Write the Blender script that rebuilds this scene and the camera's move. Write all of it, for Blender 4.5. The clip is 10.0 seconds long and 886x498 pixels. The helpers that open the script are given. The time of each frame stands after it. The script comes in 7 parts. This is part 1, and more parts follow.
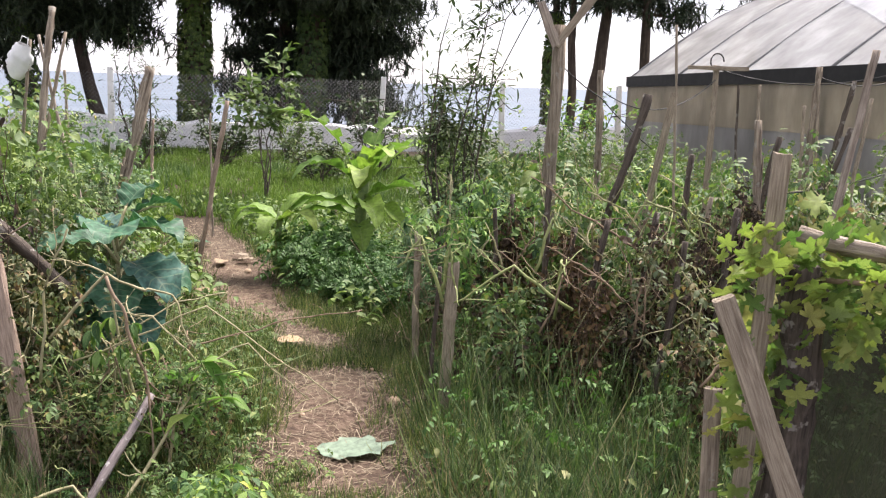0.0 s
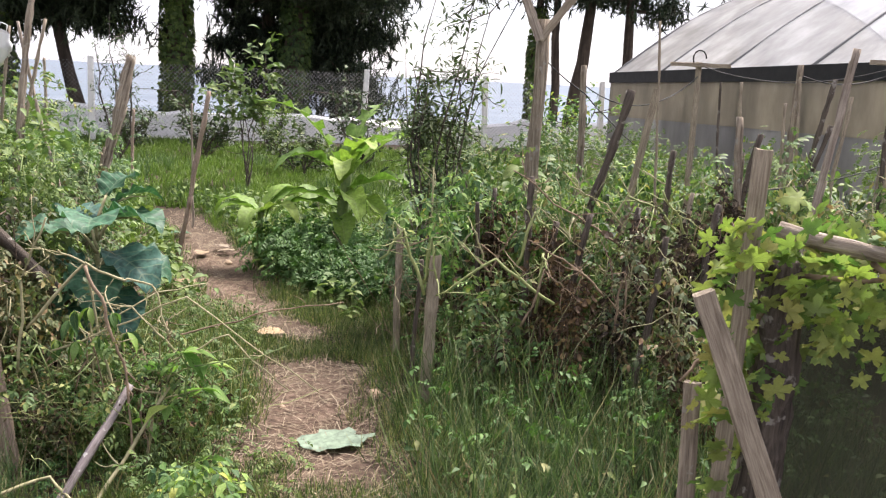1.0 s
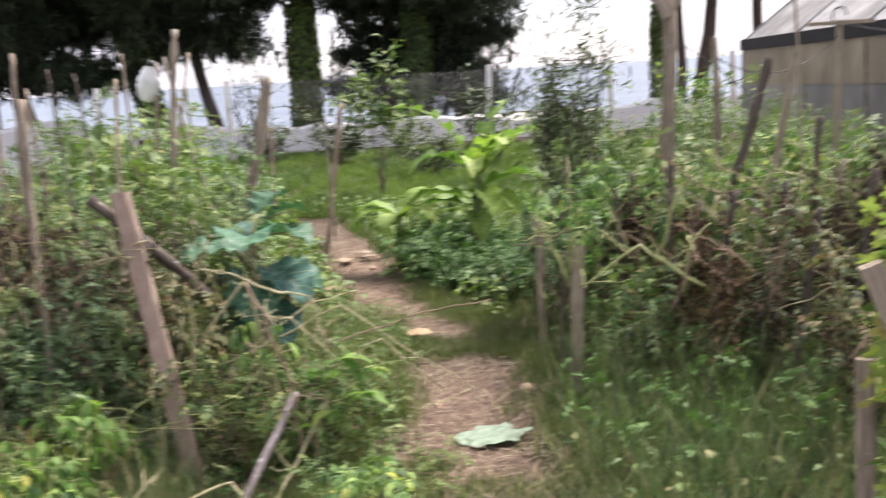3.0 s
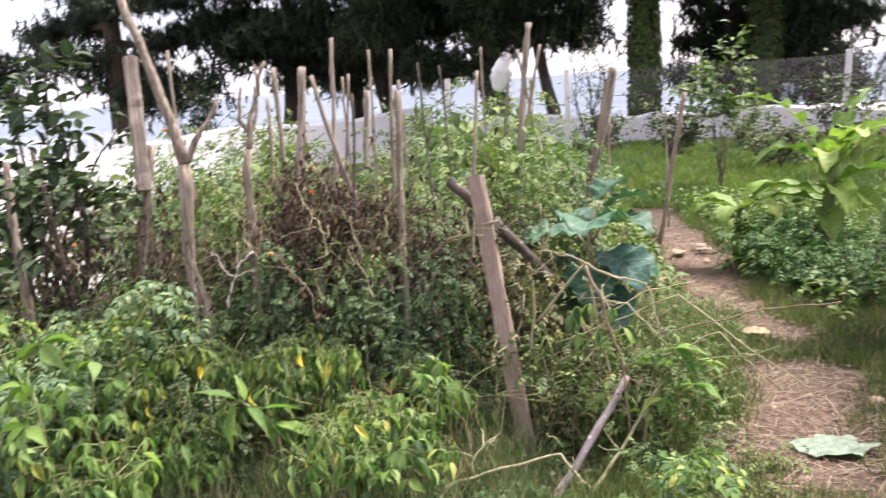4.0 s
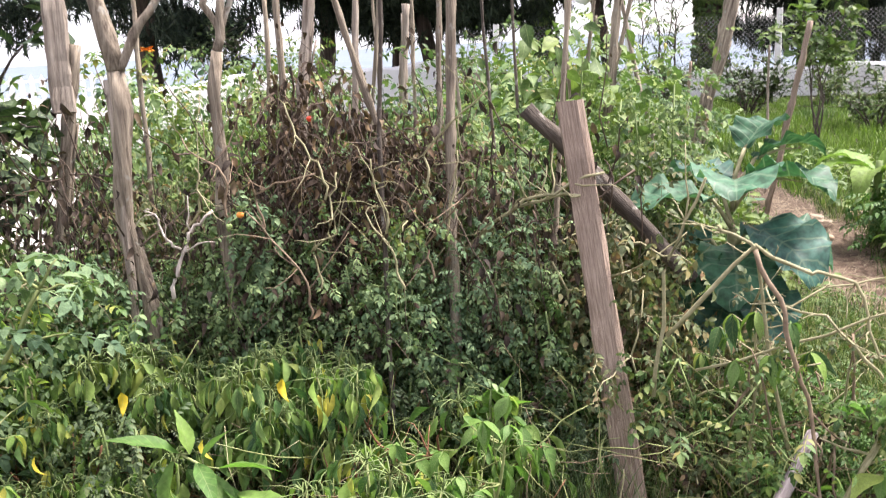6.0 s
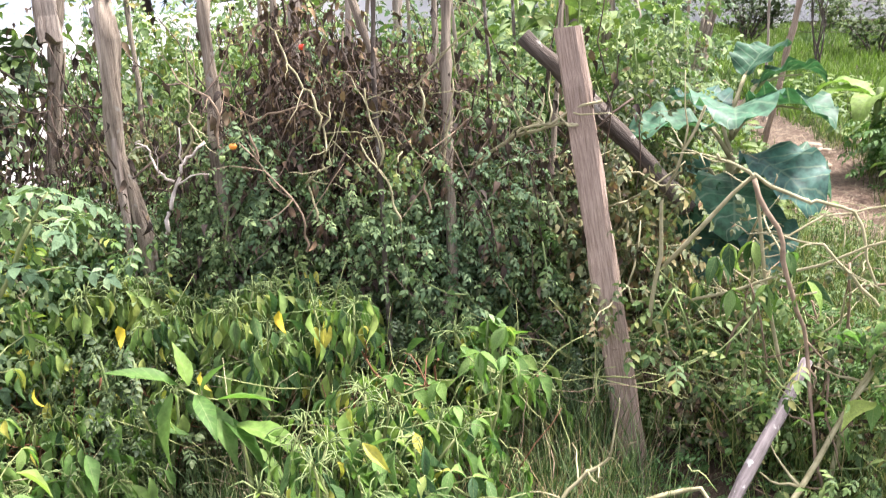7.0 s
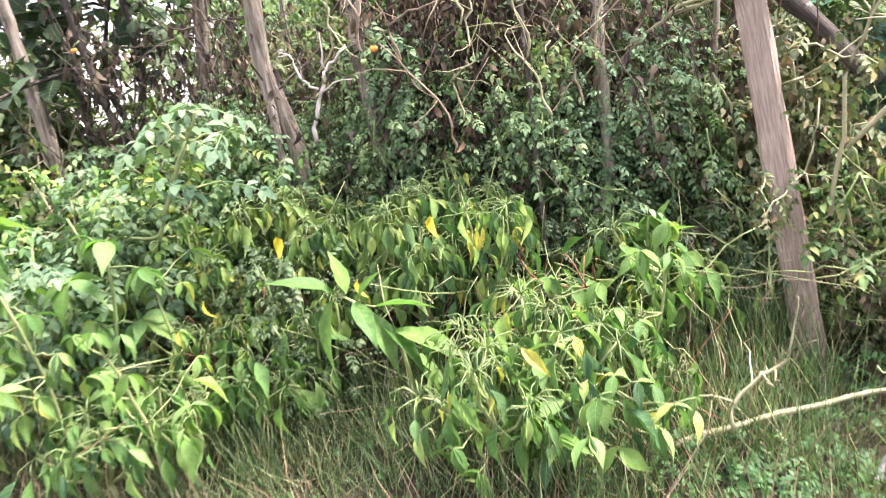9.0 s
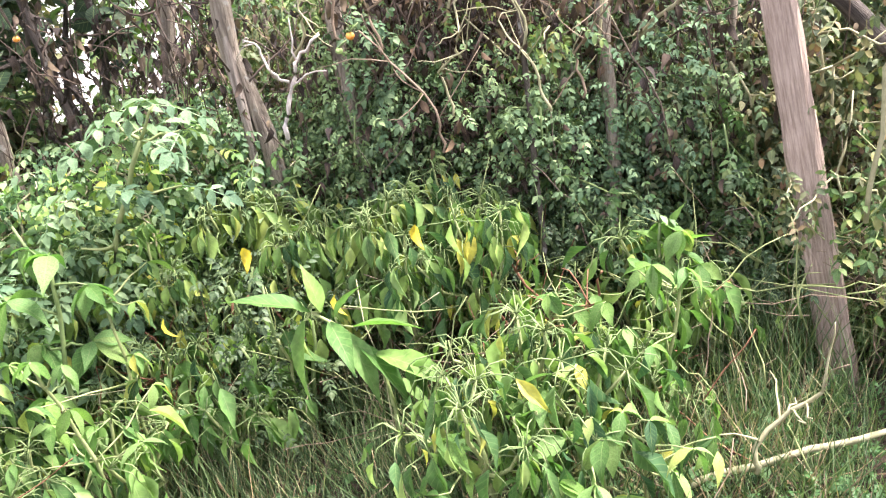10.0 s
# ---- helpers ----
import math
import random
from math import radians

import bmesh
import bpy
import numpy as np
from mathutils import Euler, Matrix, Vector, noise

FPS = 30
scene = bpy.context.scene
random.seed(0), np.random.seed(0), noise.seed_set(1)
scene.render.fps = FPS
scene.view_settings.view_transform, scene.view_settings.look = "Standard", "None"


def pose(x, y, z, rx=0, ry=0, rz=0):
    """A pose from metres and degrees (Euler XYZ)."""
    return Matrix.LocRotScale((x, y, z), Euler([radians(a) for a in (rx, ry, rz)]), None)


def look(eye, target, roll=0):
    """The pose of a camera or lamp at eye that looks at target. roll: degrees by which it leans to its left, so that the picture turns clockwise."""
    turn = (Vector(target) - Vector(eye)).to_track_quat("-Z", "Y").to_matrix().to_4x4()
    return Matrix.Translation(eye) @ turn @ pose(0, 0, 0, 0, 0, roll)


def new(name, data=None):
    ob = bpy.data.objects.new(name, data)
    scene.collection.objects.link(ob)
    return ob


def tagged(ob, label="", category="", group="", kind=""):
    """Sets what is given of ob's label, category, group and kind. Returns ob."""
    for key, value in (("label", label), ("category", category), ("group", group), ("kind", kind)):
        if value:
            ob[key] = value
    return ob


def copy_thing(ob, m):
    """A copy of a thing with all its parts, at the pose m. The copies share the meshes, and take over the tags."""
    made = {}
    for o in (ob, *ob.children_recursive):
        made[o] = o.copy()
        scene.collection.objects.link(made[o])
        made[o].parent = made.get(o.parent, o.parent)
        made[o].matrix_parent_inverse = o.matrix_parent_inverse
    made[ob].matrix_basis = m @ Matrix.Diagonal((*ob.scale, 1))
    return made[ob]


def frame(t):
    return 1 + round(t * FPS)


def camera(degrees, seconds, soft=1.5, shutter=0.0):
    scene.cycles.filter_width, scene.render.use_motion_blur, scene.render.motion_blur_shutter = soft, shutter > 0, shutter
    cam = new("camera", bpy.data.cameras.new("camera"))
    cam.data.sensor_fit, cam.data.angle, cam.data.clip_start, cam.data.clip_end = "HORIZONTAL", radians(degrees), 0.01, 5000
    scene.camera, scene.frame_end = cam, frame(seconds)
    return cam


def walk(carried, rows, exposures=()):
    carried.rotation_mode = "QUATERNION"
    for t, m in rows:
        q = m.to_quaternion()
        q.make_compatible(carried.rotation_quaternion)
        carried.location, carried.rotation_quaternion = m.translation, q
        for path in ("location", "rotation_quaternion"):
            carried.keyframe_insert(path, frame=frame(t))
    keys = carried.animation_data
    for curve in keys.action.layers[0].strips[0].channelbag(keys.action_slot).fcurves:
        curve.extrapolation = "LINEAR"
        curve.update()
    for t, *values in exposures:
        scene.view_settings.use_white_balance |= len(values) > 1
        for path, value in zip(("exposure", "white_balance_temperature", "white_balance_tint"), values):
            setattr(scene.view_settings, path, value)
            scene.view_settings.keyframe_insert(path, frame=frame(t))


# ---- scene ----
cam = camera(53.64, 10.0, 1.2, 0.5)
# seconds, eye x y z, yaw to the left, pitch up, roll
ROWS = [
    (0.0, 0.000, 0.000, 1.500, 0.00, -10.71, 2.04),
    (0.5, -0.000, -0.000, 1.498, -0.47, -10.93, 2.39),
    (1.0, -0.001, 0.001, 1.495, -1.23, -11.05, 2.83),
    (1.5, 0.001, -0.002, 1.498, -2.03, -10.35, 3.12),
    (2.0, 0.000, -0.001, 1.500, -2.24, -9.77, 3.07),
    (2.2, -0.002, -0.001, 1.498, -2.01, -9.78, 3.05),
    (3.3, -0.044, -0.059, 1.530, 14.85, -11.68, -5.78),
    (3.5, -0.049, -0.095, 1.542, 20.20, -11.18, -6.12),
    (4.0, -0.055, -0.131, 1.522, 29.15, -10.78, -4.12),
    (4.5, -0.059, -0.131, 1.518, 31.30, -11.42, -3.72),
    (5.0, -0.097, -0.025, 1.501, 32.16, -11.43, -2.33),
    (5.2, -0.361, 0.333, 1.424, 32.13, -11.38, -2.10),
    (6.3, -0.780, 0.978, 1.288, 31.73, -14.47, -3.38),
    (6.5, -0.780, 0.978, 1.288, 31.67, -15.45, -3.27),
    (7.0, -0.780, 0.978, 1.288, 31.77, -17.74, -3.33),
    (7.5, -0.780, 0.978, 1.288, 33.09, -20.23, -4.01),
    (8.0, -0.780, 0.978, 1.288, 38.26, -23.37, -6.89),
    (8.5, -0.780, 0.978, 1.288, 42.85, -23.85, -9.53),
    (9.0, -0.824, 1.046, 1.274, 43.28, -23.48, -10.02),
    (9.5, -0.950, 1.239, 1.233, 44.02, -24.56, -10.53),
    (10.0, -0.950, 1.239, 1.233, 43.54, -24.47, -10.30),
]


def aim(x, y, z, yaw, pitch, roll):
    a, b = radians(yaw), radians(pitch)
    ahead = Vector((-math.sin(a) * math.cos(b), math.cos(a) * math.cos(b), math.sin(b)))
    return look((x, y, z), Vector((x, y, z)) + ahead, roll)


walk(cam, [(t, aim(*row)) for t, *row in ROWS], [(0.0, 1.45, 6500, 19), (2.2, 1.45, 6500, 19), (4.0, 1.64, 6450, 25), (5.2, 1.66, 6450, 22), (6.3, 1.84, 6400, 19), (8.0, 2.36, 6150, 22), (10.0, 2.45, 6150, 20)])

# ---- sky and light: bright broken overcast, sun behind thin cloud ----
SUN_TURN, SUN_HIGH = radians(37), radians(60)
world = bpy.data.worlds.new("sky")
scene.world = world
world.use_nodes = True
wn, wl = world.node_tree.nodes, world.node_tree.links
wn.clear()
sky = wn.new("ShaderNodeTexSky")
sky.sky_type, sky.sun_disc, sky.sun_elevation, sky.sun_rotation = "NISHITA", False, SUN_HIGH, SUN_TURN
sky_dim = wn.new("ShaderNodeVectorMath")
sky_dim.operation = "SCALE"
sky_dim.inputs["Scale"].default_value = 0.10
coord = wn.new("ShaderNodeTexCoord")
stretch = wn.new("ShaderNodeMapping")
stretch.inputs["Scale"].default_value = (1.0, 1.0, 4.0)
clouds = wn.new("ShaderNodeTexNoise")
clouds.inputs["Scale"].default_value, clouds.inputs["Detail"].default_value, clouds.inputs["Roughness"].default_value = 2.2, 6, 0.55
cover = wn.new("ShaderNodeMapRange")
cover.inputs["From Min"].default_value, cover.inputs["From Max"].default_value = 0.34, 0.56
cover.inputs["To Min"].default_value, cover.inputs["To Max"].default_value = 0.45, 1.0
blend = wn.new("ShaderNodeMix")
blend.data_type = "RGBA"
blend.inputs["B"].default_value = (0.5, 0.51, 0.54, 1)
back = wn.new("ShaderNodeBackground")
back.inputs["Strength"].default_value = 1.0
out = wn.new("ShaderNodeOutputWorld")
wl.new(sky.outputs[0], sky_dim.inputs[0])
wl.new(coord.outputs["Generated"], stretch.inputs[0])
wl.new(stretch.outputs[0], clouds.inputs["Vector"])
wl.new(clouds.outputs["Fac"], cover.inputs["Value"])
wl.new(cover.outputs[0], blend.inputs["Factor"])
wl.new(sky_dim.outputs[0], blend.inputs["A"])
wl.new(blend.outputs["Result"], back.inputs[0])
wl.new(back.outputs[0], out.inputs[0])
sun_data = bpy.data.lights.new("sun", "SUN")
sun_data.energy, sun_data.angle, sun_data.color = 4.2, radians(18), (1.0, 0.96, 0.88)
sun = new("sun", sun_data)
sun.matrix_world = pose(0, 0, 30, 90 - math.degrees(SUN_HIGH), 0, 180 - math.degrees(SUN_TURN))

# ---- materials ----


def shader(name):
    m = bpy.data.materials.new(name)
    m.use_nodes = True
    n, k = m.node_tree.nodes, m.node_tree.links
    return m, n, k, n["Principled BSDF"]


def ramp_of(n, stops):
    r = n.new("ShaderNodeValToRGB")
    e = r.color_ramp.elements
    while len(e) < len(stops):
        e.new(0.5)
    for el, (p, c) in zip(e, stops):
        el.position, el.color = p, (*c, 1)
    return r


def noise_of(n, k, scale, detail=4, stretch=(1, 1, 1), rough=0.6, source="Object"):
    c, m, t = n.new("ShaderNodeTexCoord"), n.new("ShaderNodeMapping"), n.new("ShaderNodeTexNoise")
    m.inputs["Scale"].default_value = stretch
    t.inputs["Scale"].default_value, t.inputs["Detail"].default_value, t.inputs["Roughness"].default_value = scale, detail, rough
    k.new(c.outputs[source], m.inputs[0])
    k.new(m.outputs[0], t.inputs["Vector"])
    return t.outputs["Fac"]


def mixed(n, k, fac, a, b, mode="MIX"):
    m = n.new("ShaderNodeMix")
    m.data_type, m.blend_type = "RGBA", mode
    for key, v in (("Factor", fac), ("A", a), ("B", b)):
        if isinstance(v, bpy.types.NodeSocket):
            k.new(v, m.inputs[key])
        elif key == "Factor":
            m.inputs[key].default_value = v
        else:
            m.inputs[key].default_value = (*v, 1)
    return m.outputs["Result"]


def bumped(n, k, bsdf, height, strength, distance):
    b = n.new("ShaderNodeBump")
    b.inputs["Strength"].default_value, b.inputs["Distance"].default_value = strength, distance
    k.new(height, b.inputs["Height"])
    k.new(b.outputs[0], bsdf.inputs["Normal"])


def leaf_material(name, stops, vein=(0.3, 0.36, 0.14), thin=0.27, rough=0.6, blotch=0.3, side=0.25):
    """Leaf tissue: a tone for each leaf, mottling, a paler midrib, light passing through."""
    m, n, k, b = shader(name)
    geo = n.new("ShaderNodeNewGeometry")
    tone = ramp_of(n, stops)
    info, both, wrap = n.new("ShaderNodeObjectInfo"), n.new("ShaderNodeMath"), n.new("ShaderNodeMath")
    wrap.operation = "FRACT"
    k.new(geo.outputs["Random Per Island"], both.inputs[0])
    k.new(info.outputs["Random"], both.inputs[1])
    k.new(both.outputs[0], wrap.inputs[0])
    k.new(wrap.outputs[0], tone.inputs[0])
    plant = ramp_of(n, [(0.0, (0.8, 0.86, 0.95)), (1.0, (1.22, 1.14, 0.95))])
    k.new(info.outputs["Random"], plant.inputs[0])
    col = mixed(n, k, 1.0, tone.outputs[0], plant.outputs[0], "MULTIPLY")
    spots = noise_of(n, k, 35, 3)
    dark = ramp_of(n, [(0.35, (1 - blotch,) * 3), (0.65, (1 + blotch * 0.6,) * 3)])
    k.new(spots, dark.inputs[0])
    col = mixed(n, k, 1.0, col, dark.outputs[0], "MULTIPLY")
    uv, sep, off, rib = n.new("ShaderNodeUVMap"), n.new("ShaderNodeSeparateXYZ"), n.new("ShaderNodeMath"), n.new("ShaderNodeMapRange")
    off.operation = "ABSOLUTE"
    rib.inputs["From Min"].default_value, rib.inputs["From Max"].default_value = 0.06, 0.0
    rib.inputs["To Max"].default_value = 0.55
    k.new(uv.outputs[0], sep.inputs[0])
    k.new(sep.outputs["X"], off.inputs[0])
    k.new(off.outputs[0], rib.inputs["Value"])
    wave, edge = n.new("ShaderNodeMath"), n.new("ShaderNodeMath")
    edge.operation, wave.operation = "MULTIPLY_ADD", "SINE"
    edge.inputs[1].default_value = -9.0
    long = n.new("ShaderNodeMath")
    long.operation = "MULTIPLY"
    long.inputs[1].default_value = 46.0
    k.new(sep.outputs["Y"], long.inputs[0])
    k.new(off.outputs[0], edge.inputs[0])
    k.new(long.outputs[0], edge.inputs[2])
    k.new(edge.outputs[0], wave.inputs[0])
    lines = n.new("ShaderNodeMapRange")
    lines.inputs["From Min"].default_value, lines.inputs["From Max"].default_value = 0.86, 1.0
    lines.inputs["To Max"].default_value = side
    k.new(wave.outputs[0], lines.inputs["Value"])
    col = mixed(n, k, lines.outputs[0], col, vein)
    col = mixed(n, k, rib.outputs[0], col, vein)
    k.new(col, b.inputs["Base Color"])
    b.inputs["Roughness"].default_value = rough
    b.inputs["Specular IOR Level"].default_value = 0.3
    bumped(n, k, b, spots, 0.25, 0.004)
    t, mix = n.new("ShaderNodeBsdfTranslucent"), n.new("ShaderNodeMixShader")
    k.new(mixed(n, k, 1.0, col, (0.95, 1.15, 0.65), "MULTIPLY"), t.inputs["Color"])
    mix.inputs[0].default_value = thin
    k.new(b.outputs[0], mix.inputs[1])
    k.new(t.outputs[0], mix.inputs[2])
    k.new(mix.outputs[0], n["Material Output"].inputs[0])
    return m


def wood_material(name, light, dark, scale=30, crack=0.5, lichen=None):
    """Weathered timber or bark: long grain along local z, cracks, blotches."""
    m, n, k, b = shader(name)
    grain = noise_of(n, k, scale, 6, (1, 1, 0.05), 0.65)
    blot = noise_of(n, k, 6, 4)
    r = ramp_of(n, [(0.32, dark), (0.5, tuple((a + c) / 2 for a, c in zip(light, dark))), (0.66, light)])
    k.new(grain, r.inputs[0])
    r2 = ramp_of(n, [(0.3, (0.7, 0.68, 0.66)), (0.7, (1.12, 1.1, 1.06))])
    k.new(blot, r2.inputs[0])
    col = mixed(n, k, 1.0, r.outputs[0], r2.outputs[0], "MULTIPLY")
    knots = n.new("ShaderNodeTexVoronoi")
    knots.inputs["Scale"].default_value = 7.0
    kc = n.new("ShaderNodeTexCoord")
    k.new(kc.outputs["Object"], knots.inputs["Vector"])
    ring = ramp_of(n, [(0.03, (0.35, 0.3, 0.27)), (0.16, (1, 1, 1))])
    k.new(knots.outputs["Distance"], ring.inputs[0])
    col = mixed(n, k, 0.8, col, ring.outputs[0], "MULTIPLY")
    if lichen:
        spots = noise_of(n, k, 22, 3)
        r3 = ramp_of(n, [(0.6, (0, 0, 0)), (0.66, (1, 1, 1))])
        k.new(spots, r3.inputs[0])
        col = mixed(n, k, r3.outputs[0], col, lichen)
    k.new(col, b.inputs["Base Color"])
    b.inputs["Roughness"].default_value = 0.9
    b.inputs["Specular IOR Level"].default_value = 0.2
    bumped(n, k, b, grain, crack, 0.012)
    return m


def plain_material(name, a, b_, scale=8, rough=0.7, bump=0.2, metal=0.0, spec=0.3):
    m, n, k, b = shader(name)
    t = noise_of(n, k, scale, 6)
    r = ramp_of(n, [(0.3, a), (0.7, b_)])
    k.new(t, r.inputs[0])
    k.new(r.outputs[0], b.inputs["Base Color"])
    b.inputs["Roughness"].default_value, b.inputs["Metallic"].default_value, b.inputs["Specular IOR Level"].default_value = rough, metal, spec
    bumped(n, k, b, t, bump, 0.01)
    return m


G_TOMATO = leaf_material("tomato_leaf", [(0, (0.044, 0.089, 0.030)), (0.5, (0.095, 0.166, 0.052)), (0.85, (0.178, 0.236, 0.074)), (1, (0.280, 0.236, 0.089))])
G_TOMATO_DULL = leaf_material("tomato_leaf_tired", [(0, (0.060, 0.082, 0.042)), (0.5, (0.103, 0.130, 0.065)), (0.8, (0.193, 0.174, 0.085)), (1, (0.193, 0.106, 0.071))])
G_PEPPER = leaf_material("pepper_leaf", [(0, (0.034, 0.084, 0.034)), (0.35, (0.095, 0.190, 0.050)), (0.65, (0.202, 0.325, 0.081)), (0.92, (0.325, 0.426, 0.123)), (1, (0.560, 0.493, 0.090))], thin=0.34)
G_PEPPER_DARK = leaf_material("pepper_leaf_dark", [(0, (0.060, 0.126, 0.038)), (0.6, (0.140, 0.220, 0.055)), (1, (0.300, 0.338, 0.091))])
G_BRIGHT = leaf_material("young_leaf", [(0, (0.081, 0.180, 0.041)), (0.5, (0.153, 0.279, 0.068)), (0.9, (0.234, 0.351, 0.104)), (1, (0.315, 0.387, 0.099))], thin=0.45)
G_YELLOW = leaf_material("yellow_leaf", [(0, (0.55, 0.42, 0.02)), (1, (0.65, 0.52, 0.06))])
G_BROAD = leaf_material("broad_leaf", [(0, (0.058, 0.106, 0.034)), (0.5, (0.105, 0.170, 0.052)), (1, (0.174, 0.234, 0.069))])
G_COLLARD = leaf_material("collard_leaf", [(0, (0.033, 0.098, 0.049)), (0.5, (0.056, 0.143, 0.095)), (1, (0.106, 0.208, 0.169))], vein=(0.17, 0.24, 0.15), thin=0.25, rough=0.55, blotch=0.45, side=0.65)
G_FEATHER = leaf_material("feathery_leaf", vein=(0.14, 0.19, 0.07), stops=[(0, (0.077, 0.138, 0.069)), (0.6, (0.156, 0.235, 0.114)), (1, (0.258, 0.345, 0.168))], rough=0.75)
G_BANANA = leaf_material("banana_leaf", [(0, (0.113, 0.203, 0.040)), (0.6, (0.203, 0.315, 0.062)), (1, (0.304, 0.383, 0.085))], thin=0.32)
G_VINE = leaf_material("vine_leaf", [(0, (0.101, 0.182, 0.050)), (0.5, (0.235, 0.305, 0.085)), (0.85, (0.35, 0.365, 0.11)), (1, (0.425, 0.384, 0.134))], thin=0.4)
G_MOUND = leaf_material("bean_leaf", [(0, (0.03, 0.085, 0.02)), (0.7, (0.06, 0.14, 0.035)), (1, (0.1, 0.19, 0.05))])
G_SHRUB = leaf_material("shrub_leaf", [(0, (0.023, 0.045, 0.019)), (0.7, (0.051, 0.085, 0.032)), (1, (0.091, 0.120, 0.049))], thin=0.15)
G_IVY = leaf_material("ivy_leaf", [(0, (0.025, 0.05, 0.012)), (0.7, (0.06, 0.1, 0.022)), (1, (0.11, 0.15, 0.035))], thin=0.2)
G_PINE = leaf_material("pine_needle", [(0, (0.008, 0.016, 0.01)), (0.7, (0.018, 0.032, 0.018)), (1, (0.035, 0.055, 0.03))], thin=0.1, rough=0.7)
G_GRASS = leaf_material("grass_blade", [(0, (0.022, 0.045, 0.014)), (0.55, (0.075, 0.12, 0.036)), (0.88, (0.2, 0.235, 0.085)), (1, (0.36, 0.28, 0.17))], thin=0.3)
G_DULL = leaf_material("dull_grass_blade", [(0, (0.026, 0.055, 0.023)), (0.5, (0.072, 0.124, 0.055)), (0.85, (0.156, 0.221, 0.104)), (1, (0.364, 0.325, 0.208))], thin=0.25)
G_LAWN = leaf_material("meadow_blade", [(0, (0.061, 0.113, 0.024)), (0.7, (0.107, 0.183, 0.037)), (1, (0.153, 0.225, 0.057))], thin=0.35)
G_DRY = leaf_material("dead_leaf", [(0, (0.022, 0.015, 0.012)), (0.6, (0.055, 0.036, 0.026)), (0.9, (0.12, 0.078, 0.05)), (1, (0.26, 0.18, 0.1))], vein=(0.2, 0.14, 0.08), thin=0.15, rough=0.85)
STRAW = leaf_material("straw", [(0, (0.120, 0.079, 0.047)), (0.5, (0.240, 0.173, 0.101)), (1, (0.375, 0.295, 0.194))], vein=(0.4, 0.32, 0.2), thin=0.1, rough=0.8)
STEM_GREEN = plain_material("green_stem", (0.1, 0.15, 0.05), (0.2, 0.25, 0.09), 30, 0.6)
STEM_PALE = plain_material("pale_stem", (0.2, 0.185, 0.09), (0.38, 0.345, 0.21), 40, 0.7)
STEM_LIGHT = plain_material("light_stalk", (0.16, 0.2, 0.07), (0.32, 0.34, 0.14), 30, 0.6)
STEM_DRY = plain_material("dry_stem", (0.13, 0.09, 0.06), (0.3, 0.22, 0.15), 30, 0.85)
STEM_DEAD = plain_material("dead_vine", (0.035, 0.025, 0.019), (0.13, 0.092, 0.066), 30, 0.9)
STRAW_PALE = leaf_material("pale_straw", [(0, (0.115, 0.079, 0.054)), (0.5, (0.238, 0.180, 0.126)), (1, (0.374, 0.310, 0.230))], vein=(0.4, 0.32, 0.2), thin=0.1, rough=0.8)
STEM_RUST = plain_material("rust_stem", (0.12, 0.05, 0.028), (0.25, 0.12, 0.066), 30, 0.85)
W_BONE = wood_material("bleached_wood", (0.66, 0.6, 0.54), (0.36, 0.31, 0.27), 90, 0.5)
W_POST = wood_material("weathered_plank", (0.44, 0.345, 0.285), (0.22, 0.16, 0.125), 240, 0.6)
W_GREY = wood_material("grey_board", (0.42, 0.365, 0.285), (0.19, 0.152, 0.115), 210, 0.7)
W_STAKE = wood_material("stake_bark", (0.41, 0.35, 0.275), (0.1, 0.078, 0.062), 90, 1.0, (0.28, 0.26, 0.22))
W_DARK = wood_material("dark_branch", (0.15, 0.125, 0.105), (0.045, 0.037, 0.032), 90, 1.0, (0.26, 0.24, 0.21))
W_PALE = wood_material("peeled_stake", (0.46, 0.4, 0.34), (0.17, 0.135, 0.11), 90, 0.9)
W_MAUVE = wood_material("grey_twig", (0.31, 0.275, 0.28), (0.1, 0.085, 0.087), 90, 0.6, (0.42, 0.4, 0.38))
BARK = wood_material("pine_bark", (0.12, 0.095, 0.075), (0.03, 0.024, 0.02), 9, 1.0)
WALL = plain_material("white_render", (0.66, 0.65, 0.64), (0.82, 0.81, 0.8), 1.5, 0.9, 0.2)
WIRE = plain_material("galvanised_wire", (0.16, 0.16, 0.16), (0.24, 0.24, 0.24), 20, 0.6, 0.05, 0.3)
CONCRETE = plain_material("concrete_post", (0.6, 0.59, 0.56), (0.78, 0.77, 0.74), 12, 0.9)
BAND = plain_material("black_strip", (0.012, 0.012, 0.013), (0.03, 0.029, 0.028), 9, 0.6)
STONE = plain_material("stone", (0.3, 0.21, 0.14), (0.45, 0.34, 0.24), 20, 0.9)
RED = plain_material("ripe_tomato", (0.5, 0.03, 0.015), (0.62, 0.06, 0.02), 12, 0.3, 0.02, 0, 0.5)
ORANGE = plain_material("orange_tomato", (0.6, 0.2, 0.03), (0.7, 0.28, 0.04), 12, 0.3, 0.02, 0, 0.5)
GREEN_FRUIT = plain_material("green_tomato", (0.25, 0.36, 0.1), (0.36, 0.46, 0.16), 12, 0.35, 0.02, 0, 0.5)
BAG = plain_material("white_plastic", (0.62, 0.62, 0.62), (0.8, 0.8, 0.8), 10, 0.5, 0.4)
ORANGE_FLOWER = plain_material("orange_petal", (0.75, 0.24, 0.02), (0.85, 0.35, 0.03), 20, 0.6)


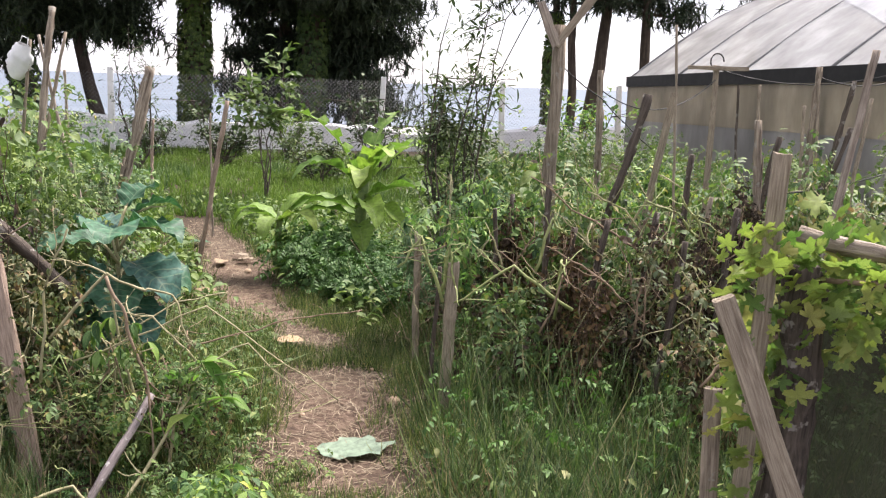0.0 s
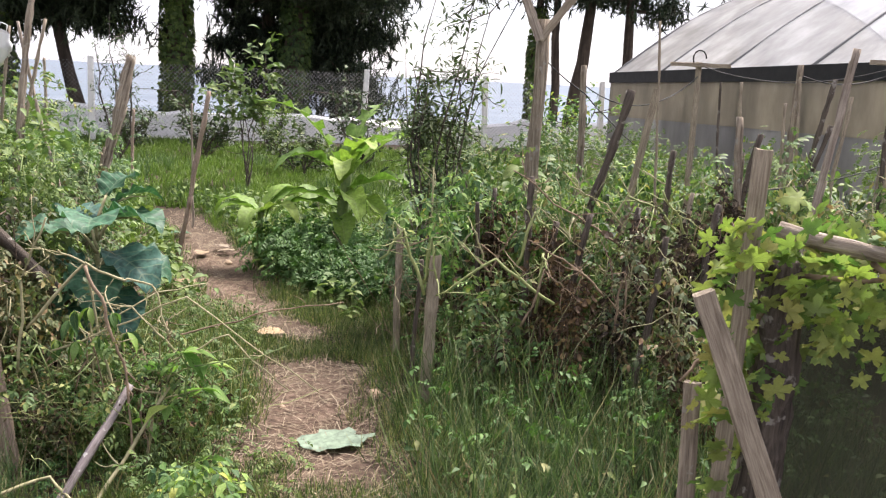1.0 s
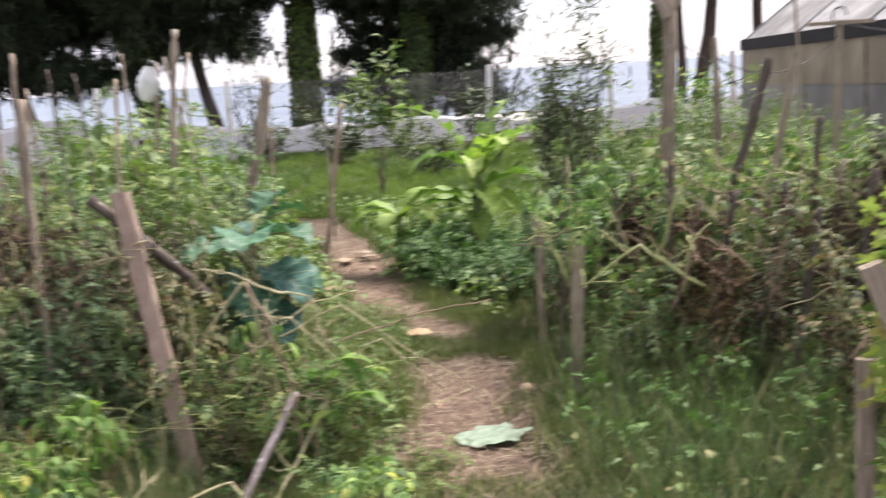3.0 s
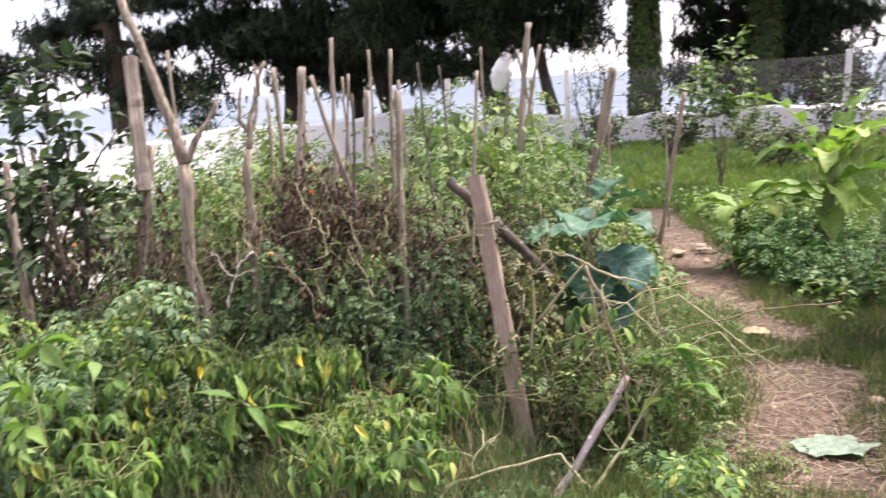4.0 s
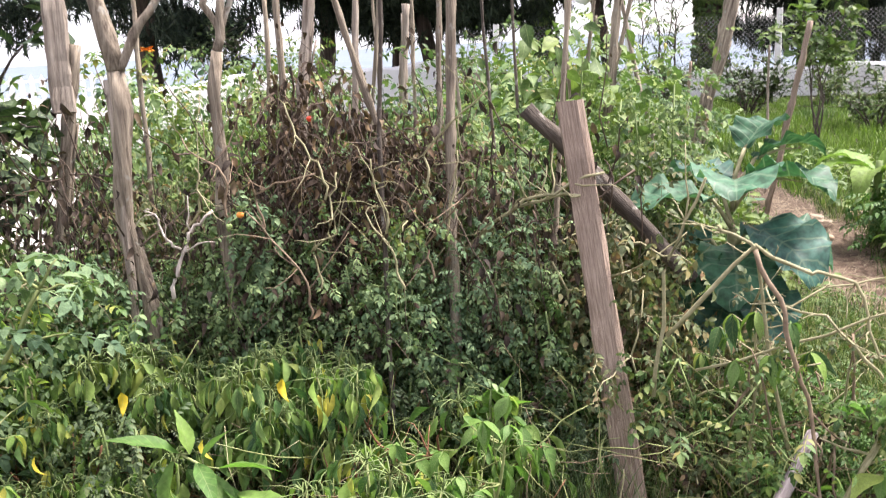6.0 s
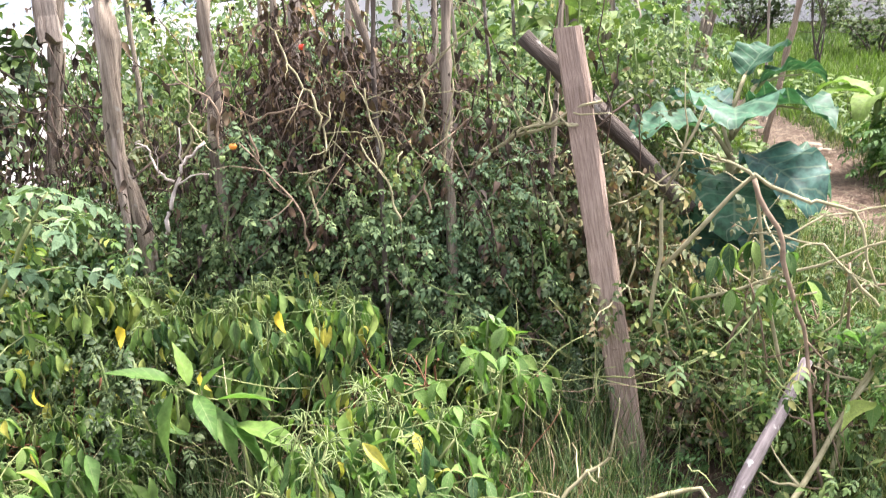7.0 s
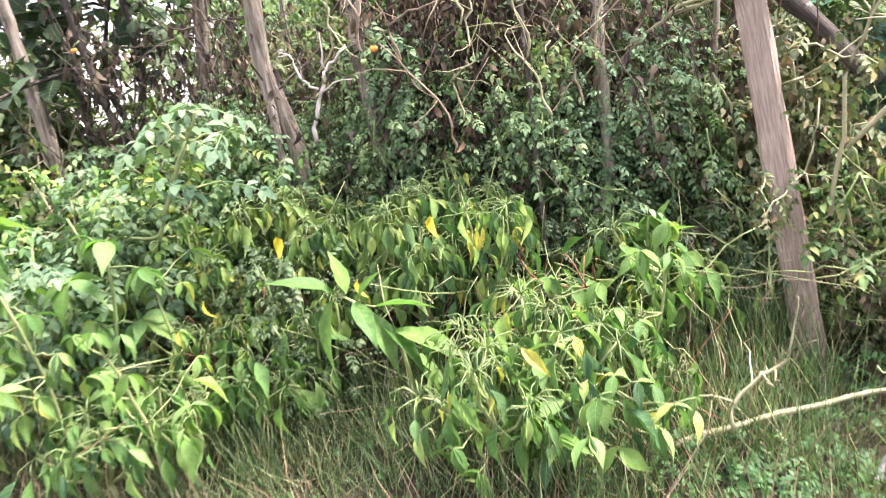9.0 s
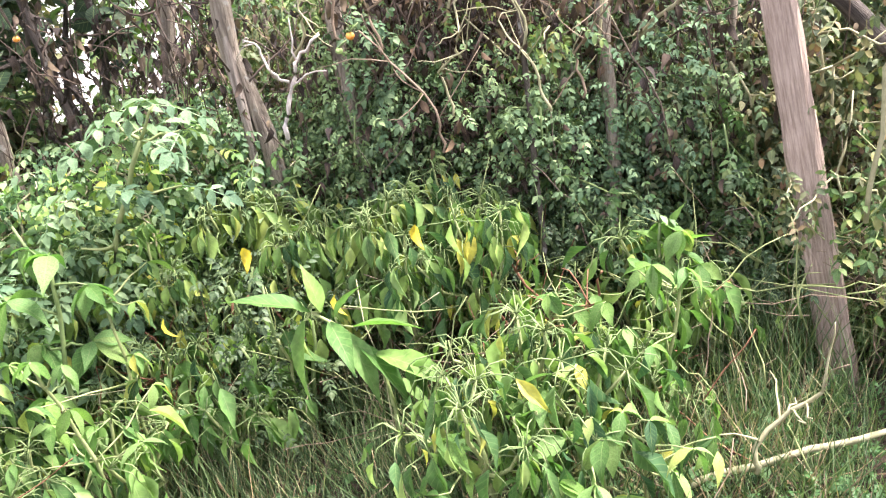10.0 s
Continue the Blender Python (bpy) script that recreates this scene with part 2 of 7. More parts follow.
def ground_material():
    """Dark earth with humus and straw, paler worn earth on the trodden path, pale sand beyond the garden."""
    m, n, k, b = shader("garden_earth")
    big, fine = noise_of(n, k, 1.3, 5), noise_of(n, k, 26, 8, rough=0.75)
    soil = ramp_of(n, [(0.3, (0.022, 0.016, 0.012)), (0.55, (0.055, 0.04, 0.028)), (0.75, (0.1, 0.075, 0.05))])
    k.new(fine, soil.inputs[0])
    worn = ramp_of(n, [(0.32, (0.05, 0.034, 0.025)), (0.5, (0.145, 0.098, 0.072)), (0.7, (0.33, 0.24, 0.18))])
    k.new(fine, worn.inputs[0])
    path, sand = n.new("ShaderNodeAttribute"), n.new("ShaderNodeAttribute")
    path.attribute_name, sand.attribute_name = "trodden", "sandy"
    add = n.new("ShaderNodeMath")
    add.operation = "MULTIPLY_ADD"
    k.new(path.outputs["Fac"], add.inputs[0])
    add.inputs[1].default_value = 1.3
    sub = n.new("ShaderNodeMath")
    sub.operation = "MULTIPLY_ADD"
    k.new(big, sub.inputs[0])
    sub.inputs[1].default_value, sub.inputs[2].default_value = 0.8, -0.72
    k.new(sub.outputs[0], add.inputs[2])
    add.use_clamp = True
    col = mixed(n, k, add.outputs[0], soil.outputs[0], worn.outputs[0])
    pale = ramp_of(n, [(0.3, (0.34, 0.325, 0.3)), (0.7, (0.5, 0.48, 0.45))])
    k.new(big, pale.inputs[0])
    col = mixed(n, k, sand.outputs["Fac"], col, pale.outputs[0])
    k.new(col, b.inputs["Base Color"])
    b.inputs["Roughness"].default_value = 0.95
    b.inputs["Specular IOR Level"].default_value = 0.15
    bumped(n, k, b, fine, 0.8, 0.02)
    return m


EARTH = ground_material()


def film_material(name, colour, clear, rough=0.35):
    """Milky greenhouse film: scatters, and lets part of the light through."""
    m, n, k, b = shader(name)
    dirt = noise_of(n, k, 1.6, 6, (1, 1, 0.4))
    r = ramp_of(n, [(0.32, tuple(c * 0.6 for c in colour)), (0.5, tuple(c * 0.85 for c in colour)), (0.68, tuple(min(c * 1.25, 0.85) for c in colour))])
    k.new(dirt, r.inputs[0])
    k.new(r.outputs[0], b.inputs["Base Color"])
    b.inputs["Roughness"].default_value, b.inputs["Specular IOR Level"].default_value = rough, 0.5 if rough < 0.6 else 0.05
    t, s, m1, m2 = n.new("ShaderNodeBsdfTranslucent"), n.new("ShaderNodeBsdfTransparent"), n.new("ShaderNodeMixShader"), n.new("ShaderNodeMixShader")
    k.new(r.outputs[0], t.inputs["Color"])
    m1.inputs[0].default_value, m2.inputs[0].default_value = 0.5, clear
    k.new(b.outputs[0], m1.inputs[1])
    k.new(t.outputs[0], m1.inputs[2])
    k.new(m1.outputs[0], m2.inputs[1])
    k.new(s.outputs[0], m2.inputs[2])
    k.new(m2.outputs[0], n["Material Output"].inputs[0])
    return m


FILM = film_material("greenhouse_film", (0.62, 0.635, 0.65), 0.3, 0.25)
PANEL = film_material("yellowed_film", (0.4, 0.355, 0.27), 0.14)
SKIRT = film_material("grey_skirt_film", (0.36, 0.355, 0.345), 0.1)
SHADE_NET = film_material("dark_shade_net", (0.02, 0.022, 0.016), 0.1, 0.8)


def water_material():
    m, n, k, b = shader("sea_water")
    r = ramp_of(n, [(0.35, (0.115, 0.145, 0.18)), (0.65, (0.155, 0.182, 0.215))])
    k.new(noise_of(n, k, 0.01, 5, (1, 4, 1)), r.inputs[0])
    k.new(r.outputs[0], b.inputs["Base Color"])
    b.inputs["Roughness"].default_value, b.inputs["Specular IOR Level"].default_value = 0.6, 0.08
    bumped(n, k, b, noise_of(n, k, 0.4, 4), 0.4, 0.3)
    return m


SEA = water_material()

# ---- mesh tools ----


def mesh_from(name, verts, tris, uvs=None, material=None, smooth=True):
    """A mesh from arrays of corners, triangles and, for each corner, its place on the leaf."""
    me = bpy.data.meshes.new(name)
    verts, tris = np.asarray(verts, np.float32), np.asarray(tris, np.int32)
    me.vertices.add(len(verts))
    me.vertices.foreach_set("co", verts.ravel())
    me.loops.add(tris.size)
    me.loops.foreach_set("vertex_index", tris.ravel())
    me.polygons.add(len(tris))
    me.polygons.foreach_set("loop_start", np.arange(0, tris.size, 3, dtype=np.int32))
    me.polygons.foreach_set("use_smooth", np.full(len(tris), smooth))
    if uvs is not None:
        layer = me.uv_layers.new(name="UVMap")
        layer.data.foreach_set("uv", np.asarray(uvs, np.float32)[tris.ravel()].ravel())
    me.update(calc_edges=True)
    me.validate()
    if material:
        me.materials.append(material)
    return me


def thing(name, at, label, category, group="", kind="", turn=0.0, size=1.0):
    ob = new(name)
    ob.empty_display_size = 0.1
    ob.matrix_basis = pose(*at, 0, 0, turn) @ Matrix.Scale(size, 4)
    return tagged(ob, label, category, group, kind)


def part(name, me, parent, label="", kind=""):
    ob = new(name, me)
    ob.parent = parent
    return tagged(ob, label, "", "", kind)


class Heap:
    """Gathers pieces of one mesh."""

    def __init__(self):
        self.v, self.f, self.u, self.n = [], [], [], 0

    def add(self, v, f, u=None):
        v = np.asarray(v, float)
        self.v.append(v)
        self.f.append(np.asarray(f, int) + self.n)
        self.u.append(np.full((len(v), 2), 0.5) if u is None else u)
        self.n += len(v)

    def leaves(self, leaf, places, ways, sizes, widths=None, ups=None, rng=None):
        """Copies of a leaf shape: stalk end at places, tip towards ways."""
        v, f, u = leaf
        n = len(places)
        if n == 0:
            return
        y = np.asarray(ways, float)
        y = y / np.linalg.norm(y, axis=1, keepdims=True)
        up = np.tile((0.0, 0.0, 1.0), (n, 1)) if ups is None else np.asarray(ups, float)
        if rng is not None:
            up = up + rng.normal(0, 0.35, (n, 3))
        x = np.cross(y, up)
        x /= np.maximum(np.linalg.norm(x, axis=1, keepdims=True), 1e-6)
        z = np.cross(x, y)
        s = np.asarray(sizes, float)[:, None, None]
        w = np.ones(n) if widths is None else np.asarray(widths, float)
        p = (v[None, :, 0:1] * x[:, None] * w[:, None, None] + v[None, :, 1:2] * y[:, None] + v[None, :, 2:3] * z[:, None]) * s + np.asarray(places, float)[:, None]
        idx = f[None] + (np.arange(n) * len(v))[:, None, None]
        self.add(p.reshape(-1, 3), idx.reshape(-1, 3), np.tile(u, (n, 1)))

    def tube(self, points, radii, sides=6, wobble=0.0, rng=None):
        """A round, tapering stem along points."""
        p = np.asarray(points, float)
        r = np.broadcast_to(np.asarray(radii, float), len(p)) if np.ndim(radii) == 0 or len(np.atleast_1d(radii)) == len(p) else np.interp(np.linspace(0, 1, len(p)), np.linspace(0, 1, len(radii)), radii)
        d = np.gradient(p, axis=0)
        d /= np.maximum(np.linalg.norm(d, axis=1, keepdims=True), 1e-9)
        ref = np.where(np.abs(d[:, 2:3]) > 0.9, (1.0, 0.0, 0.0), (0.0, 0.0, 1.0))
        a = np.cross(d, ref)
        a /= np.maximum(np.linalg.norm(a, axis=1, keepdims=True), 1e-9)
        b = np.cross(d, a)
        t = np.linspace(0, 2 * math.pi, sides, endpoint=False)
        rr = np.broadcast_to(r[:, None, None], (len(p), sides, 1))
        if wobble and rng is not None:
            rr = rr * (1 + rng.normal(0, wobble, rr.shape))
        ring = p[:, None] + rr * (np.cos(t)[None, :, None] * a[:, None] + np.sin(t)[None, :, None] * b[:, None])
        v = np.concatenate([ring.reshape(-1, 3), p[:1], p[-1:]])
        n, f = len(p), []
        for i in range(n - 1):
            for j in range(sides):
                q, w = i * sides + j, i * sides + (j + 1) % sides
                f += [(q, w, w + sides), (q, w + sides, q + sides)]
        for j in range(sides):
            f += [((j + 1) % sides, j, n * sides), ((n - 1) * sides + j, (n - 1) * sides + (j + 1) % sides, n * sides + 1)]
        self.add(v, f)

    def board(self, length, width, depth, rng, rings=9, wear=0.004, bend=0.0):
        """A sawn board along +z with uneven edges and a worn top."""
        zs = np.linspace(0, length, rings)
        prof = np.array([(-1, -0.7), (-0.75, -1), (0.75, -1), (1, -0.7), (1, 0.7), (0.75, 1), (-0.75, 1), (-1, 0.7)]) * (width / 2, depth / 2)
        v = []
        for i, z in enumerate(zs):
            ring = prof + rng.normal(0, wear, prof.shape)
            top = rng.normal(0, wear * 2, 8) if i == rings - 1 else 0
            v.append(np.column_stack([ring[:, 0] + bend * math.sin(math.pi * z / length), ring[:, 1], np.full(8, z) + top]))
        v = np.concatenate(v + [np.array([[0, 0, 0], [0, 0, length]])])
        f = []
        for i in range(rings - 1):
            for j in range(8):
                q, w = i * 8 + j, i * 8 + (j + 1) % 8
                f += [(q, w, w + 8), (q, w + 8, q + 8)]
        for j in range(8):
            f += [((j + 1) % 8, j, rings * 8), ((rings - 1) * 8 + j, (rings - 1) * 8 + (j + 1) % 8, rings * 8 + 1)]
        self.add(v, f)

    def mesh(self, name, material, smooth=True):
        return mesh_from(name, np.concatenate(self.v), np.concatenate(self.f), np.concatenate(self.u), material, smooth)


def strip_leaf(widths, droop, fold, stations=5, ripple=0.0, seed=0):
    """A leaf along +y, one long: half-widths along it, droop of the tip, fold at the midrib."""
    rng = np.random.default_rng(seed)
    t = np.linspace(0, 1, stations)
    w = np.interp(t, np.linspace(0, 1, len(widths)), widths)
    ang = droop * t
    y = np.concatenate([[0], np.cumsum(np.cos((ang[1:] + ang[:-1]) / 2) * np.diff(t))])
    z = -np.concatenate([[0], np.cumsum(np.sin((ang[1:] + ang[:-1]) / 2) * np.diff(t))])
    v, u = [], []
    for i in range(stations):
        wav = rng.normal(0, ripple, 2)
        v += [(-w[i], y[i], z[i] + fold * w[i] + wav[0]), (0, y[i], z[i]), (w[i], y[i], z[i] + fold * w[i] + wav[1])]
        u += [(-1, t[i]), (0, t[i]), (1, t[i])]
    f = []
    for i in range(stations - 1):
        for s in (0, 1):
            a = 3 * i + s
            f += [(a, a + 1, a + 4), (a, a + 4, a + 3)]
    return np.array(v), np.array(f), np.array(u)


def lobed_leaf(outline, cup=0.15):
    """A flat leaf of lobes round its stalk: radii for angles from the stalk round, cupped."""
    n = len(outline)
    v, u = [(0, 0.25, 0)], [(0.5, 0.5)]
    for i, r in enumerate(outline):
        a = -math.pi / 2 + 2 * math.pi * (i + 0.5) / n
        v.append((r * math.cos(a), 0.4 + r * math.sin(a), -cup * r * r + 0.035 * math.sin(5 * a + 0.7)))
        u.append((0.9, 0.5))
    f = [(0, 1 + i, 1 + (i + 1) % n) for i in range(n)]
    return np.array(v), np.array(f), np.array(u)


def compound_leaf(pairs=3, size=0.3, droop=0.6):
    """A leaf of toothed leaflets in pairs along a curved stalk."""
    h = Heap()
    for i in range(pairs):
        t = 0.3 + 0.55 * i / max(pairs - 1, 1)
        z = -droop * t * t * 0.5
        for s in (-1, 1):
            h.leaves(TOMATO_LEAFLET, [(0, t, z)], [(s, 0.55, -0.25)], [size * (1.1 - 0.25 * abs(i - 1))])
    h.leaves(TOMATO_LEAFLET, [(0, 0.85, -droop * 0.36)], [(0, 1, -0.5)], [size * 1.25])
    t = np.linspace(0, 0.95, 4)
    v = np.concatenate([np.column_stack([np.full(4, s * 0.012), t, -droop * t * t * 0.5]) for s in (-1, 1)])
    h.add(v, [(i, i + 4, i + 5) for i in range(3)] + [(i, i + 5, i + 1) for i in range(3)])
    return np.concatenate(h.v), np.concatenate(h.f), np.concatenate(h.u)


TOMATO_LEAFLET = strip_leaf((0.02, 0.3, 0.22, 0.24, 0.1, 0.0), 0.8, 0.25, 4)
TOMATO = compound_leaf(3, 0.36, 0.7)
WILTED = compound_leaf(2, 0.4, 1.3)
OVATE = strip_leaf((0.02, 0.2, 0.27, 0.2, 0.09, 0.0), 0.7, 0.35, 5)
DROOPY = strip_leaf((0.02, 0.17, 0.2, 0.14, 0.06, 0.0), 1.5, 0.6, 5)
LANCE = strip_leaf((0.02, 0.11, 0.13, 0.08, 0.0), 0.5, 0.3, 4)
ROUND = strip_leaf((0.05, 0.34, 0.4, 0.3, 0.05), 0.5, 0.25, 4)
BLADE = strip_leaf((0.5, 0.42, 0.28, 0.0), 1.1, 0.0, 4)
BLADE_STIFF = strip_leaf((0.5, 0.4, 0.0), 0.5, 0.0, 3)
HANGING = strip_leaf((0.015, 0.07, 0.105, 0.08, 0.04, 0.0), 1.5, 0.75, 6, 0.02, 2)
LIMP = strip_leaf((0.015, 0.12, 0.185, 0.17, 0.1, 0.045, 0.0), 0.55, 0.8, 7, 0.02, 5)
GRAPE = lobed_leaf([(0.25 + 0.4 * abs(math.cos(2.5 * (a - math.pi))) ** 0.9) * (0.35 + 0.65 * min(1, abs(math.sin(a / 2)) * 2.2)) * (1.09 if i % 2 else 0.9) * (1 + 0.18 * (1 - math.cos(a)) / 2)
                    for i, a in enumerate(2 * math.pi * (k + 0.5) / 36 for k in range(36))], 0.2)
IVY = lobed_leaf([0.1, 0.45, 0.35, 0.6, 0.35, 0.75, 0.35, 0.6, 0.35, 0.45], 0.3)
STRAW_BIT = strip_leaf((0.5, 0.5), 0.4, 0.0, 3)


def needle_tuft():
    rng = np.random.default_rng(4)
    h = Heap()
    ways = rng.normal(0, 1, (14, 3)) + (0, 0.5, 0)
    v = np.array([(-0.085, 0, 0), (0.085, 0, 0), (0, 1, -0.06)])
    h.leaves((v, np.array([(0, 1, 2)]), np.array([(0.5, 0), (0.5, 0), (0.5, 1)])), np.zeros((14, 3)), ways, rng.uniform(0.6, 1.0, 14))
    return np.concatenate(h.v), np.concatenate(h.f), np.concatenate(h.u)


NEEDLES = needle_tuft()


def crooked(a, b, steps, sway, rng):
    """A line from a to b that strays a little."""
    a, b = np.asarray(a, float), np.asarray(b, float)
    t = np.linspace(0, 1, steps)[:, None]
    off = np.cumsum(rng.normal(0, sway, (steps, 3)), axis=0)
    off -= off[:1] + (off[-1:] - off[:1]) * t
    return a + (b - a) * t + off


def along(a, b):
    """The pose at a whose z axis points at b, and the distance."""
    a, b = Vector(a), Vector(b)
    return Matrix.Translation(a) @ (b - a).to_track_quat("Z", "Y").to_matrix().to_4x4(), (b - a).length

# ---- the setting ----


def path_distance(x, y):
    """Distance from the middle of the trodden path."""
    pts = np.array([(-0.3, 1.0), (-0.42, 3.0), (-0.52, 3.9), (-0.66, 4.8), (-1.3, 5.9), (-1.95, 7.6), (-2.6, 9.0)])
    best = np.full(np.shape(x), 1e9)
    for a, b in zip(pts[:-1], pts[1:]):
        d = b - a
        t = np.clip(((x - a[0]) * d[0] + (y - a[1]) * d[1]) / (d @ d), 0, 1)
        best = np.minimum(best, np.hypot(x - a[0] - t * d[0], y - a[1] - t * d[1]))
    return best


def rolling(x, y):
    return 0.025 * np.sin(2.3 * x + 0.7 * y) * np.sin(1.9 * y - 0.4 * x) + 0.012 * np.sin(7.1 * x + 1.3) * np.sin(6.3 * y + 2.1 * x)


def build_ground():
    fine = np.arange(-6, 6.01, 0.09)
    far = np.array([7, 8.5, 10, 12, 14, 16, 18, 20, 22, 25, 28, 32, 38, 46, 60, 80, 120, 200, 400, 900, 2000, 4000.0])
    xs = np.concatenate([-far[::-1], fine, far])
    ys = np.concatenate([-far[::-1], fine, far]) + 3.0
    gx, gy = np.meshgrid(xs, ys)
    d = np.hypot(gx, gy)
    z = rolling(gx, gy) * np.clip((12 - d) / 6, 0, 1)
    z -= np.interp(d, [0, 26, 40, 90, 160, 5000], [0, 0, 0.8, 3.0, 9.0, 60.0])
    n, m = gx.shape
    i = np.arange(n * m).reshape(n, m)
    a, b, c, e = (q.ravel() for q in (i[:-1, :-1], i[:-1, 1:], i[1:, 1:], i[1:, :-1]))
    me = mesh_from("ground", np.column_stack([gx.ravel(), gy.ravel(), z.ravel()]), np.concatenate([np.column_stack([a, b, c]), np.column_stack([a, c, e])]), None, EARTH)
    worn = np.clip(1.2 - path_distance(gx, gy) / 0.52, 0, 1) * np.clip(1.25 - np.abs(gy - 5.2) / 3.6, 0.3, 1) * (1 - 0.7 * np.exp(-(((gy - 4.75) / 0.65) ** 2)))
    me.attributes.new("trodden", "FLOAT", "POINT").data.foreach_set("value", worn.ravel().astype(np.float32))
    me.attributes.new("sandy", "FLOAT", "POINT").data.foreach_set("value", np.maximum(np.clip((d - 22) / 3, 0, 1), np.clip((-gx - 4.8 - np.maximum((gy - 4.2) * 1.15, 0)) / 1.2, 0, 1)).ravel().astype(np.float32))
    tagged(new("ground", me), "dark garden earth with a trodden strawy path", "ground", kind="structure")


build_ground()


def build_sea():
    h = Heap()
    h.add([(-4000, 60, -6), (4000, 60, -6), (4000, 4000, -6), (-4000, 4000, -6), (-4000, -600, -6), (-60, -600, -6), (-60, 60, -6)], [(0, 1, 2), (0, 2, 3), (0, 4, 5), (0, 5, 6)])
    tagged(new("water", h.mesh("water", SEA)), "calm pale blue sea below the garden", "sea", kind="structure")


build_sea()


def box(h, x0, y0, z0, x1, y1, z1):
    v = [(x, y, z) for z in (z0, z1) for y in (y0, y1) for x in (x0, x1)]
    h.add(v, [(0, 2, 3), (0, 3, 1), (4, 5, 7), (4, 7, 6), (0, 1, 5), (0, 5, 4), (2, 6, 7), (2, 7, 3), (0, 4, 6), (0, 6, 2), (1, 3, 7), (1, 7, 5)])


def build_wall(name, a, b, high, label):
    """A rendered garden wall with a rounded, uneven top."""
    rng = np.random.default_rng(hash_of(name))
    length = math.hypot(b[0] - a[0], b[1] - a[1])
    n = int(length / 0.3)
    x = np.linspace(0, length, n)
    top = high + rng.normal(0, 0.025, n) + 0.12 * np.sin(x * 0.8) * np.sin(x * 0.37 + 1)
    v, f = [], []
    for i in range(n):
        for dy, z in ((-0.12, -0.1), (-0.12, top[i] - 0.05), (-0.05, top[i]), (0.05, top[i]), (0.12, top[i] - 0.05), (0.12, -0.1)):
            v.append((x[i], dy, z))
    for i in range(n - 1):
        for j in range(5):
            q = i * 6 + j
            f += [(q, q + 6, q + 7), (q, q + 7, q + 1)]
    for q in (0, (n - 1) * 6):
        f += [(q, q + 1, q + 2), (q, q + 2, q + 3), (q, q + 3, q + 4), (q, q + 4, q + 5)]
    ob = new(name, mesh_from(name, v, f, None, WALL, False))
    ob.matrix_basis = pose(*a, 0, 0, 0, math.degrees(math.atan2(b[1] - a[1], b[0] - a[0])))
    tagged(ob, label, "wall", kind="structure")


def hash_of(text):
    return sum(ord(c) * (i + 7) for i, c in enumerate(text)) % 99991


build_wall("wall_north", (-9.6, 17.2), (3.0, 20.4), 0.55, "low white rendered garden wall")
build_wall("wall_west", (-15.2, 0.0), (-9.7, 17.0), 0.9, "low white rendered garden wall")
build_wall("wall_east", (3.2, 20.5), (12.0, 24.5), 0.55, "low white rendered garden wall")

# ---- timber: stakes, boards, poles ----


def stick(name, a, b, r0, r1, material, label, category="stake", steps=12, sway=0.0045, sides=8, group="garden stakes", seed=0):
    """A cut branch from a up to b."""
    rng = np.random.default_rng(hash_of(label + str(a)) + seed)
    m, length = along(a, b)
    h = Heap()
    line = crooked((0, 0, 0), (0, 0, length), steps, sway, rng)
    rough = max(steps, int(length / 0.05))
    t0, t1 = np.linspace(0, 1, steps), np.linspace(0, 1, rough)
    line = np.column_stack([np.interp(t1, t0, line[:, k]) for k in range(3)])
    thick = np.linspace(r0, r1, rough) * (1 + rng.normal(0, 0.07, rough))
    h.tube(line, thick, sides + 2, 0.11, rng)
    strips = []
    for _ in range(int(length / 0.16) if 0.0185 < r0 < 0.05 and name == "stake" else 0):
        i0 = rng.integers(0, rough - 4)
        a = rng.uniform(0, 6.283)
        off = np.array([math.cos(a), math.sin(a), 0])
        seg = line[i0 : i0 + rng.integers(3, 5)]
        lift = np.linspace(0.75, rng.uniform(1.0, 1.5), len(seg))[:, None]
        strip = Heap()
        strip.tube(seg + off * lift * thick[i0], (r0 * 0.3, r0 * 0.12), 4, 0.2, rng)
        strips.append(strip)
    ob = new(name, h.mesh(name, material))
    ob.matrix_basis = m
    for strip in strips:
        part("bark_strip", strip.mesh("bark_strip", material), ob)
    return tagged(ob, label, category, group)


def footed(top, low):
    """The foot of a stake: the line from top through low, down into the earth."""
    t, l = Vector(top), Vector(low)
    return tuple(t + (l - t) * ((t.z + 0.06) / max(t.z - l.z, 0.05)))


def stake(top, low, r, material, label, **more):
    foot = footed(top, low)
    reach = math.hypot(foot[0] - top[0], foot[1] - top[1])
    if reach > 0.5:
        k = 0.5 / reach
        foot = (top[0] + (foot[0] - top[0]) * k, top[1] + (foot[1] - top[1]) * k, foot[2])
    return stick("stake", foot, top, r * 0.95, r * 0.72, material, label, **more)


def board(name, a, b, width, depth, material, label, category="board", face=(0, -1, 0), bend=0.0, group="garden boards"):
    rng = np.random.default_rng(hash_of(label))
    up = Vector(b) - Vector(a)
    length = up.length
    up.normalize()
    side = up.cross(Vector(face)).normalized()
    h = Heap()
    h.board(length, width, depth, rng, 17, min(width, depth) * 0.05, bend)
    ob = new(name, h.mesh(name, material, False))
    ob.matrix_basis = Matrix.Translation(a) @ Matrix((side, up.cross(side), up)).transposed().to_4x4()
    return tagged(ob, label, category, group)


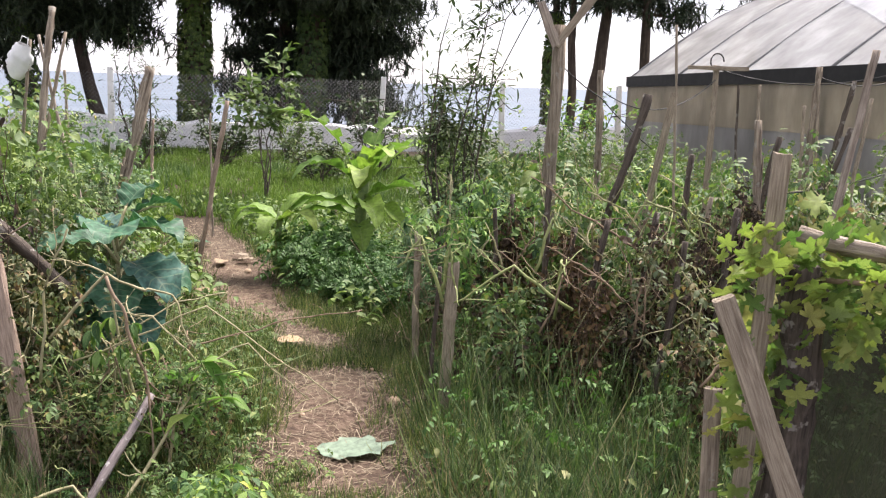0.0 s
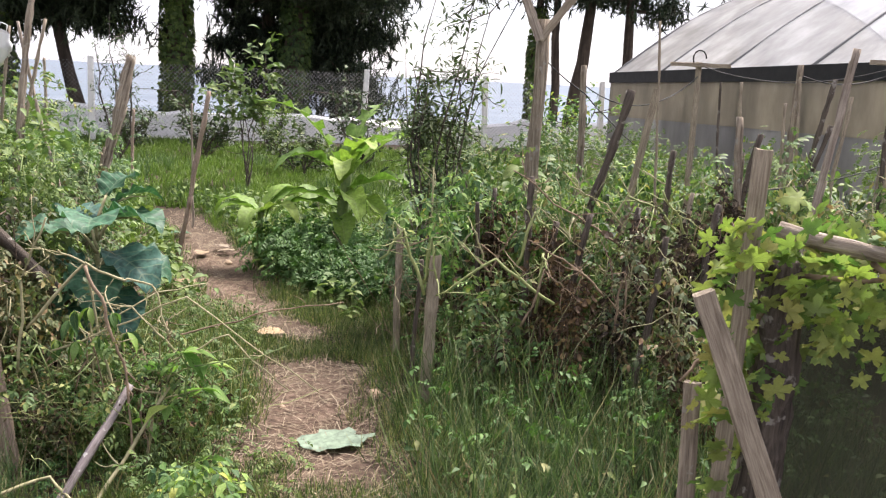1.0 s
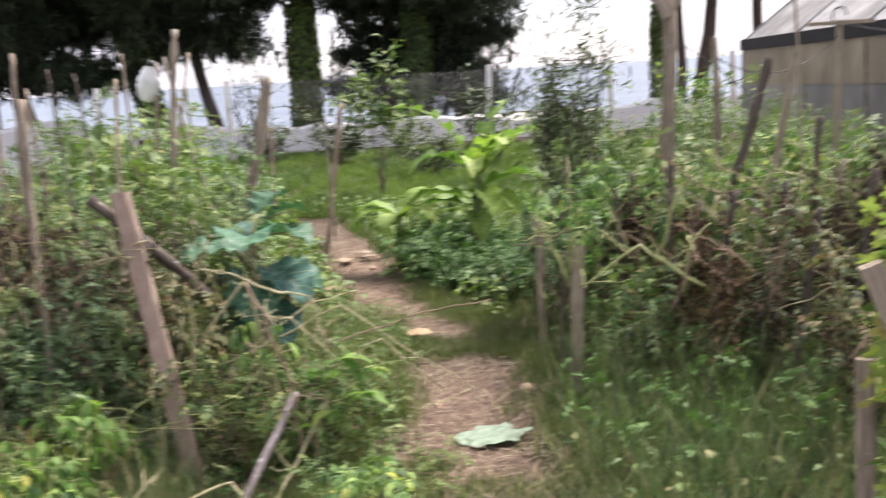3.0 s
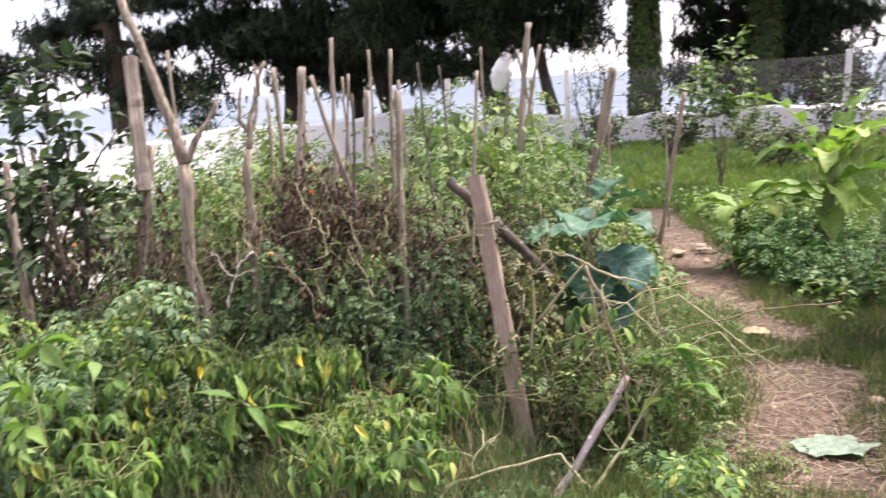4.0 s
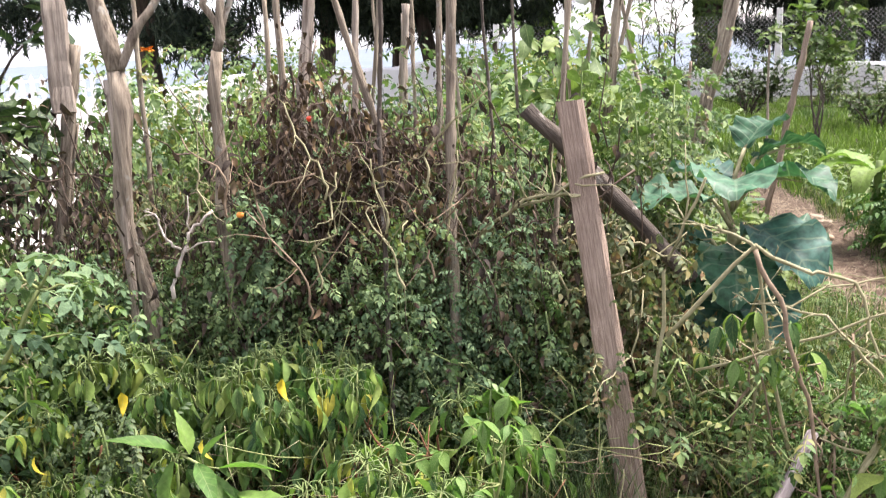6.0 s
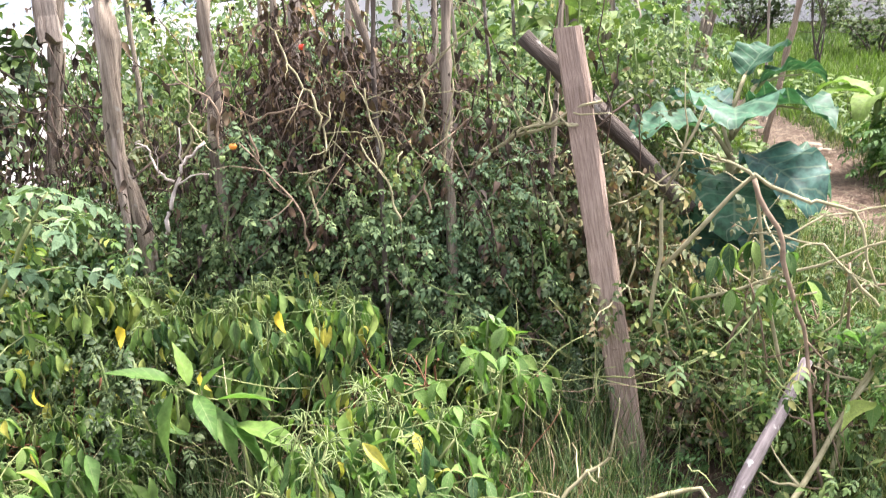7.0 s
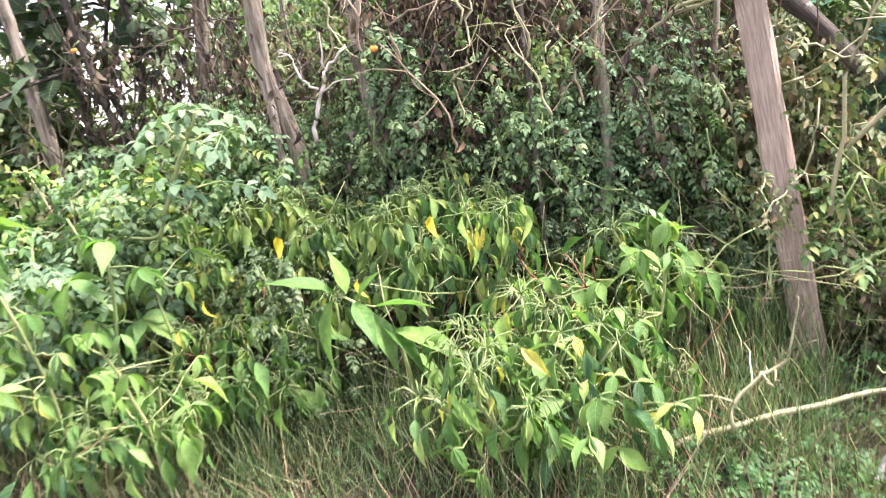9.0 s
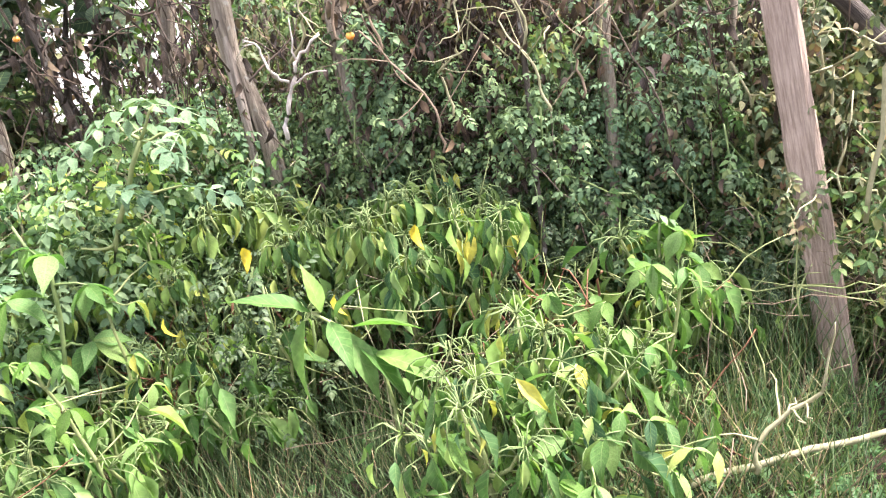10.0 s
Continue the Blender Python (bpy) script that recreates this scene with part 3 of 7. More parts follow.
# the tall plank in the pepper bed, with the cut branch leaning on it
board("plank_post", (-1.425, 2.94, -0.1), (-1.72, 3.18, 1.12), 0.072, 0.045, W_POST, "weathered brown plank post driven into the bed", "post", face=(0.25, -1, 0))
stick("leaning_branch", (-1.44, 3.37, 0.6), (-1.86, 3.2, 1.1), 0.024, 0.022, W_DARK, "dark cut branch leaning against the plank post", "branch", group="")
stick("grey_stick", (-1.22, 2.52, -0.05), (-1.06, 3.08, 0.33), 0.016, 0.0135, W_MAUVE, "grey lichen-spotted stick with a chipped top", "stick", sway=0.0025, group="")
stake((-1.77, 5.3, 1.53), (-1.9, 5.07, 0.88), 0.04, W_STAKE, "thick leaning stake at the edge of the bed")
L_STAKE = "rough grey-brown bark stake among tomato plants"
board("pale_plank", (-3.03, 2.58, 1.15), (-3.1, 2.66, 1.72), 0.062, 0.035, W_PALE, "pale peeled plank tied to a bark stake", "plank", face=(0.7, -0.7, 0))


def forked_stake(at, arms, joint, r, label, strip=True, seed=11):
    """A cut branch whose arms part at a joint."""
    rng = np.random.default_rng(seed)
    base = Vector(at)
    ob = thing("forked_stake", at, label, "stake", "garden stakes")
    joint = tuple(Vector(joint) - base)
    h = Heap()
    h.tube(crooked((0, 0, 0), joint, 14, 0.009, rng), np.linspace(r, r * 0.78, 14), 9, 0.16, rng)
    part("trunk", h.mesh("trunk", W_STAKE), ob)
    for end, k in arms:
        h = Heap()
        h.tube(crooked(joint, tuple(Vector(end) - base), 9, 0.008, rng), (r * k, r * k * 0.6), 8, 0.1, rng)
        part("arm", h.mesh("arm", W_STAKE), ob)
    if strip:
        h = Heap()
        h.tube(crooked((-0.03, -0.012, 0.55), (joint[0] - 0.02, joint[1] - 0.012, joint[2] - 0.02), 8, 0.004, rng), (0.012, 0.015), 6, 0.12, rng)
        part("peeled_strip", h.mesh("peeled_strip", W_PALE), ob, "pale peeled wood strip")


forked_stake((-2.7, 2.5, -0.06), [((-3.0, 2.56, 1.97), 0.85), ((-2.65, 2.69, 1.52), 0.45)], (-2.76, 2.56, 1.26), 0.03, "forked bark stake with a peeled pale side")
forked_stake((-2.56, 2.63, -0.06), [((-2.59, 2.77, 1.56), 0.5), ((-2.51, 2.84, 1.66), 0.6), ((-2.55, 2.82, 1.65), 0.4)], (-2.56, 2.74, 1.3), 0.022, "bark stake splitting into three upright arms", False, 12)
for top, low, r, mat in (
    ((-3.02, 2.64, 1.34), (-3.08, 2.55, 0.9), 0.024, W_STAKE), ((-3.49, 3.27, 1.78), (-3.44, 3.21, 1.38), 0.011, W_GREY),
    ((-2.9, 3.38, 1.65), (-2.85, 3.31, 1.2), 0.016, W_STAKE), ((-2.72, 3.37, 1.64), (-2.72, 3.27, 1.16), 0.026, W_PALE),
    ((-2.44, 3.06, 1.59), (-2.31, 3.06, 1.18), 0.014, W_STAKE), ((-2.6, 3.47, 1.77), (-2.59, 3.4, 1.35), 0.014, W_PALE),
    ((-2.96, 4.05, 1.59), (-2.93, 4.01, 1.32), 0.009, W_GREY), ((-2.84, 4.16, 1.73), (-2.82, 4.12, 1.5), 0.01, W_GREY),
    ((-2.41, 3.7, 1.7), (-2.39, 3.62, 1.25), 0.013, W_STAKE), ((-3.39, 4.95, 1.5), (-3.39, 4.91, 1.24), 0.028, W_PALE),
    ((-2.06, 3.16, 1.5), (-2.03, 3.08, 1.04), 0.019, W_STAKE), ((-2.4, 3.94, 1.63), (-2.36, 3.9, 1.31), 0.008, W_DARK),
    ((-2.4, 4.17, 1.61), (-2.36, 4.13, 1.26), 0.008, W_DARK), ((-1.84, 3.5, 1.56), (-1.84, 3.39, 1.05), 0.01, W_GREY),
    ((-2.15, 4.87, 1.83), (-2.17, 4.66, 0.92), 0.024, W_STAKE), ((-2.22, 4.84, 1.68), (-2.13, 4.8, 1.4), 0.012, W_PALE),
    ((-2.08, 4.86, 1.7), (-2.14, 4.78, 1.4), 0.012, W_GREY), ((-3.44, 2.23, 1.32), (-3.36, 2.17, 0.82), 0.022, W_STAKE),
    ((-3.44, 2.36, 1.35), (-3.3, 2.33, 0.78), 0.014, W_DARK), ((-2.17, 2.97, 1.5), (-2.14, 2.91, 1.12), 0.008, W_DARK),
    ((-3.06, 3.5, 1.5), (-3.04, 3.45, 1.2), 0.012, W_GREY), ((-2.78, 3.85, 1.6), (-2.8, 3.8, 1.2), 0.01, W_STAKE),
    ((-2.62, 4.1, 1.55), (-2.6, 4.1, 1.2), 0.01, W_PALE), ((-2.25, 4.4, 1.7), (-2.24, 4.4, 1.25), 0.009, W_GREY),
    ((-1.69, 6.79, 1.31), (-1.81, 6.76, 0.65), 0.022, W_POST), ((-2.2, 8.2, 1.15), (-2.2, 8.2, 0.6), 0.012, W_PALE),
    ((-4.4, 10.2, 1.5), (-4.4, 10.2, 0.9), 0.02, W_GREY), ((-3.2, 9.6, 1.0), (-3.22, 9.6, 0.5), 0.02, W_POST),
):
    stake(top, low, r, mat, L_STAKE if top[1] < 5 else "thin weathered stake in the far bed")

# right-hand bed
for n, (top, low, r) in enumerate([((1.9, 4.75, 1.45), (1.95, 4.75, 0.8), 0.012), ((2.05, 4.5, 1.35), (1.9, 4.55, 0.7), 0.016), ((2.35, 4.95, 1.5), (2.3, 4.95, 0.8), 0.014), ((2.6, 5.0, 1.55), (2.62, 5.0, 0.8), 0.016),
                                  ((2.15, 5.2, 1.6), (2.2, 5.2, 0.9), 0.01), ((1.75, 5.4, 1.55), (1.8, 5.4, 0.9), 0.01), ((2.9, 5.5, 1.6), (2.85, 5.5, 0.9), 0.014), ((0.25, 4.3, 0.9), (0.3, 4.3, 0.3), 0.014), ((1.3, 4.25, 1.0), (1.2, 4.25, 0.3), 0.016)]):
    stake(top, low, r, W_DARK if n % 2 else W_GREY, "weathered grey stake in the tomato row")
L_RIGHT = "weathered grey stake in the tomato row"
board("path_stake", (0.02, 3.8, -0.08), (0.05, 3.75, 0.73), 0.05, 0.035, W_GREY, "grey square-sawn stake beside the path", "stake", face=(0.2, -1, 0))
stake((-0.01, 3.8, 0.7), (-0.02, 3.82, 0.2), 0.012, W_DARK, "thin dark dead vine stem beside the stake")
stake((-0.14, 4.62, 0.72), (-0.13, 4.6, 0.2), 0.022, W_GREY, L_RIGHT)
stake((1.0, 5.92, 1.62), (1.02, 5.91, 0.89), 0.028, W_STAKE, L_RIGHT)
stake((1.01, 4.49, 1.48), (0.86, 4.52, 0.92), 0.028, W_DARK, "dark leaning stake with a chopped top")
board("leaning_batten", (1.12, 5.4, -0.05), (1.35, 5.33, 1.49), 0.045, 0.015, W_GREY, "pale grey leaning batten", "batten", face=(0.2, -1, 0))
stake((1.21, 4.85, 1.85), (1.3, 4.82, 0.3), 0.009, W_GREY, "thin upright rod in the tomato row")
stake((2.3, 6.61, 1.57), (2.32, 6.61, 0.99), 0.016, W_GREY, L_RIGHT)
stake((2.29, 5.55, 1.68), (2.3, 5.54, 0.9), 0.028, W_STAKE, L_RIGHT)
stake((1.8, 3.8, 1.7), (1.71, 3.83, 0.89), 0.021, W_PALE, "pale leaning pole over the vine")
stake((1.47, 4.2, 1.38), (1.5, 4.2, 0.8), 0.024, W_STAKE, L_RIGHT)
stake((1.62, 4.3, 1.3), (1.52, 4.28, 0.8), 0.02, W_DARK, L_RIGHT)
stake((0.35, 4.5, 0.95), (0.34, 4.5, 0.3), 0.018, W_DARK, L_RIGHT)
stake((0.62, 4.1, 0.85), (0.5, 4.1, 0.2), 0.02, W_DARK, "dark leaning stake in the tomato row")
stake((0.98, 4.0, 0.95), (0.88, 4.0, 0.3), 0.02, W_DARK, "dark leaning stake in the tomato row")
stake((2.45, 5.4, 1.6), (2.35, 5.45, 1.0), 0.02, W_DARK, L_RIGHT)


for top, low in (((0.75, 3.95, 0.92), (0.66, 3.95, 0.3)), ((1.05, 3.75, 0.86), (0.98, 3.75, 0.2)), ((1.3, 3.85, 1.0), (1.24, 3.85, 0.3)), ((0.5, 4.2, 1.05), (0.5, 4.2, 0.3)), ((1.2, 4.3, 1.2), (1.18, 4.3, 0.4))):
    stake(top, low, 0.019, W_DARK, "dark weathered pole wound with dead vine")


def tee_stake(x, y, high, reach, label):
    ob = thing("tee_stake", (x, y, -0.05), label, "stake", "tee stakes")
    rng = np.random.default_rng(hash_of(label) + int(x * 100))
    h = Heap()
    h.board(high, 0.04, 0.03, rng, 8, 0.002)
    part("upright", h.mesh("upright", W_GREY, False), ob)
    h = Heap()
    h.board(reach, 0.028, 0.02, rng, 6, 0.002)
    bar = part("crossbar", h.mesh("crossbar", W_GREY, False), ob)
    bar.matrix_basis = pose(-reach / 2, -0.036, high - 0.02, 0, 90, 0)
    h = Heap()
    t = np.linspace(0, 1.2 * math.pi, 9)
    h.tube(np.column_stack([0.05 * np.cos(t), np.zeros(9), 0.06 * np.sin(t) + high + 0.03]), 0.006, 5)
    part("wire_loop", h.mesh("wire_loop", BAND), ob, "black wire loop")


tee_stake(2.0, 6.71, 1.75, 0.45, "grey stake with a crossbar and a wire loop")
tee_stake(3.1, 5.9, 1.8, 0.45, "grey stake with a crossbar and a wire loop")


def pergola():
    """An old frame post with a forked head and a rail on top."""
    rng = np.random.default_rng(3)
    ob = thing("frame_post", (0.6, 5.16, -0.05), "old grey timber post with a forked head under a rail", "post")
    h = Heap()
    h.tube(crooked((0, 0, 0), (0.02, 0, 1.9), 10, 0.006, rng), np.linspace(0.05, 0.036, 10), 9, 0.1, rng)
    part("upright", h.mesh("upright", W_STAKE), ob)
    for a, b, wide, mat in (((0.0, -0.06, 1.78), (-0.1, -0.06, 2.02), 0.05, W_PALE), ((0.0, -0.06, 1.78), (0.2, -0.06, 2.06), 0.045, W_GREY)):
        h = Heap()
        m, ln = along(a, b)
        h.board(ln, wide, 0.03, rng, 6, 0.002)
        brace = part("brace", h.mesh("brace", mat, False), ob)
        brace.matrix_basis = m @ pose(0, 0, 0, 0, 0, 90)
    h = Heap()
    m, ln = along((-0.5, -0.02, 2.04), (0.62, -0.02, 2.1))
    h.board(ln, 0.05, 0.05, rng, 9, 0.002)
    part("rail", h.mesh("rail", W_GREY, False), ob).matrix_basis = m
    for a, b in (((-0.1, 0, 2.05), (-0.62, 0.4, 0.75)), ((0.02, 0, 1.7), (0.65, 0.2, 1.2))):
        h = Heap()
        h.tube(crooked(a, b, 8, 0.012, rng), 0.0035, 4)
        part("wire", h.mesh("wire", BAND), ob, "dark sagging wire")


pergola()

# ---- plants ----


def unit(v):
    v = np.asarray(v, float)
    return v / np.maximum(np.linalg.norm(v, axis=-1, keepdims=True), 1e-9)


def pepper_plant(seed, high, spread, leaf_mat, leaves, size, droop=0.9, shape=None, stem_mat=None):
    """A forking herb whose leaves hang from the ends of its twigs."""
    rng = np.random.default_rng(seed)
    ob = thing("pepper_plant", (0, 0, 0), "wilting green pepper plant with drooping leaves", "plant", "pepper plants")
    stems, tips = Heap(), []
    fork = high * rng.uniform(0.35, 0.5)
    stems.tube(crooked((0, 0, -0.03), (0, 0, fork), 5, 0.006, rng), (0.007, 0.006), 5)
    for i in range(4):
        a = i * 1.57 + rng.uniform(-0.5, 0.5)
        mid = np.array([math.cos(a) * spread * 0.45, math.sin(a) * spread * 0.45, high * rng.uniform(0.7, 0.85)])
        line = crooked((0, 0, fork), mid, 5, 0.012, rng)
        stems.tube(line, (0.005, 0.0035), 5)
        tips += list(line[2:])
        for _ in range(3):
            end = mid + np.array([rng.normal(0, spread * 0.3), rng.normal(0, spread * 0.3), high * rng.uniform(0.02, 0.28)])
            twig = crooked(mid, end, 4, 0.01, rng)
            stems.tube(twig, (0.0035, 0.002), 4)
            tips += list(twig[1:]) + [twig[-1]] * 6
    part("stem", stems.mesh("stem", stem_mat or STEM_GREEN), ob)
    tips = np.array(tips)
    at = tips[rng.integers(0, len(tips), leaves)] + rng.normal(0, 0.01, (leaves, 3))
    way = unit(rng.normal(0, 1, (leaves, 3)) * (1, 1, 0.4) + at * (1.2, 1.2, 0) / spread) + (0, 0, -droop)
    h = Heap()
    h.leaves(HANGING if shape is None else shape, at, way, size * rng.uniform(0.35, 1.4, leaves), rng.uniform(0.35, 1.1, leaves), None, rng)
    part("foliage", h.mesh("foliage", leaf_mat), ob)
    return ob


def wilted_pepper(seed, high, spread, leaf_mat, size, heads=6, per=15, hang=1.0):
    """A pepper gone limp: bare green stems, curled leaf stalks over a dome, leaves hanging straight down from them."""
    rng = np.random.default_rng(seed)
    ob = thing("pepper_plant", (0, 0, 0), "wilted pepper plant, limp leaves hanging from curled stalks", "plant", "pepper plants")
    stems, stalks, at, way = Heap(), Heap(), [], []
    fork = high * rng.uniform(0.3, 0.45)
    stems.tube(crooked((rng.normal(0, 0.02), rng.normal(0, 0.02), -0.03), (0, 0, fork), 6, 0.007, rng), (0.008, 0.0065), 6, 0.08, rng)
    for i in range(heads):
        a = i * 6.283 / heads + rng.uniform(-0.4, 0.4)
        r = spread * (0.1 if i == 0 else rng.uniform(0.4, 1.0))
        top = np.array([math.cos(a) * r, math.sin(a) * r, high * (1 - 0.3 * (r / spread) ** 2) * rng.uniform(0.85, 1.05)])
        limb = crooked((0, 0, fork), top, 7, 0.012, rng)
        stems.tube(limb, (0.0055, 0.003), 5, 0.08, rng)
        for _ in range(per):
            p = limb[-1] if rng.uniform() < 0.6 else limb[rng.integers(3, 7)]
            b = rng.uniform(0, 6.283)
            out, up = rng.uniform(0.02, 0.065), rng.uniform(-0.01, 0.035)
            d = np.array([math.cos(b), math.sin(b), 0])
            bend = [p, p + d * out * 0.5 + (0, 0, up), p + d * out + (0, 0, up * 0.8), p + d * out * 1.25 + (0, 0, -rng.uniform(0.0, 0.03) * hang)]
            stalks.tube(bend, (0.0016, 0.0011), 4)
            at.append(bend[-1])
            way.append(d * rng.uniform(0.1, 0.55) + rng.normal(0, 0.18, 3) + (0, 0, -hang))
    part("stem", stems.mesh("stem", STEM_LIGHT), ob)
    part("stalk_tangle", stalks.mesh("stalk_tangle", STEM_GREEN), ob, "", "stuff")
    n = len(at)
    h = Heap()
    h.leaves(LIMP, np.array(at), np.array(way), size * rng.uniform(0.45, 1.3, n), rng.uniform(0.6, 1.2, n), None, rng)
    part("foliage", h.mesh("foliage", leaf_mat), ob)
    return ob


def tomato_plant(seed, high, spread, leaf_mat, leaves, size, dead=40, lean=(0, 0), bare=0.0):
    """A vine up its stake: stems, toothed compound leaves, withered leaves below."""
    rng = np.random.default_rng(seed)
    ob = thing("tomato_plant", (0, 0, 0), "straggling tomato plant, withered low down", "plant", "tomato plants")
    stems, at = Heap(), []
    for i in range(4):
        foot = rng.normal(0, spread * 0.2, 2)
        top = rng.normal(0, spread * 0.45, 2) + np.array(lean) * high
        line = crooked((*foot, -0.03), (*top, high * rng.uniform(0.75, 1.05)), 9, 0.02, rng)
        stems.tube(line, (0.006, 0.0025), 5)
        at += list(line[2:])
        for _ in range(7):
            p = line[rng.integers(2, 9)]
            twig = crooked(p, p + rng.normal(0, 1, 3) * (spread * 0.38, spread * 0.38, 0.09), 5, 0.012, rng)
            stems.tube(twig, (0.003, 0.0015), 4)
            at += list(twig[1:])
    part("stem", stems.mesh("stem", STEM_PALE if seed % 2 else STEM_GREEN), ob)
    at = np.array(at)
    h = Heap()
    leafy = at[at[:, 2] >= bare * high]
    p = leafy[rng.integers(0, len(leafy), leaves)] + rng.normal(0, 0.03, (leaves, 3))
    way = unit(rng.normal(0, 1, (leaves, 3)) * (1, 1, 0.5)) + (0, 0, -0.35)
    half = leaves // 2
    h.leaves(TOMATO, p[:half], way[:half], size * rng.uniform(0.6, 1.25, half), None, None, rng)
    h.leaves(WILTED, p[half:], way[half:] + (0, 0, -0.6), size * rng.uniform(0.5, 1.0, leaves - half), None, None, rng)
    part("foliage", h.mesh("foliage", leaf_mat), ob)
    if dead:
        h = Heap()
        low = at[at[:, 2] < high * 0.75]
        p = low[rng.integers(0, len(low), dead)] + rng.normal(0, 0.03, (dead, 3))
        h.leaves(WILTED, p, rng.normal(0, 0.5, (dead, 3)) + (0, 0, -1), size * rng.uniform(0.4, 0.9, dead), None, None, rng)
        part("dead_leaves", h.mesh("dead_leaves", G_DRY), ob, "shrivelled brown leaves")
    return ob


def broad_plant(seed, high, spread, leaf_mat, leaves, size, name="leafy_plant", label="bushy green leafy plant in the bed", shape=None, group="leafy plants"):
    """A bushy herb, leaves facing out and up over a dome."""
    rng = np.random.default_rng(seed)
    ob = thing(name, (0, 0, 0), label, "plant", group)
    stems = Heap()
    ends = []
    for i in range(7):
        a = i * 0.9 + rng.uniform(-0.3, 0.3)
        r = spread * rng.uniform(0.2, 0.6)
        line = crooked((0, 0, -0.03), (r * math.cos(a), r * math.sin(a), high * rng.uniform(0.7, 1.0)), 6, 0.02, rng)
        stems.tube(line, (0.008, 0.003), 5)
        ends += list(line[2:])
    part("stem", stems.mesh("stem", STEM_GREEN), ob)
    ends = np.array(ends)
    p = ends[rng.integers(0, len(ends), leaves)] + rng.normal(0, 1, (leaves, 3)) * (spread * 0.22, spread * 0.22, high * 0.08)
    p[:, 2] = np.maximum(p[:, 2], 0.03)
    way = unit(rng.normal(0, 0.7, (leaves, 3)) + p * (1, 1, 0) / spread * 1.5) + (0, 0, -0.15)
    h = Heap()
    h.leaves(OVATE if shape is None else shape, p, way, size * rng.uniform(0.5, 1.2, leaves), rng.uniform(0.85, 1.2, leaves), None, rng)
    part("foliage", h.mesh("foliage", leaf_mat), ob)
    return ob


def scatter(sources, spots, seed, sizes=(0.85, 1.15)):
    """The sources go to the first spots, copies of them to the rest."""
    rng = np.random.default_rng(seed)
    for i, (x, y) in enumerate(spots):
        m = pose(x, y, float(rolling(x, y)) - 0.01, 0, 0, rng.uniform(0, 360)) @ Matrix.Scale(rng.uniform(*sizes), 4)
        if i < len(sources):
            sources[i].matrix_basis = m
        else:
            copy_thing(sources[i % len(sources)], m)


# pepper bed in front of the tomato row: places as steps along the row and out from it
def bed(*steps):
    return [(-2.07 - 0.839 * u + 0.545 * v, 2.96 - 0.545 * u - 0.839 * v) for u, v in steps]


wilted = [wilted_pepper(20, 0.64, 0.19, G_PEPPER, 0.082, 9, 19), wilted_pepper(21, 0.6, 0.18, G_PEPPER_DARK, 0.078, 9, 19), wilted_pepper(22, 0.6, 0.19, G_PEPPER, 0.076, 8, 22), wilted_pepper(18, 0.5, 0.16, G_PEPPER, 0.088, 7, 17)]
scatter(wilted, bed((0.32, 0.16), (0.5, 0.2), (0.68, 0.22), (0.42, 0.3), (0.56, 0.1), (0.84, 0.12), (0.95, 0.3), (1.1, 0.22), (0.26, 0.28), (1.25, 0.34)), 31, (0.88, 1.06))
fresh = [wilted_pepper(23, 0.34, 0.14, G_PEPPER, 0.08, 6, 12, 0.7), wilted_pepper(24, 0.32, 0.13, G_BRIGHT, 0.085, 5, 11, 0.6), wilted_pepper(25, 0.38, 0.14, G_PEPPER, 0.075, 6, 15, 0.9)]
scatter(fresh, bed((-0.18, 0.2), (-0.24, 0.3), (-0.08, 0.26), (0.1, 0.4), (0.0, 0.5), (0.16, 0.56), (0.06, 0.68), (0.84, 0.52), (1.02, 0.46), (1.18, 0.55), (0.98, 0.68), (1.3, 0.44), (1.34, 0.66), (-0.12, 0.5), (0.24, 0.74), (1.14, 0.76), (0.72, 0.42)), 32, (0.85, 1.12))
pale_left = [broad_plant(26, 0.6, 0.24, G_FEATHER, 420, 0.075, "leafy_plant", "pale straggling leafy plant in the pepper bed", TOMATO), tomato_plant(27, 0.66, 0.24, G_PEPPER, 300, 0.085, 70)]
scatter(pale_left, bed((0.85, 0.0), (1.0, 0.06), (1.15, 0.0), (1.3, 0.15), (1.2, 0.3), (1.45, 0.3), (1.5, 0.05), (1.65, 0.2), (1.4, 0.5), (0.95, 0.0)), 33, (0.95, 1.15))
end_row = [tomato_plant(28, 0.92, 0.34, G_TOMATO_DULL, 420, 0.09, 160), tomato_plant(29, 0.88, 0.34, G_TOMATO, 440, 0.09, 90)]
scatter(end_row, [(-3.7, 2.35), (-4.0, 2.5), (-4.2, 2.2), (-3.9, 2.0), (-4.5, 2.6), (-3.55, 2.0), (-4.3, 1.8)], 34)
# added dark-leaved filler: its colour stands in for deep shade between the peppers
gap_shade = [broad_plant(30, 0.42, 0.22, G_SHRUB, 420, 0.045, label="low dark-leaved filler standing in for shade between the peppers", shape=TOMATO)]
scatter(gap_shade, bed((0.15, 0.06), (0.9, 0.1), (-0.1, 0.08), (-0.3, 0.05), (0.75, 0.38), (1.1, 0.36)), 35)
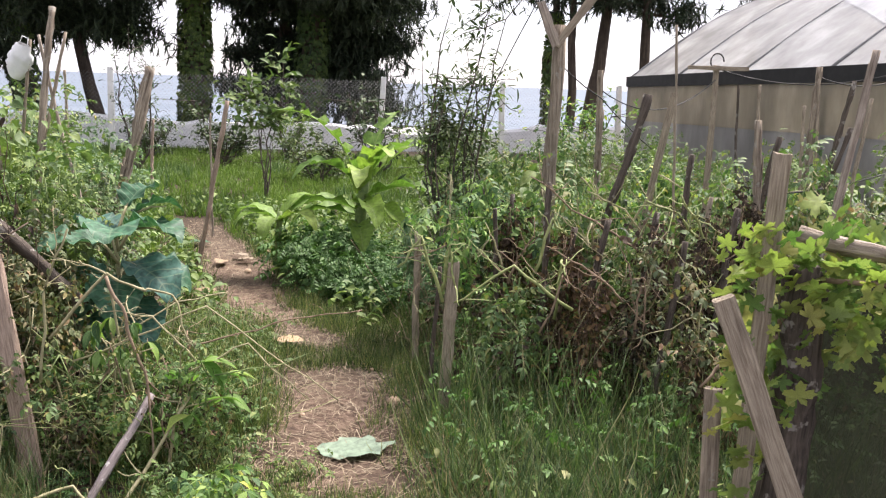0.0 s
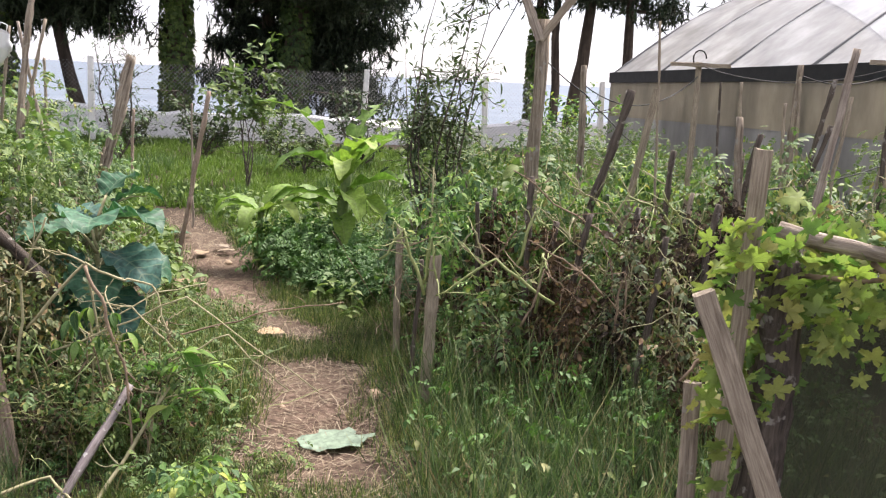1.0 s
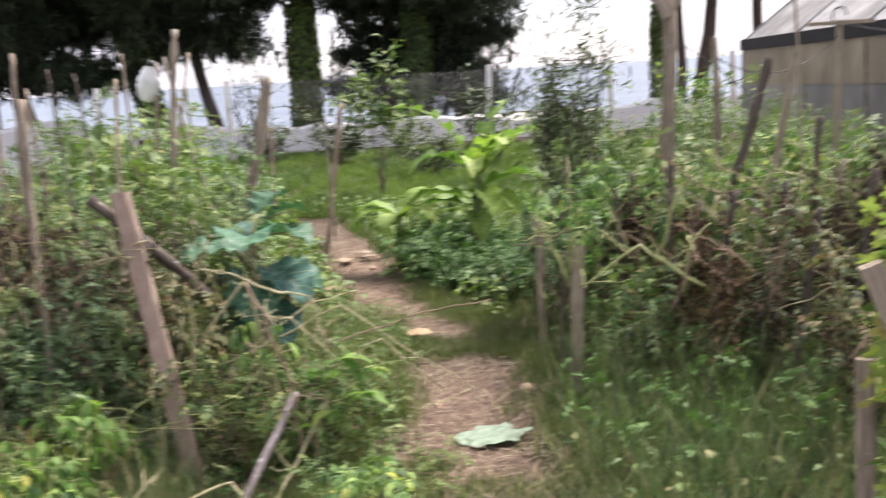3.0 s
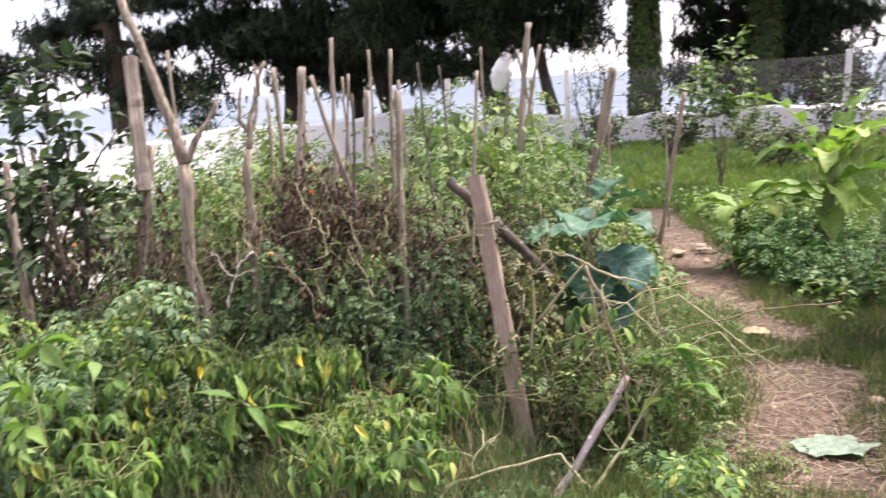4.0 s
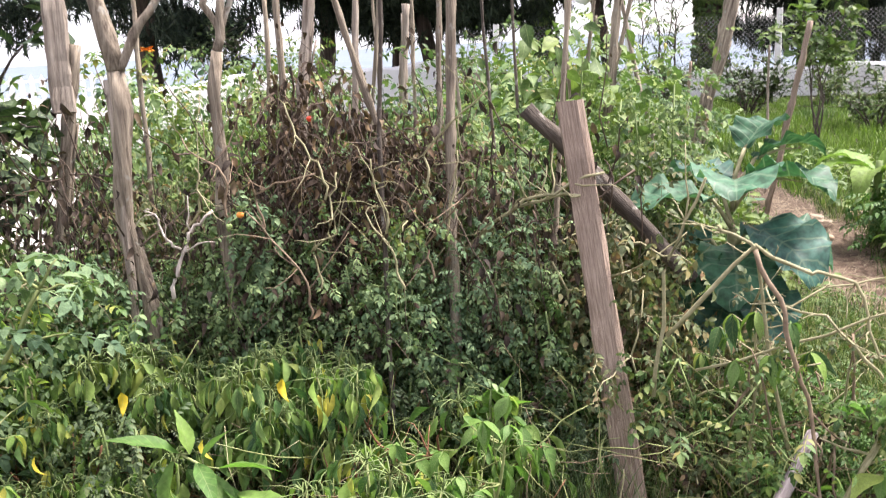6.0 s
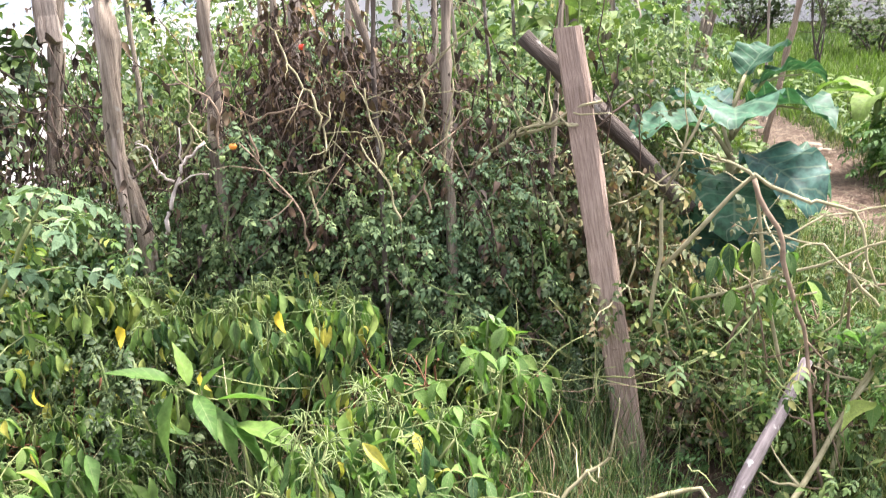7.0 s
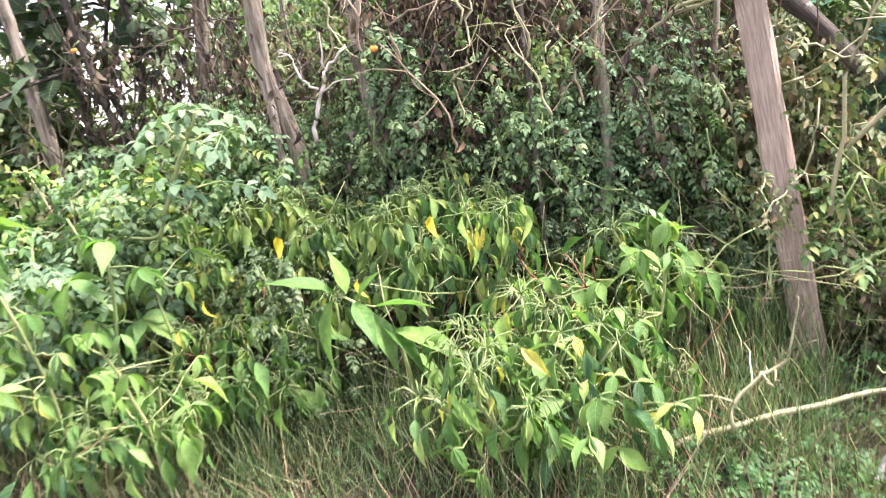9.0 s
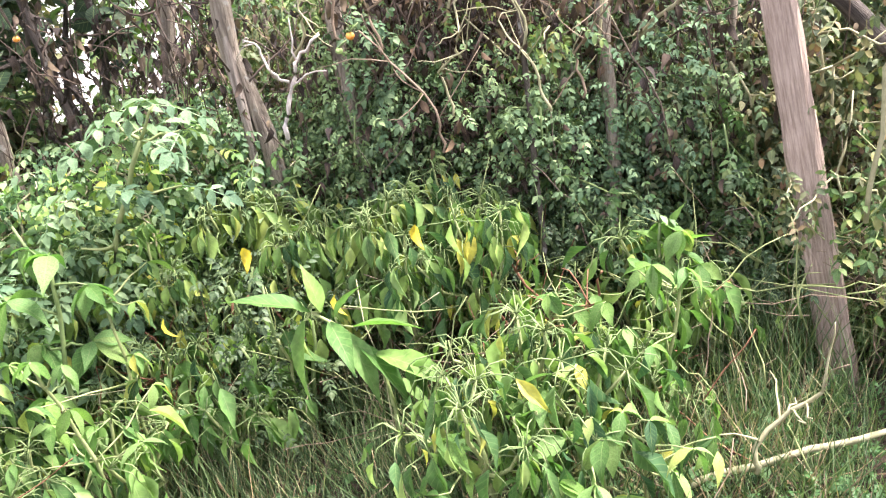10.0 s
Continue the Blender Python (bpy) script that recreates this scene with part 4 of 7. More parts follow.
# tomato row and tangle behind it
toms = [tomato_plant(40, 1.08, 0.32, G_TOMATO_DULL, 380, 0.075, 240, bare=0.5), tomato_plant(41, 0.98, 0.34, G_TOMATO_DULL, 360, 0.075, 320, bare=0.45), tomato_plant(42, 1.1, 0.3, G_TOMATO, 380, 0.075, 220, bare=0.5)]
scatter(toms, [(-3.04, 2.9), (-2.58, 3.23), (-2.06, 3.35), (-2.82, 3.12), (-3.32, 3.06), (-3.54, 3.12), (-3.1, 3.29), (-2.82, 3.45), (-2.2, 3.35), (-1.75, 3.45), (-3.43, 3.45)], 51, (0.8, 1.0))
scatter([tomato_plant(43, 0.8, 0.34, G_TOMATO_DULL, 380, 0.1, 300), tomato_plant(44, 0.78, 0.34, G_TOMATO, 380, 0.1, 180)], [(-3.3, 2.15), (-3.5, 1.9), (-3.9, 2.2), (-3.75, 1.6), (-4.3, 1.9), (-4.2, 1.2), (-3.6, 1.3), (-3.54, 1.95), (-3.45, 2.35), (-3.32, 2.62), (-4.0, 2.6), (-4.4, 2.4), (-3.8, 2.8), (-4.6, 2.95), (-4.2, 3.0)], 55, (0.75, 0.95))
tangle = [tomato_plant(45, 0.72, 0.3, G_TOMATO_DULL, 440, 0.07, 90), tomato_plant(46, 0.66, 0.3, G_TOMATO, 420, 0.075, 60)]
scatter(tangle, [(-2.12, 3.13), (-1.8, 3.16), (-1.62, 3.36), (-2.37, 3.08), (-1.89, 3.33), (-2.68, 3.01), (-2.82, 2.84)], 52)
feathery = [broad_plant(56, 0.84, 0.26, G_FEATHER, 900, 0.05, "leafy_plant", "fine-leaved grey-green bush among pale stems", TOMATO), broad_plant(57, 0.72, 0.25, G_FEATHER, 800, 0.05, "leafy_plant", "fine-leaved grey-green bush among pale stems", TOMATO)]
scatter(feathery, bed((-0.12, -0.08), (0.05, -0.04), (0.2, -0.06), (0.36, -0.1), (-0.02, -0.2), (0.15, -0.22), (0.3, -0.25), (-0.3, -0.1), (0.5, -0.08), (0.6, -0.2)), 57)
low = [tomato_plant(47, 0.45, 0.28, G_TOMATO_DULL, 420, 0.06, 280), tomato_plant(48, 0.42, 0.28, G_TOMATO, 380, 0.06, 160)]
scatter(low, [(-1.25, 3.28), (-1.0, 3.2), (-1.55, 3.45)], 53)
front = [tomato_plant(49, 0.68, 0.24, G_TOMATO, 620, 0.052, 60), tomato_plant(50, 0.7, 0.24, G_FEATHER, 620, 0.05, 60), broad_plant(51, 0.66, 0.24, G_FEATHER, 700, 0.048, shape=TOMATO)]
scatter(front, bed((0.45, -0.2), (0.62, -0.2), (0.78, -0.16), (0.3, -0.2), (-0.05, -0.1), (0.9, -0.1), (1.05, -0.1), (0.7, -0.1), (1.2, -0.06), (0.2, -0.16), (0.55, -0.1)), 54, (0.95, 1.15))
back_row = [broad_plant(66, 1.28, 0.36, G_BROAD, 700, 0.085, shape=TOMATO), broad_plant(67, 1.2, 0.38, G_TOMATO, 700, 0.08, shape=TOMATO), broad_plant(68, 1.3, 0.34, G_TOMATO_DULL, 600, 0.085, shape=WILTED), broad_plant(69, 1.1, 0.36, G_SHRUB, 700, 0.08, shape=TOMATO)]
scatter(back_row, [(-1.8, 3.9), (-2.1, 3.75), (-2.4, 3.6), (-2.7, 3.4), (-2.98, 3.15), (-2.2, 3.95), (-2.8, 3.6), (-2.5, 3.85), (-3.2, 3.3), (-1.95, 4.2), (-1.9, 4.75), (-2.3, 4.3), (-2.7, 4.1), (-3.1, 3.7), (-1.75, 3.65), (-2.3, 3.45)], 63, (0.8, 0.92))
leafy = [broad_plant(60, 1.0, 0.45, G_BROAD, 640, 0.085), broad_plant(61, 0.95, 0.42, G_FEATHER, 560, 0.09, shape=TOMATO), broad_plant(62, 1.05, 0.4, G_TOMATO, 560, 0.085, shape=TOMATO)]
scatter(leafy, [(-2.05, 4.15), (-2.4, 4), (-2.9, 3.7), (-2.3, 4.6), (-2.9, 4.4), (-3.5, 3.5), (-3.6, 4.3), (-2, 4.9), (-2.6, 5.2), (-3.3, 5), (-4.2, 3.9), (-4.3, 4.9),
                (-3, 5.8), (-2.4, 5.9), (-3.8, 5.9), (-4.2, 3.1), (-4.9, 4.2), (-4.0, 6.8), (-5.0, 5.4), (-3.2, 6.8), (-5.6, 6.6)], 61)
# right-hand tomato row
right_row = [tomato_plant(70, 1.05, 0.3, G_PEPPER, 210, 0.12, 30, bare=0.42), tomato_plant(71, 1.0, 0.3, G_TOMATO, 220, 0.12, 70, bare=0.38), tomato_plant(72, 1.12, 0.32, G_TOMATO, 230, 0.13, 70, bare=0.42), broad_plant(73, 0.9, 0.36, G_BROAD, 130, 0.12, shape=OVATE), tomato_plant(77, 1.0, 0.3, G_FEATHER, 240, 0.1, 50, bare=0.35)]
scatter(right_row, [(0.15, 4.4), (0.75, 4.3), (0.45, 4.7), (1.15, 4.4), (0.1, 4.9), (0.95, 4.9), (1.5, 4.3), (1.35, 4.8), (0.6, 5.4), (1.2, 5.5), (1.8, 5.1), (1.7, 4.6),
                    (2.6, 4.7), (2.8, 5.8),                    (2.0, 5.7), (1.6, 6.0), (0.3, 5.6), (2.3, 4.9), (2.5, 5.6), (1.0, 6.3), (2.6, 6.3), (2.0, 4.3), (3.0, 5.2)], 71)
near_right = [tomato_plant(84, 0.62, 0.24, G_TOMATO, 110, 0.1, 110, bare=0.35), tomato_plant(85, 0.8, 0.24, G_TOMATO_DULL, 100, 0.1, 190, bare=0.5), tomato_plant(86, 0.5, 0.24, G_PEPPER, 90, 0.1, 40)]
scatter(near_right, [(0.42, 3.95), (0.85, 3.95), (1.2, 3.85), (1.45, 3.5), (1.1, 3.2), (0.3, 4.15)], 87)
far_right = [broad_plant(64, 1.2, 0.5, G_TOMATO, 460, 0.11, shape=TOMATO), broad_plant(65, 1.15, 0.5, G_BROAD, 460, 0.1, shape=TOMATO)]
scatter(far_right, [(0.6, 6.8), (1.4, 7.0), (2.2, 7.4), (0.0, 7.4), (1.0, 8.0), (3.0, 7.2), (2.0, 8.6), (0.3, 8.8), (3.4, 8.4), (1.4, 9.6), (2.8, 9.4), (2.6, 10.6), (3.8, 6.2), (4.0, 7.4), (3.3, 5.6), (1.9, 10.8)], 72)

# added plants whose dark leaves paint the shaded hollows behind the right-hand row
row_shade = [broad_plant(76, 0.8, 0.36, G_SHRUB, 420, 0.08, label="dark-leaved filler standing in for shade behind the tomato row")]
scatter(row_shade, [(0.3, 4.95), (0.9, 4.9), (1.4, 4.95), (2.1, 5.0), (2.6, 5.2)], 77)
# low filler by the plank post, dark green in place of shaded hollows
hollow_shade = [broad_plant(78, 0.36, 0.3, G_MOUND, 420, 0.05, label="low dark-leaved filler standing in for shade beside the plank post", shape=TOMATO)]
scatter(hollow_shade, [(-1.12, 3.22), (-1.3, 3.36), (-1.05, 3.5), (-0.98, 3.3), (-1.25, 3.6), (-1.6, 3.2)], 79)

# ---- low bean mound, collard, banana-like clump ----
mounds = [broad_plant(80, 0.3, 0.46, G_MOUND, 760, 0.085, "bean_mound", "low dark green mound of feathery-leaved beans", TOMATO, "bean mounds"),
          broad_plant(81, 0.24, 0.46, G_MOUND, 760, 0.085, "bean_mound", "low dark green mound of feathery-leaved beans", TOMATO, "bean mounds")]
scatter(mounds, [(-0.75, 6.1), (-0.4, 6.0), (-0.95, 6.6), (-0.45, 6.6), (-0.1, 6.3), (-0.7, 7.0), (-0.15, 5.7)], 82)


def big_leaf(length, width, droop, ripple, seed, folds=0.2, torn=0):
    """A large leaf with a thick midrib, side folds and a wavy edge. Along +y."""
    rng = np.random.default_rng(seed)
    n, m = 15, 9
    t, s = np.linspace(0, 1, n), np.linspace(-1, 1, m)
    half = width / 2 * np.sin(math.pi * np.clip(t * 0.93 + 0.05, 0, 1)) ** 0.62
    ang = droop * t * t
    y = np.concatenate([[0], np.cumsum(np.cos(ang[1:]) * np.diff(t))]) * length
    z = -np.concatenate([[0], np.cumsum(np.sin(ang[1:]) * np.diff(t))]) * length
    v, u = [], []
    ph = rng.uniform(0, 6)
    for i in range(n):
        for j in range(m):
            edge = abs(s[j])
            wav = ripple * length * edge * math.sin(i * 1.5 + ph + 2 * s[j]) + rng.normal(0, ripple * length * 0.12)
            rib = 0.012 * length * math.sin(i * 2.6 - edge * 2.5) * edge
            x = half[i] * s[j] * (1 + rng.normal(0, 0.04) * (edge > 0.8))
            v.append((x, y[i] + 0.25 * half[i] * edge * 0.4, z[i] + folds * half[i] * edge + wav + rib))
            u.append((s[j], t[i]))
    f = []
    for i in range(n - 1):
        for j in range(m - 1):
            if torn and i % torn == torn - 1 and (j < 3 or j > 4):
                continue
            q = i * m + j
            f += [(q, q + 1, q + m + 1), (q, q + m + 1, q + m)]
    return np.array(v), np.array(f), np.array(u)


def leaf_object(parent, shape, material, at, way, roll=0.0, label=""):
    v, f, u = shape
    ob = part("leaf", mesh_from("leaf", v, f, u, material), parent, label)
    y = Vector(way).normalized()
    q = y.to_track_quat("Y", "Z")
    ob.matrix_basis = Matrix.Translation(at) @ q.to_matrix().to_4x4() @ pose(0, 0, 0, 0, roll, 0)
    return ob


def collard():
    base = Vector((-1.42, 3.76, -0.03))
    ob = thing("collard_plant", base, "large blue-green collard with broad drooping leaves", "plant")
    rng = np.random.default_rng(5)
    h = Heap()
    h.tube(crooked((0, 0, -0.03), (0.0, 0, 0.7), 6, 0.008, rng), (0.022, 0.016), 7)
    part("stem", h.mesh("stem", STEM_PALE), ob)
    rows = COLLARD_LEAVES
    for i, (way, z, ln, wd, dr) in enumerate(rows):
        way = Vector(way)
        out = Vector((way.x, way.y, 0)) * 0.07
        leaf = leaf_object(ob, big_leaf(ln * 0.7, wd * 0.8, dr * 0.9, 0.06, 90 + i, 0.3), G_COLLARD, out + Vector((0, 0, z)), way, rng.normal(0, 12))
        h = Heap()
        h.tube([(0, 0, 0), (0, ln * 0.24, -0.01 * dr), (0, ln * 0.4, -0.03 * dr)], (0.006, 0.002), 5)
        part("midrib", h.mesh("midrib", STEM_PALE), leaf, "pale thick midrib")
        h = Heap()
        h.tube(crooked((0, 0, z - 0.1), tuple(out + Vector((0, 0, z))), 4, 0.003, rng), (0.008, 0.006), 6)
        part("leaf_stalk", h.mesh("leaf_stalk", STEM_PALE), ob)


# direction, height of the base, length, width, droop
COLLARD_LEAVES = [((-0.75, -0.62, 0.22), 0.8, 0.4, 0.27, 1.0), ((0.25, -0.95, 0.3), 0.86, 0.42, 0.32, 0.9), ((0.9, -0.3, 0.28), 0.86, 0.4, 0.3, 1.2), ((0.85, -0.55, -0.1), 0.72, 0.44, 0.3, 1.3),
                  ((0.3, -0.95, -0.15), 0.66, 0.4, 0.3, 1.3), ((0.8, 0.5, 0.55), 0.92, 0.34, 0.2, 1.6), ((0.3, 0.8, 0.8), 0.95, 0.3, 0.22, 1.4), ((-0.6, 0.5, 0.4), 0.82, 0.36, 0.25, 1.3),
                  ((0.7, -0.7, -0.5), 0.56, 0.36, 0.27, 0.8), ((-0.35, -0.9, -0.1), 0.6, 0.36, 0.26, 1.3), ((-0.9, 0.0, -0.05), 0.66, 0.34, 0.25, 1.2), ((0.95, 0.1, 0.0), 0.68, 0.4, 0.28, 1.4), ((0.05, -1.0, -0.6), 0.5, 0.3, 0.24, 0.7)]
collard()


def canna():
    ob = thing("banana_plant", (-0.68, 6.8, 0), "young banana plant with bright torn yellow-green leaves", "plant", size=1.0)
    rng = np.random.default_rng(6)
    h = Heap()
    h.tube(crooked((0, 0, -0.05), (0.05, 0, 0.75), 7, 0.01, rng), (0.06, 0.04), 8)
    part("stem", h.mesh("stem", STEM_GREEN), ob)
    rows = [((0.02, 0, 0.7), (-0.42, -0.1, 1.0), 0.95, 0.22, 1.3, 2), ((0.05, 0, 0.72), (0.55, -0.3, 0.9), 0.75, 0.26, 1.6, 4), ((0.05, 0, 0.6), (0.9, -0.3, 0.45), 0.7, 0.26, 1.3, 0),
            ((0, 0, 0.55), (0.35, -0.9, 0.25), 0.6, 0.24, 1.2, 0), ((0, 0, 0.5), (-0.8, -0.4, 0.4), 0.7, 0.2, 1.7, 0), ((0.1, 0, 0.75), (0.75, 0.2, 0.85), 0.7, 0.2, 1.2, 3),
            ((0.02, 0, 0.62), (0.05, -0.7, 0.9), 0.65, 0.22, 1.9, 0), ((0, 0, 0.4), (0.2, -1, 0.0), 0.5, 0.22, 0.9, 0), ((0.03, 0, 0.68), (-0.7, -0.5, 0.8), 0.7, 0.2, 1.7, 0), ((0.04, 0, 0.7), (0.3, -0.6, 1.1), 0.7, 0.22, 1.6, 3),
            ((0, 0, 0.5), (0.8, -0.7, 0.3), 0.6, 0.22, 1.4, 0), ((0, 0, 0.45), (-0.9, -0.2, 0.35), 0.6, 0.2, 1.6, 0), ((0.05, 0, 0.7), (0.2, 0.3, 1.2), 0.75, 0.2, 1.0, 3)]
    for i, (at, way, ln, wd, dr, torn) in enumerate(rows):
        leaf_object(ob, big_leaf(ln, wd * 0.85, dr, 0.035, 110 + i, 0.5, torn), G_BANANA, at, way)
    side = thing("banana_plant", (-1.25, 6.6, 0), "small banana offshoot with yellowing drooping leaves", "plant")
    h = Heap()
    h.tube(crooked((0, 0, -0.05), (0, 0, 0.5), 5, 0.01, rng), (0.03, 0.02), 7)
    part("stem", h.mesh("stem", STEM_GREEN), side)
    for i, (way, ln) in enumerate([((-0.8, -0.3, 0.5), 0.42), ((0.7, -0.5, 0.6), 0.45), ((-0.2, -0.9, 0.4), 0.4), ((0.4, 0.3, 0.9), 0.45), ((-0.9, 0.2, 0.7), 0.45)]):
        leaf_object(side, big_leaf(ln, 0.15, 1.9, 0.02, 130 + i, 0.3), G_BANANA, (0, 0, 0.42), way)


canna()

# ---- shrubs and small trees ----


def shrub(name, at, high, spread, leaf_mat, leaves, size, shape, label, limbs=7, trunk=0.02, bark=W_DARK, low=0.25, narrow=1.0, seed=0, group=""):
    rng = np.random.default_rng(hash_of(name + label) + seed)
    ob = thing(name, at, label, "shrub", group)
    h, tips = Heap(), []
    for i in range(limbs):
        a = i * 2.4 + rng.uniform(-0.4, 0.4)
        end = np.array([math.cos(a) * spread * rng.uniform(0.2, 0.8), math.sin(a) * spread * rng.uniform(0.2, 0.8), high * rng.uniform(0.6, 1.0)])
        line = crooked((0, 0, -0.05), end, 10, 0.02 * high, rng)
        h.tube(line, (trunk, trunk * 0.25), 6)
        for _ in range(6):
            p = line[rng.integers(3, 10)]
            twig = crooked(p, p + rng.normal(0, 1, 3) * (spread * 0.35, spread * 0.35, high * 0.12) + (0, 0, high * 0.06), 6, 0.01, rng)
            h.tube(twig, (trunk * 0.35, trunk * 0.12), 4)
            tips += list(twig[1:])
        tips += list(line[4:])
    part("branch_frame", h.mesh("branch_frame", bark), ob)
    tips = np.array(tips)
    tips = tips[tips[:, 2] > low * high]
    p = tips[rng.integers(0, len(tips), leaves)] + rng.normal(0, size * 0.5, (leaves, 3))
    way = unit(rng.normal(0, 1, (leaves, 3)) * (1, 1, 0.6) + (0, 0, 0.3))
    h = Heap()
    h.leaves(shape, p, way, size * rng.uniform(0.6, 1.2, leaves), None, None, rng)
    part("crown", h.mesh("crown", leaf_mat), ob)
    return ob


shrub("citrus_shrub", (0.06, 5.25, 0), 1.98, 0.36, G_SHRUB, 2100, 0.07, LANCE, "slender dark shrub with narrow leaves", 9, 0.012, low=0.2)
shrub("dark_shrub", (-3.62, 2.5, 0), 2.0, 0.42, G_SHRUB, 700, 0.08, ROUND, "tall dark shrub with round leathery leaves", 6, 0.02, low=0.42)
shrub("fig_sapling", (-2.22, 10.8, 0), 1.75, 0.5, G_BROAD, 420, 0.13, OVATE, "small leafy sapling on thin stems", 5, 0.011, low=0.5)
shrub("olive_bush", (-4.6, 13.2, 0), 1.8, 0.5, G_SHRUB, 700, 0.09, LANCE, "grey-green olive bush by the wall", 6, 0.02, low=0.2)
shrub("garden_bush", (-3.7, 14.5, 0), 1.1, 0.7, G_SHRUB, 900, 0.1, OVATE, "dense low bush by the wall", 8, 0.02, low=0.1)
shrub("garden_bush", (-6.0, 10.5, 0), 1.4, 0.7, G_BROAD, 800, 0.1, OVATE, "dense low bush by the wall", 8, 0.02, low=0.1, seed=3)
shrub("garden_bush", (-3.4, 6.2, 0), 1.3, 0.5, G_BROAD, 700, 0.09, OVATE, "tall leafy bush in the bed", 8, 0.015, low=0.3, seed=4)
shrub("garden_bush", (0.1, 11.5, 0), 1.3, 0.8, G_BROAD, 800, 0.1, OVATE, "dense low bush by the fence", 8, 0.02, low=0.1, seed=5)
shrub("garden_bush", (1.8, 12.5, 0), 1.35, 0.8, G_PEPPER, 800, 0.1, OVATE, "dense low bush by the fence", 8, 0.02, low=0.1, seed=6)
shrub("garden_bush", (-1.1, 14.0, 0), 1.3, 0.8, G_SHRUB, 800, 0.1, OVATE, "dense low bush by the fence", 8, 0.02, low=0.1, seed=7)

# ---- pines ----


def pine(at, top, r, crown, seed, label, ivy=0, needles=11000, limbs=17, size=0.27):
    """A pine: bent trunk, limbs, a broad crown of needle tufts; ivy on some trunks. crown: low, high, radius."""
    rng = np.random.default_rng(seed)
    ob = thing("pine_tree", at, label, "tree", "pines by the wall")
    low, high, wide = crown
    h = Heap()
    line = np.concatenate([crooked((0, 0, -0.2), top, 8, 0.02, rng), crooked(top, (top[0] * 1.4, top[1] * 1.4, high - 0.5), 6, 0.1, rng)[1:]])
    h.tube(line, np.interp(np.linspace(0, 1, len(line)), [0, 1], [r, r * 0.35]), 10, 0.06, rng)
    part("trunk", h.mesh("trunk", BARK), ob)
    h, tips = Heap(), []
    for i in range(limbs):
        z = low + 0.3 + (high - low - 0.8) * i / limbs
        c = np.array([np.interp(z, line[:, 2], line[:, k]) for k in range(3)])
        a = i * 2.4 + rng.uniform(-0.5, 0.5)
        reach = wide * (0.6 + 0.4 * math.sin(math.pi * (i + 0.7) / limbs))
        end = c + np.array([math.cos(a) * reach, math.sin(a) * reach, rng.uniform(-0.35, 0.4)])
        arm = crooked(c, end, 8, 0.06, rng)
        h.tube(arm, (r * 0.3, r * 0.06), 6)
        for _ in range(10):
            p = arm[rng.integers(2, 8)]
            tw = crooked(p, p + rng.normal(0, 1, 3) * (0.5, 0.5, 0.25), 5, 0.03, rng)
            h.tube(tw, (r * 0.08, r * 0.03), 4)
            tips += list(tw[1:])
        tips += list(arm[3:])
    part("bough_frame", h.mesh("bough_frame", BARK), ob)
    tips = np.array(tips)
    p = tips[rng.integers(0, len(tips), needles)] + rng.normal(0, 1, (needles, 3)) * (0.26, 0.26, 0.14)
    h = Heap()
    h.leaves(NEEDLES, p, rng.normal(0, 1, (needles, 3)), size * rng.uniform(0.6, 1.2, needles))
    part("crown", h.mesh("crown", G_PINE), ob)
    if ivy:
        t = rng.uniform(0, 1, ivy)
        z = t * top[2] * 1.15
        a = rng.uniform(0, 6.283, ivy)
        c = np.column_stack([np.interp(z, line[:, 2], line[:, k]) for k in (0, 1)])
        q = np.column_stack([c[:, 0] + np.cos(a) * r * rng.uniform(0.95, 1.25, ivy), c[:, 1] + np.sin(a) * r * rng.uniform(0.95, 1.25, ivy), z])
        h = Heap()
        h.leaves(IVY, q, np.column_stack([np.cos(a) * 0.5, np.sin(a) * 0.5, -np.ones(ivy)]), rng.uniform(0.08, 0.15, ivy), None, np.column_stack([np.cos(a), np.sin(a), 0.4 + 0 * a]), rng)
        part("ivy", h.mesh("ivy", G_IVY), ob, "ivy climbing the trunk")
    return ob


L_PINE, L_IVY = "dark pine with a low spreading crown", "dark pine with an ivy-covered trunk"
pine((-15.8, 13.8, 0), (0.1, 0, 3.0), 0.3, (1.6, 8, 3.2), 201, L_PINE, 0, 8000)
pine((-11.1, 17.8, 0), (-0.4, -0.2, 3.6), 0.2, (1.75, 8, 3.2), 202, L_PINE)
pine((-8.8, 19.0, 0), (-0.5, -0.2, 3.4), 0.26, (3.0, 8, 2.2), 203, L_IVY, 1600)
pine((-7.6, 19.6, 0), (-0.7, -0.1, 3.2), 0.17, (2.15, 8, 1.7), 204, L_PINE)
pine((-5.8, 20.2, 0), (0.05, 0, 3.6), 0.3, (3.3, 8.5, 2.2), 205, L_IVY, 2600)
pine((-3.4, 21.6, 0), (0.15, 0, 3.6), 0.32, (2.6, 8.5, 2.2), 206, L_IVY, 2400)
pine((-13.6, 17.0, 0), (0.2, 0, 3.0), 0.22, (1.9, 8, 2.6), 207, L_PINE)
pine((-2.4, 23.0, 0), (0.1, 0, 3.0), 0.25, (0.4, 7.0, 1.2), 208, "dense dark conifer branched to the ground", 0, 7000, 20)
pine((-4.4, 23.5, 0), (0.1, 0, 3.0), 0.25, (0.6, 8, 1.8), 209, "dense dark conifer branched to the ground", 0, 7000, 20)
pine((3.0, 21.8, 0), (-0.08, 0, 3.6), 0.13, (3.2, 7, 1.5), 210, L_PINE, 0, 900, 7)
pine((2.45, 21.9, 0), (0.08, 0, 2.9), 0.15, (3.3, 6.5, 1.2), 211, L_IVY, 900, 700, 6)
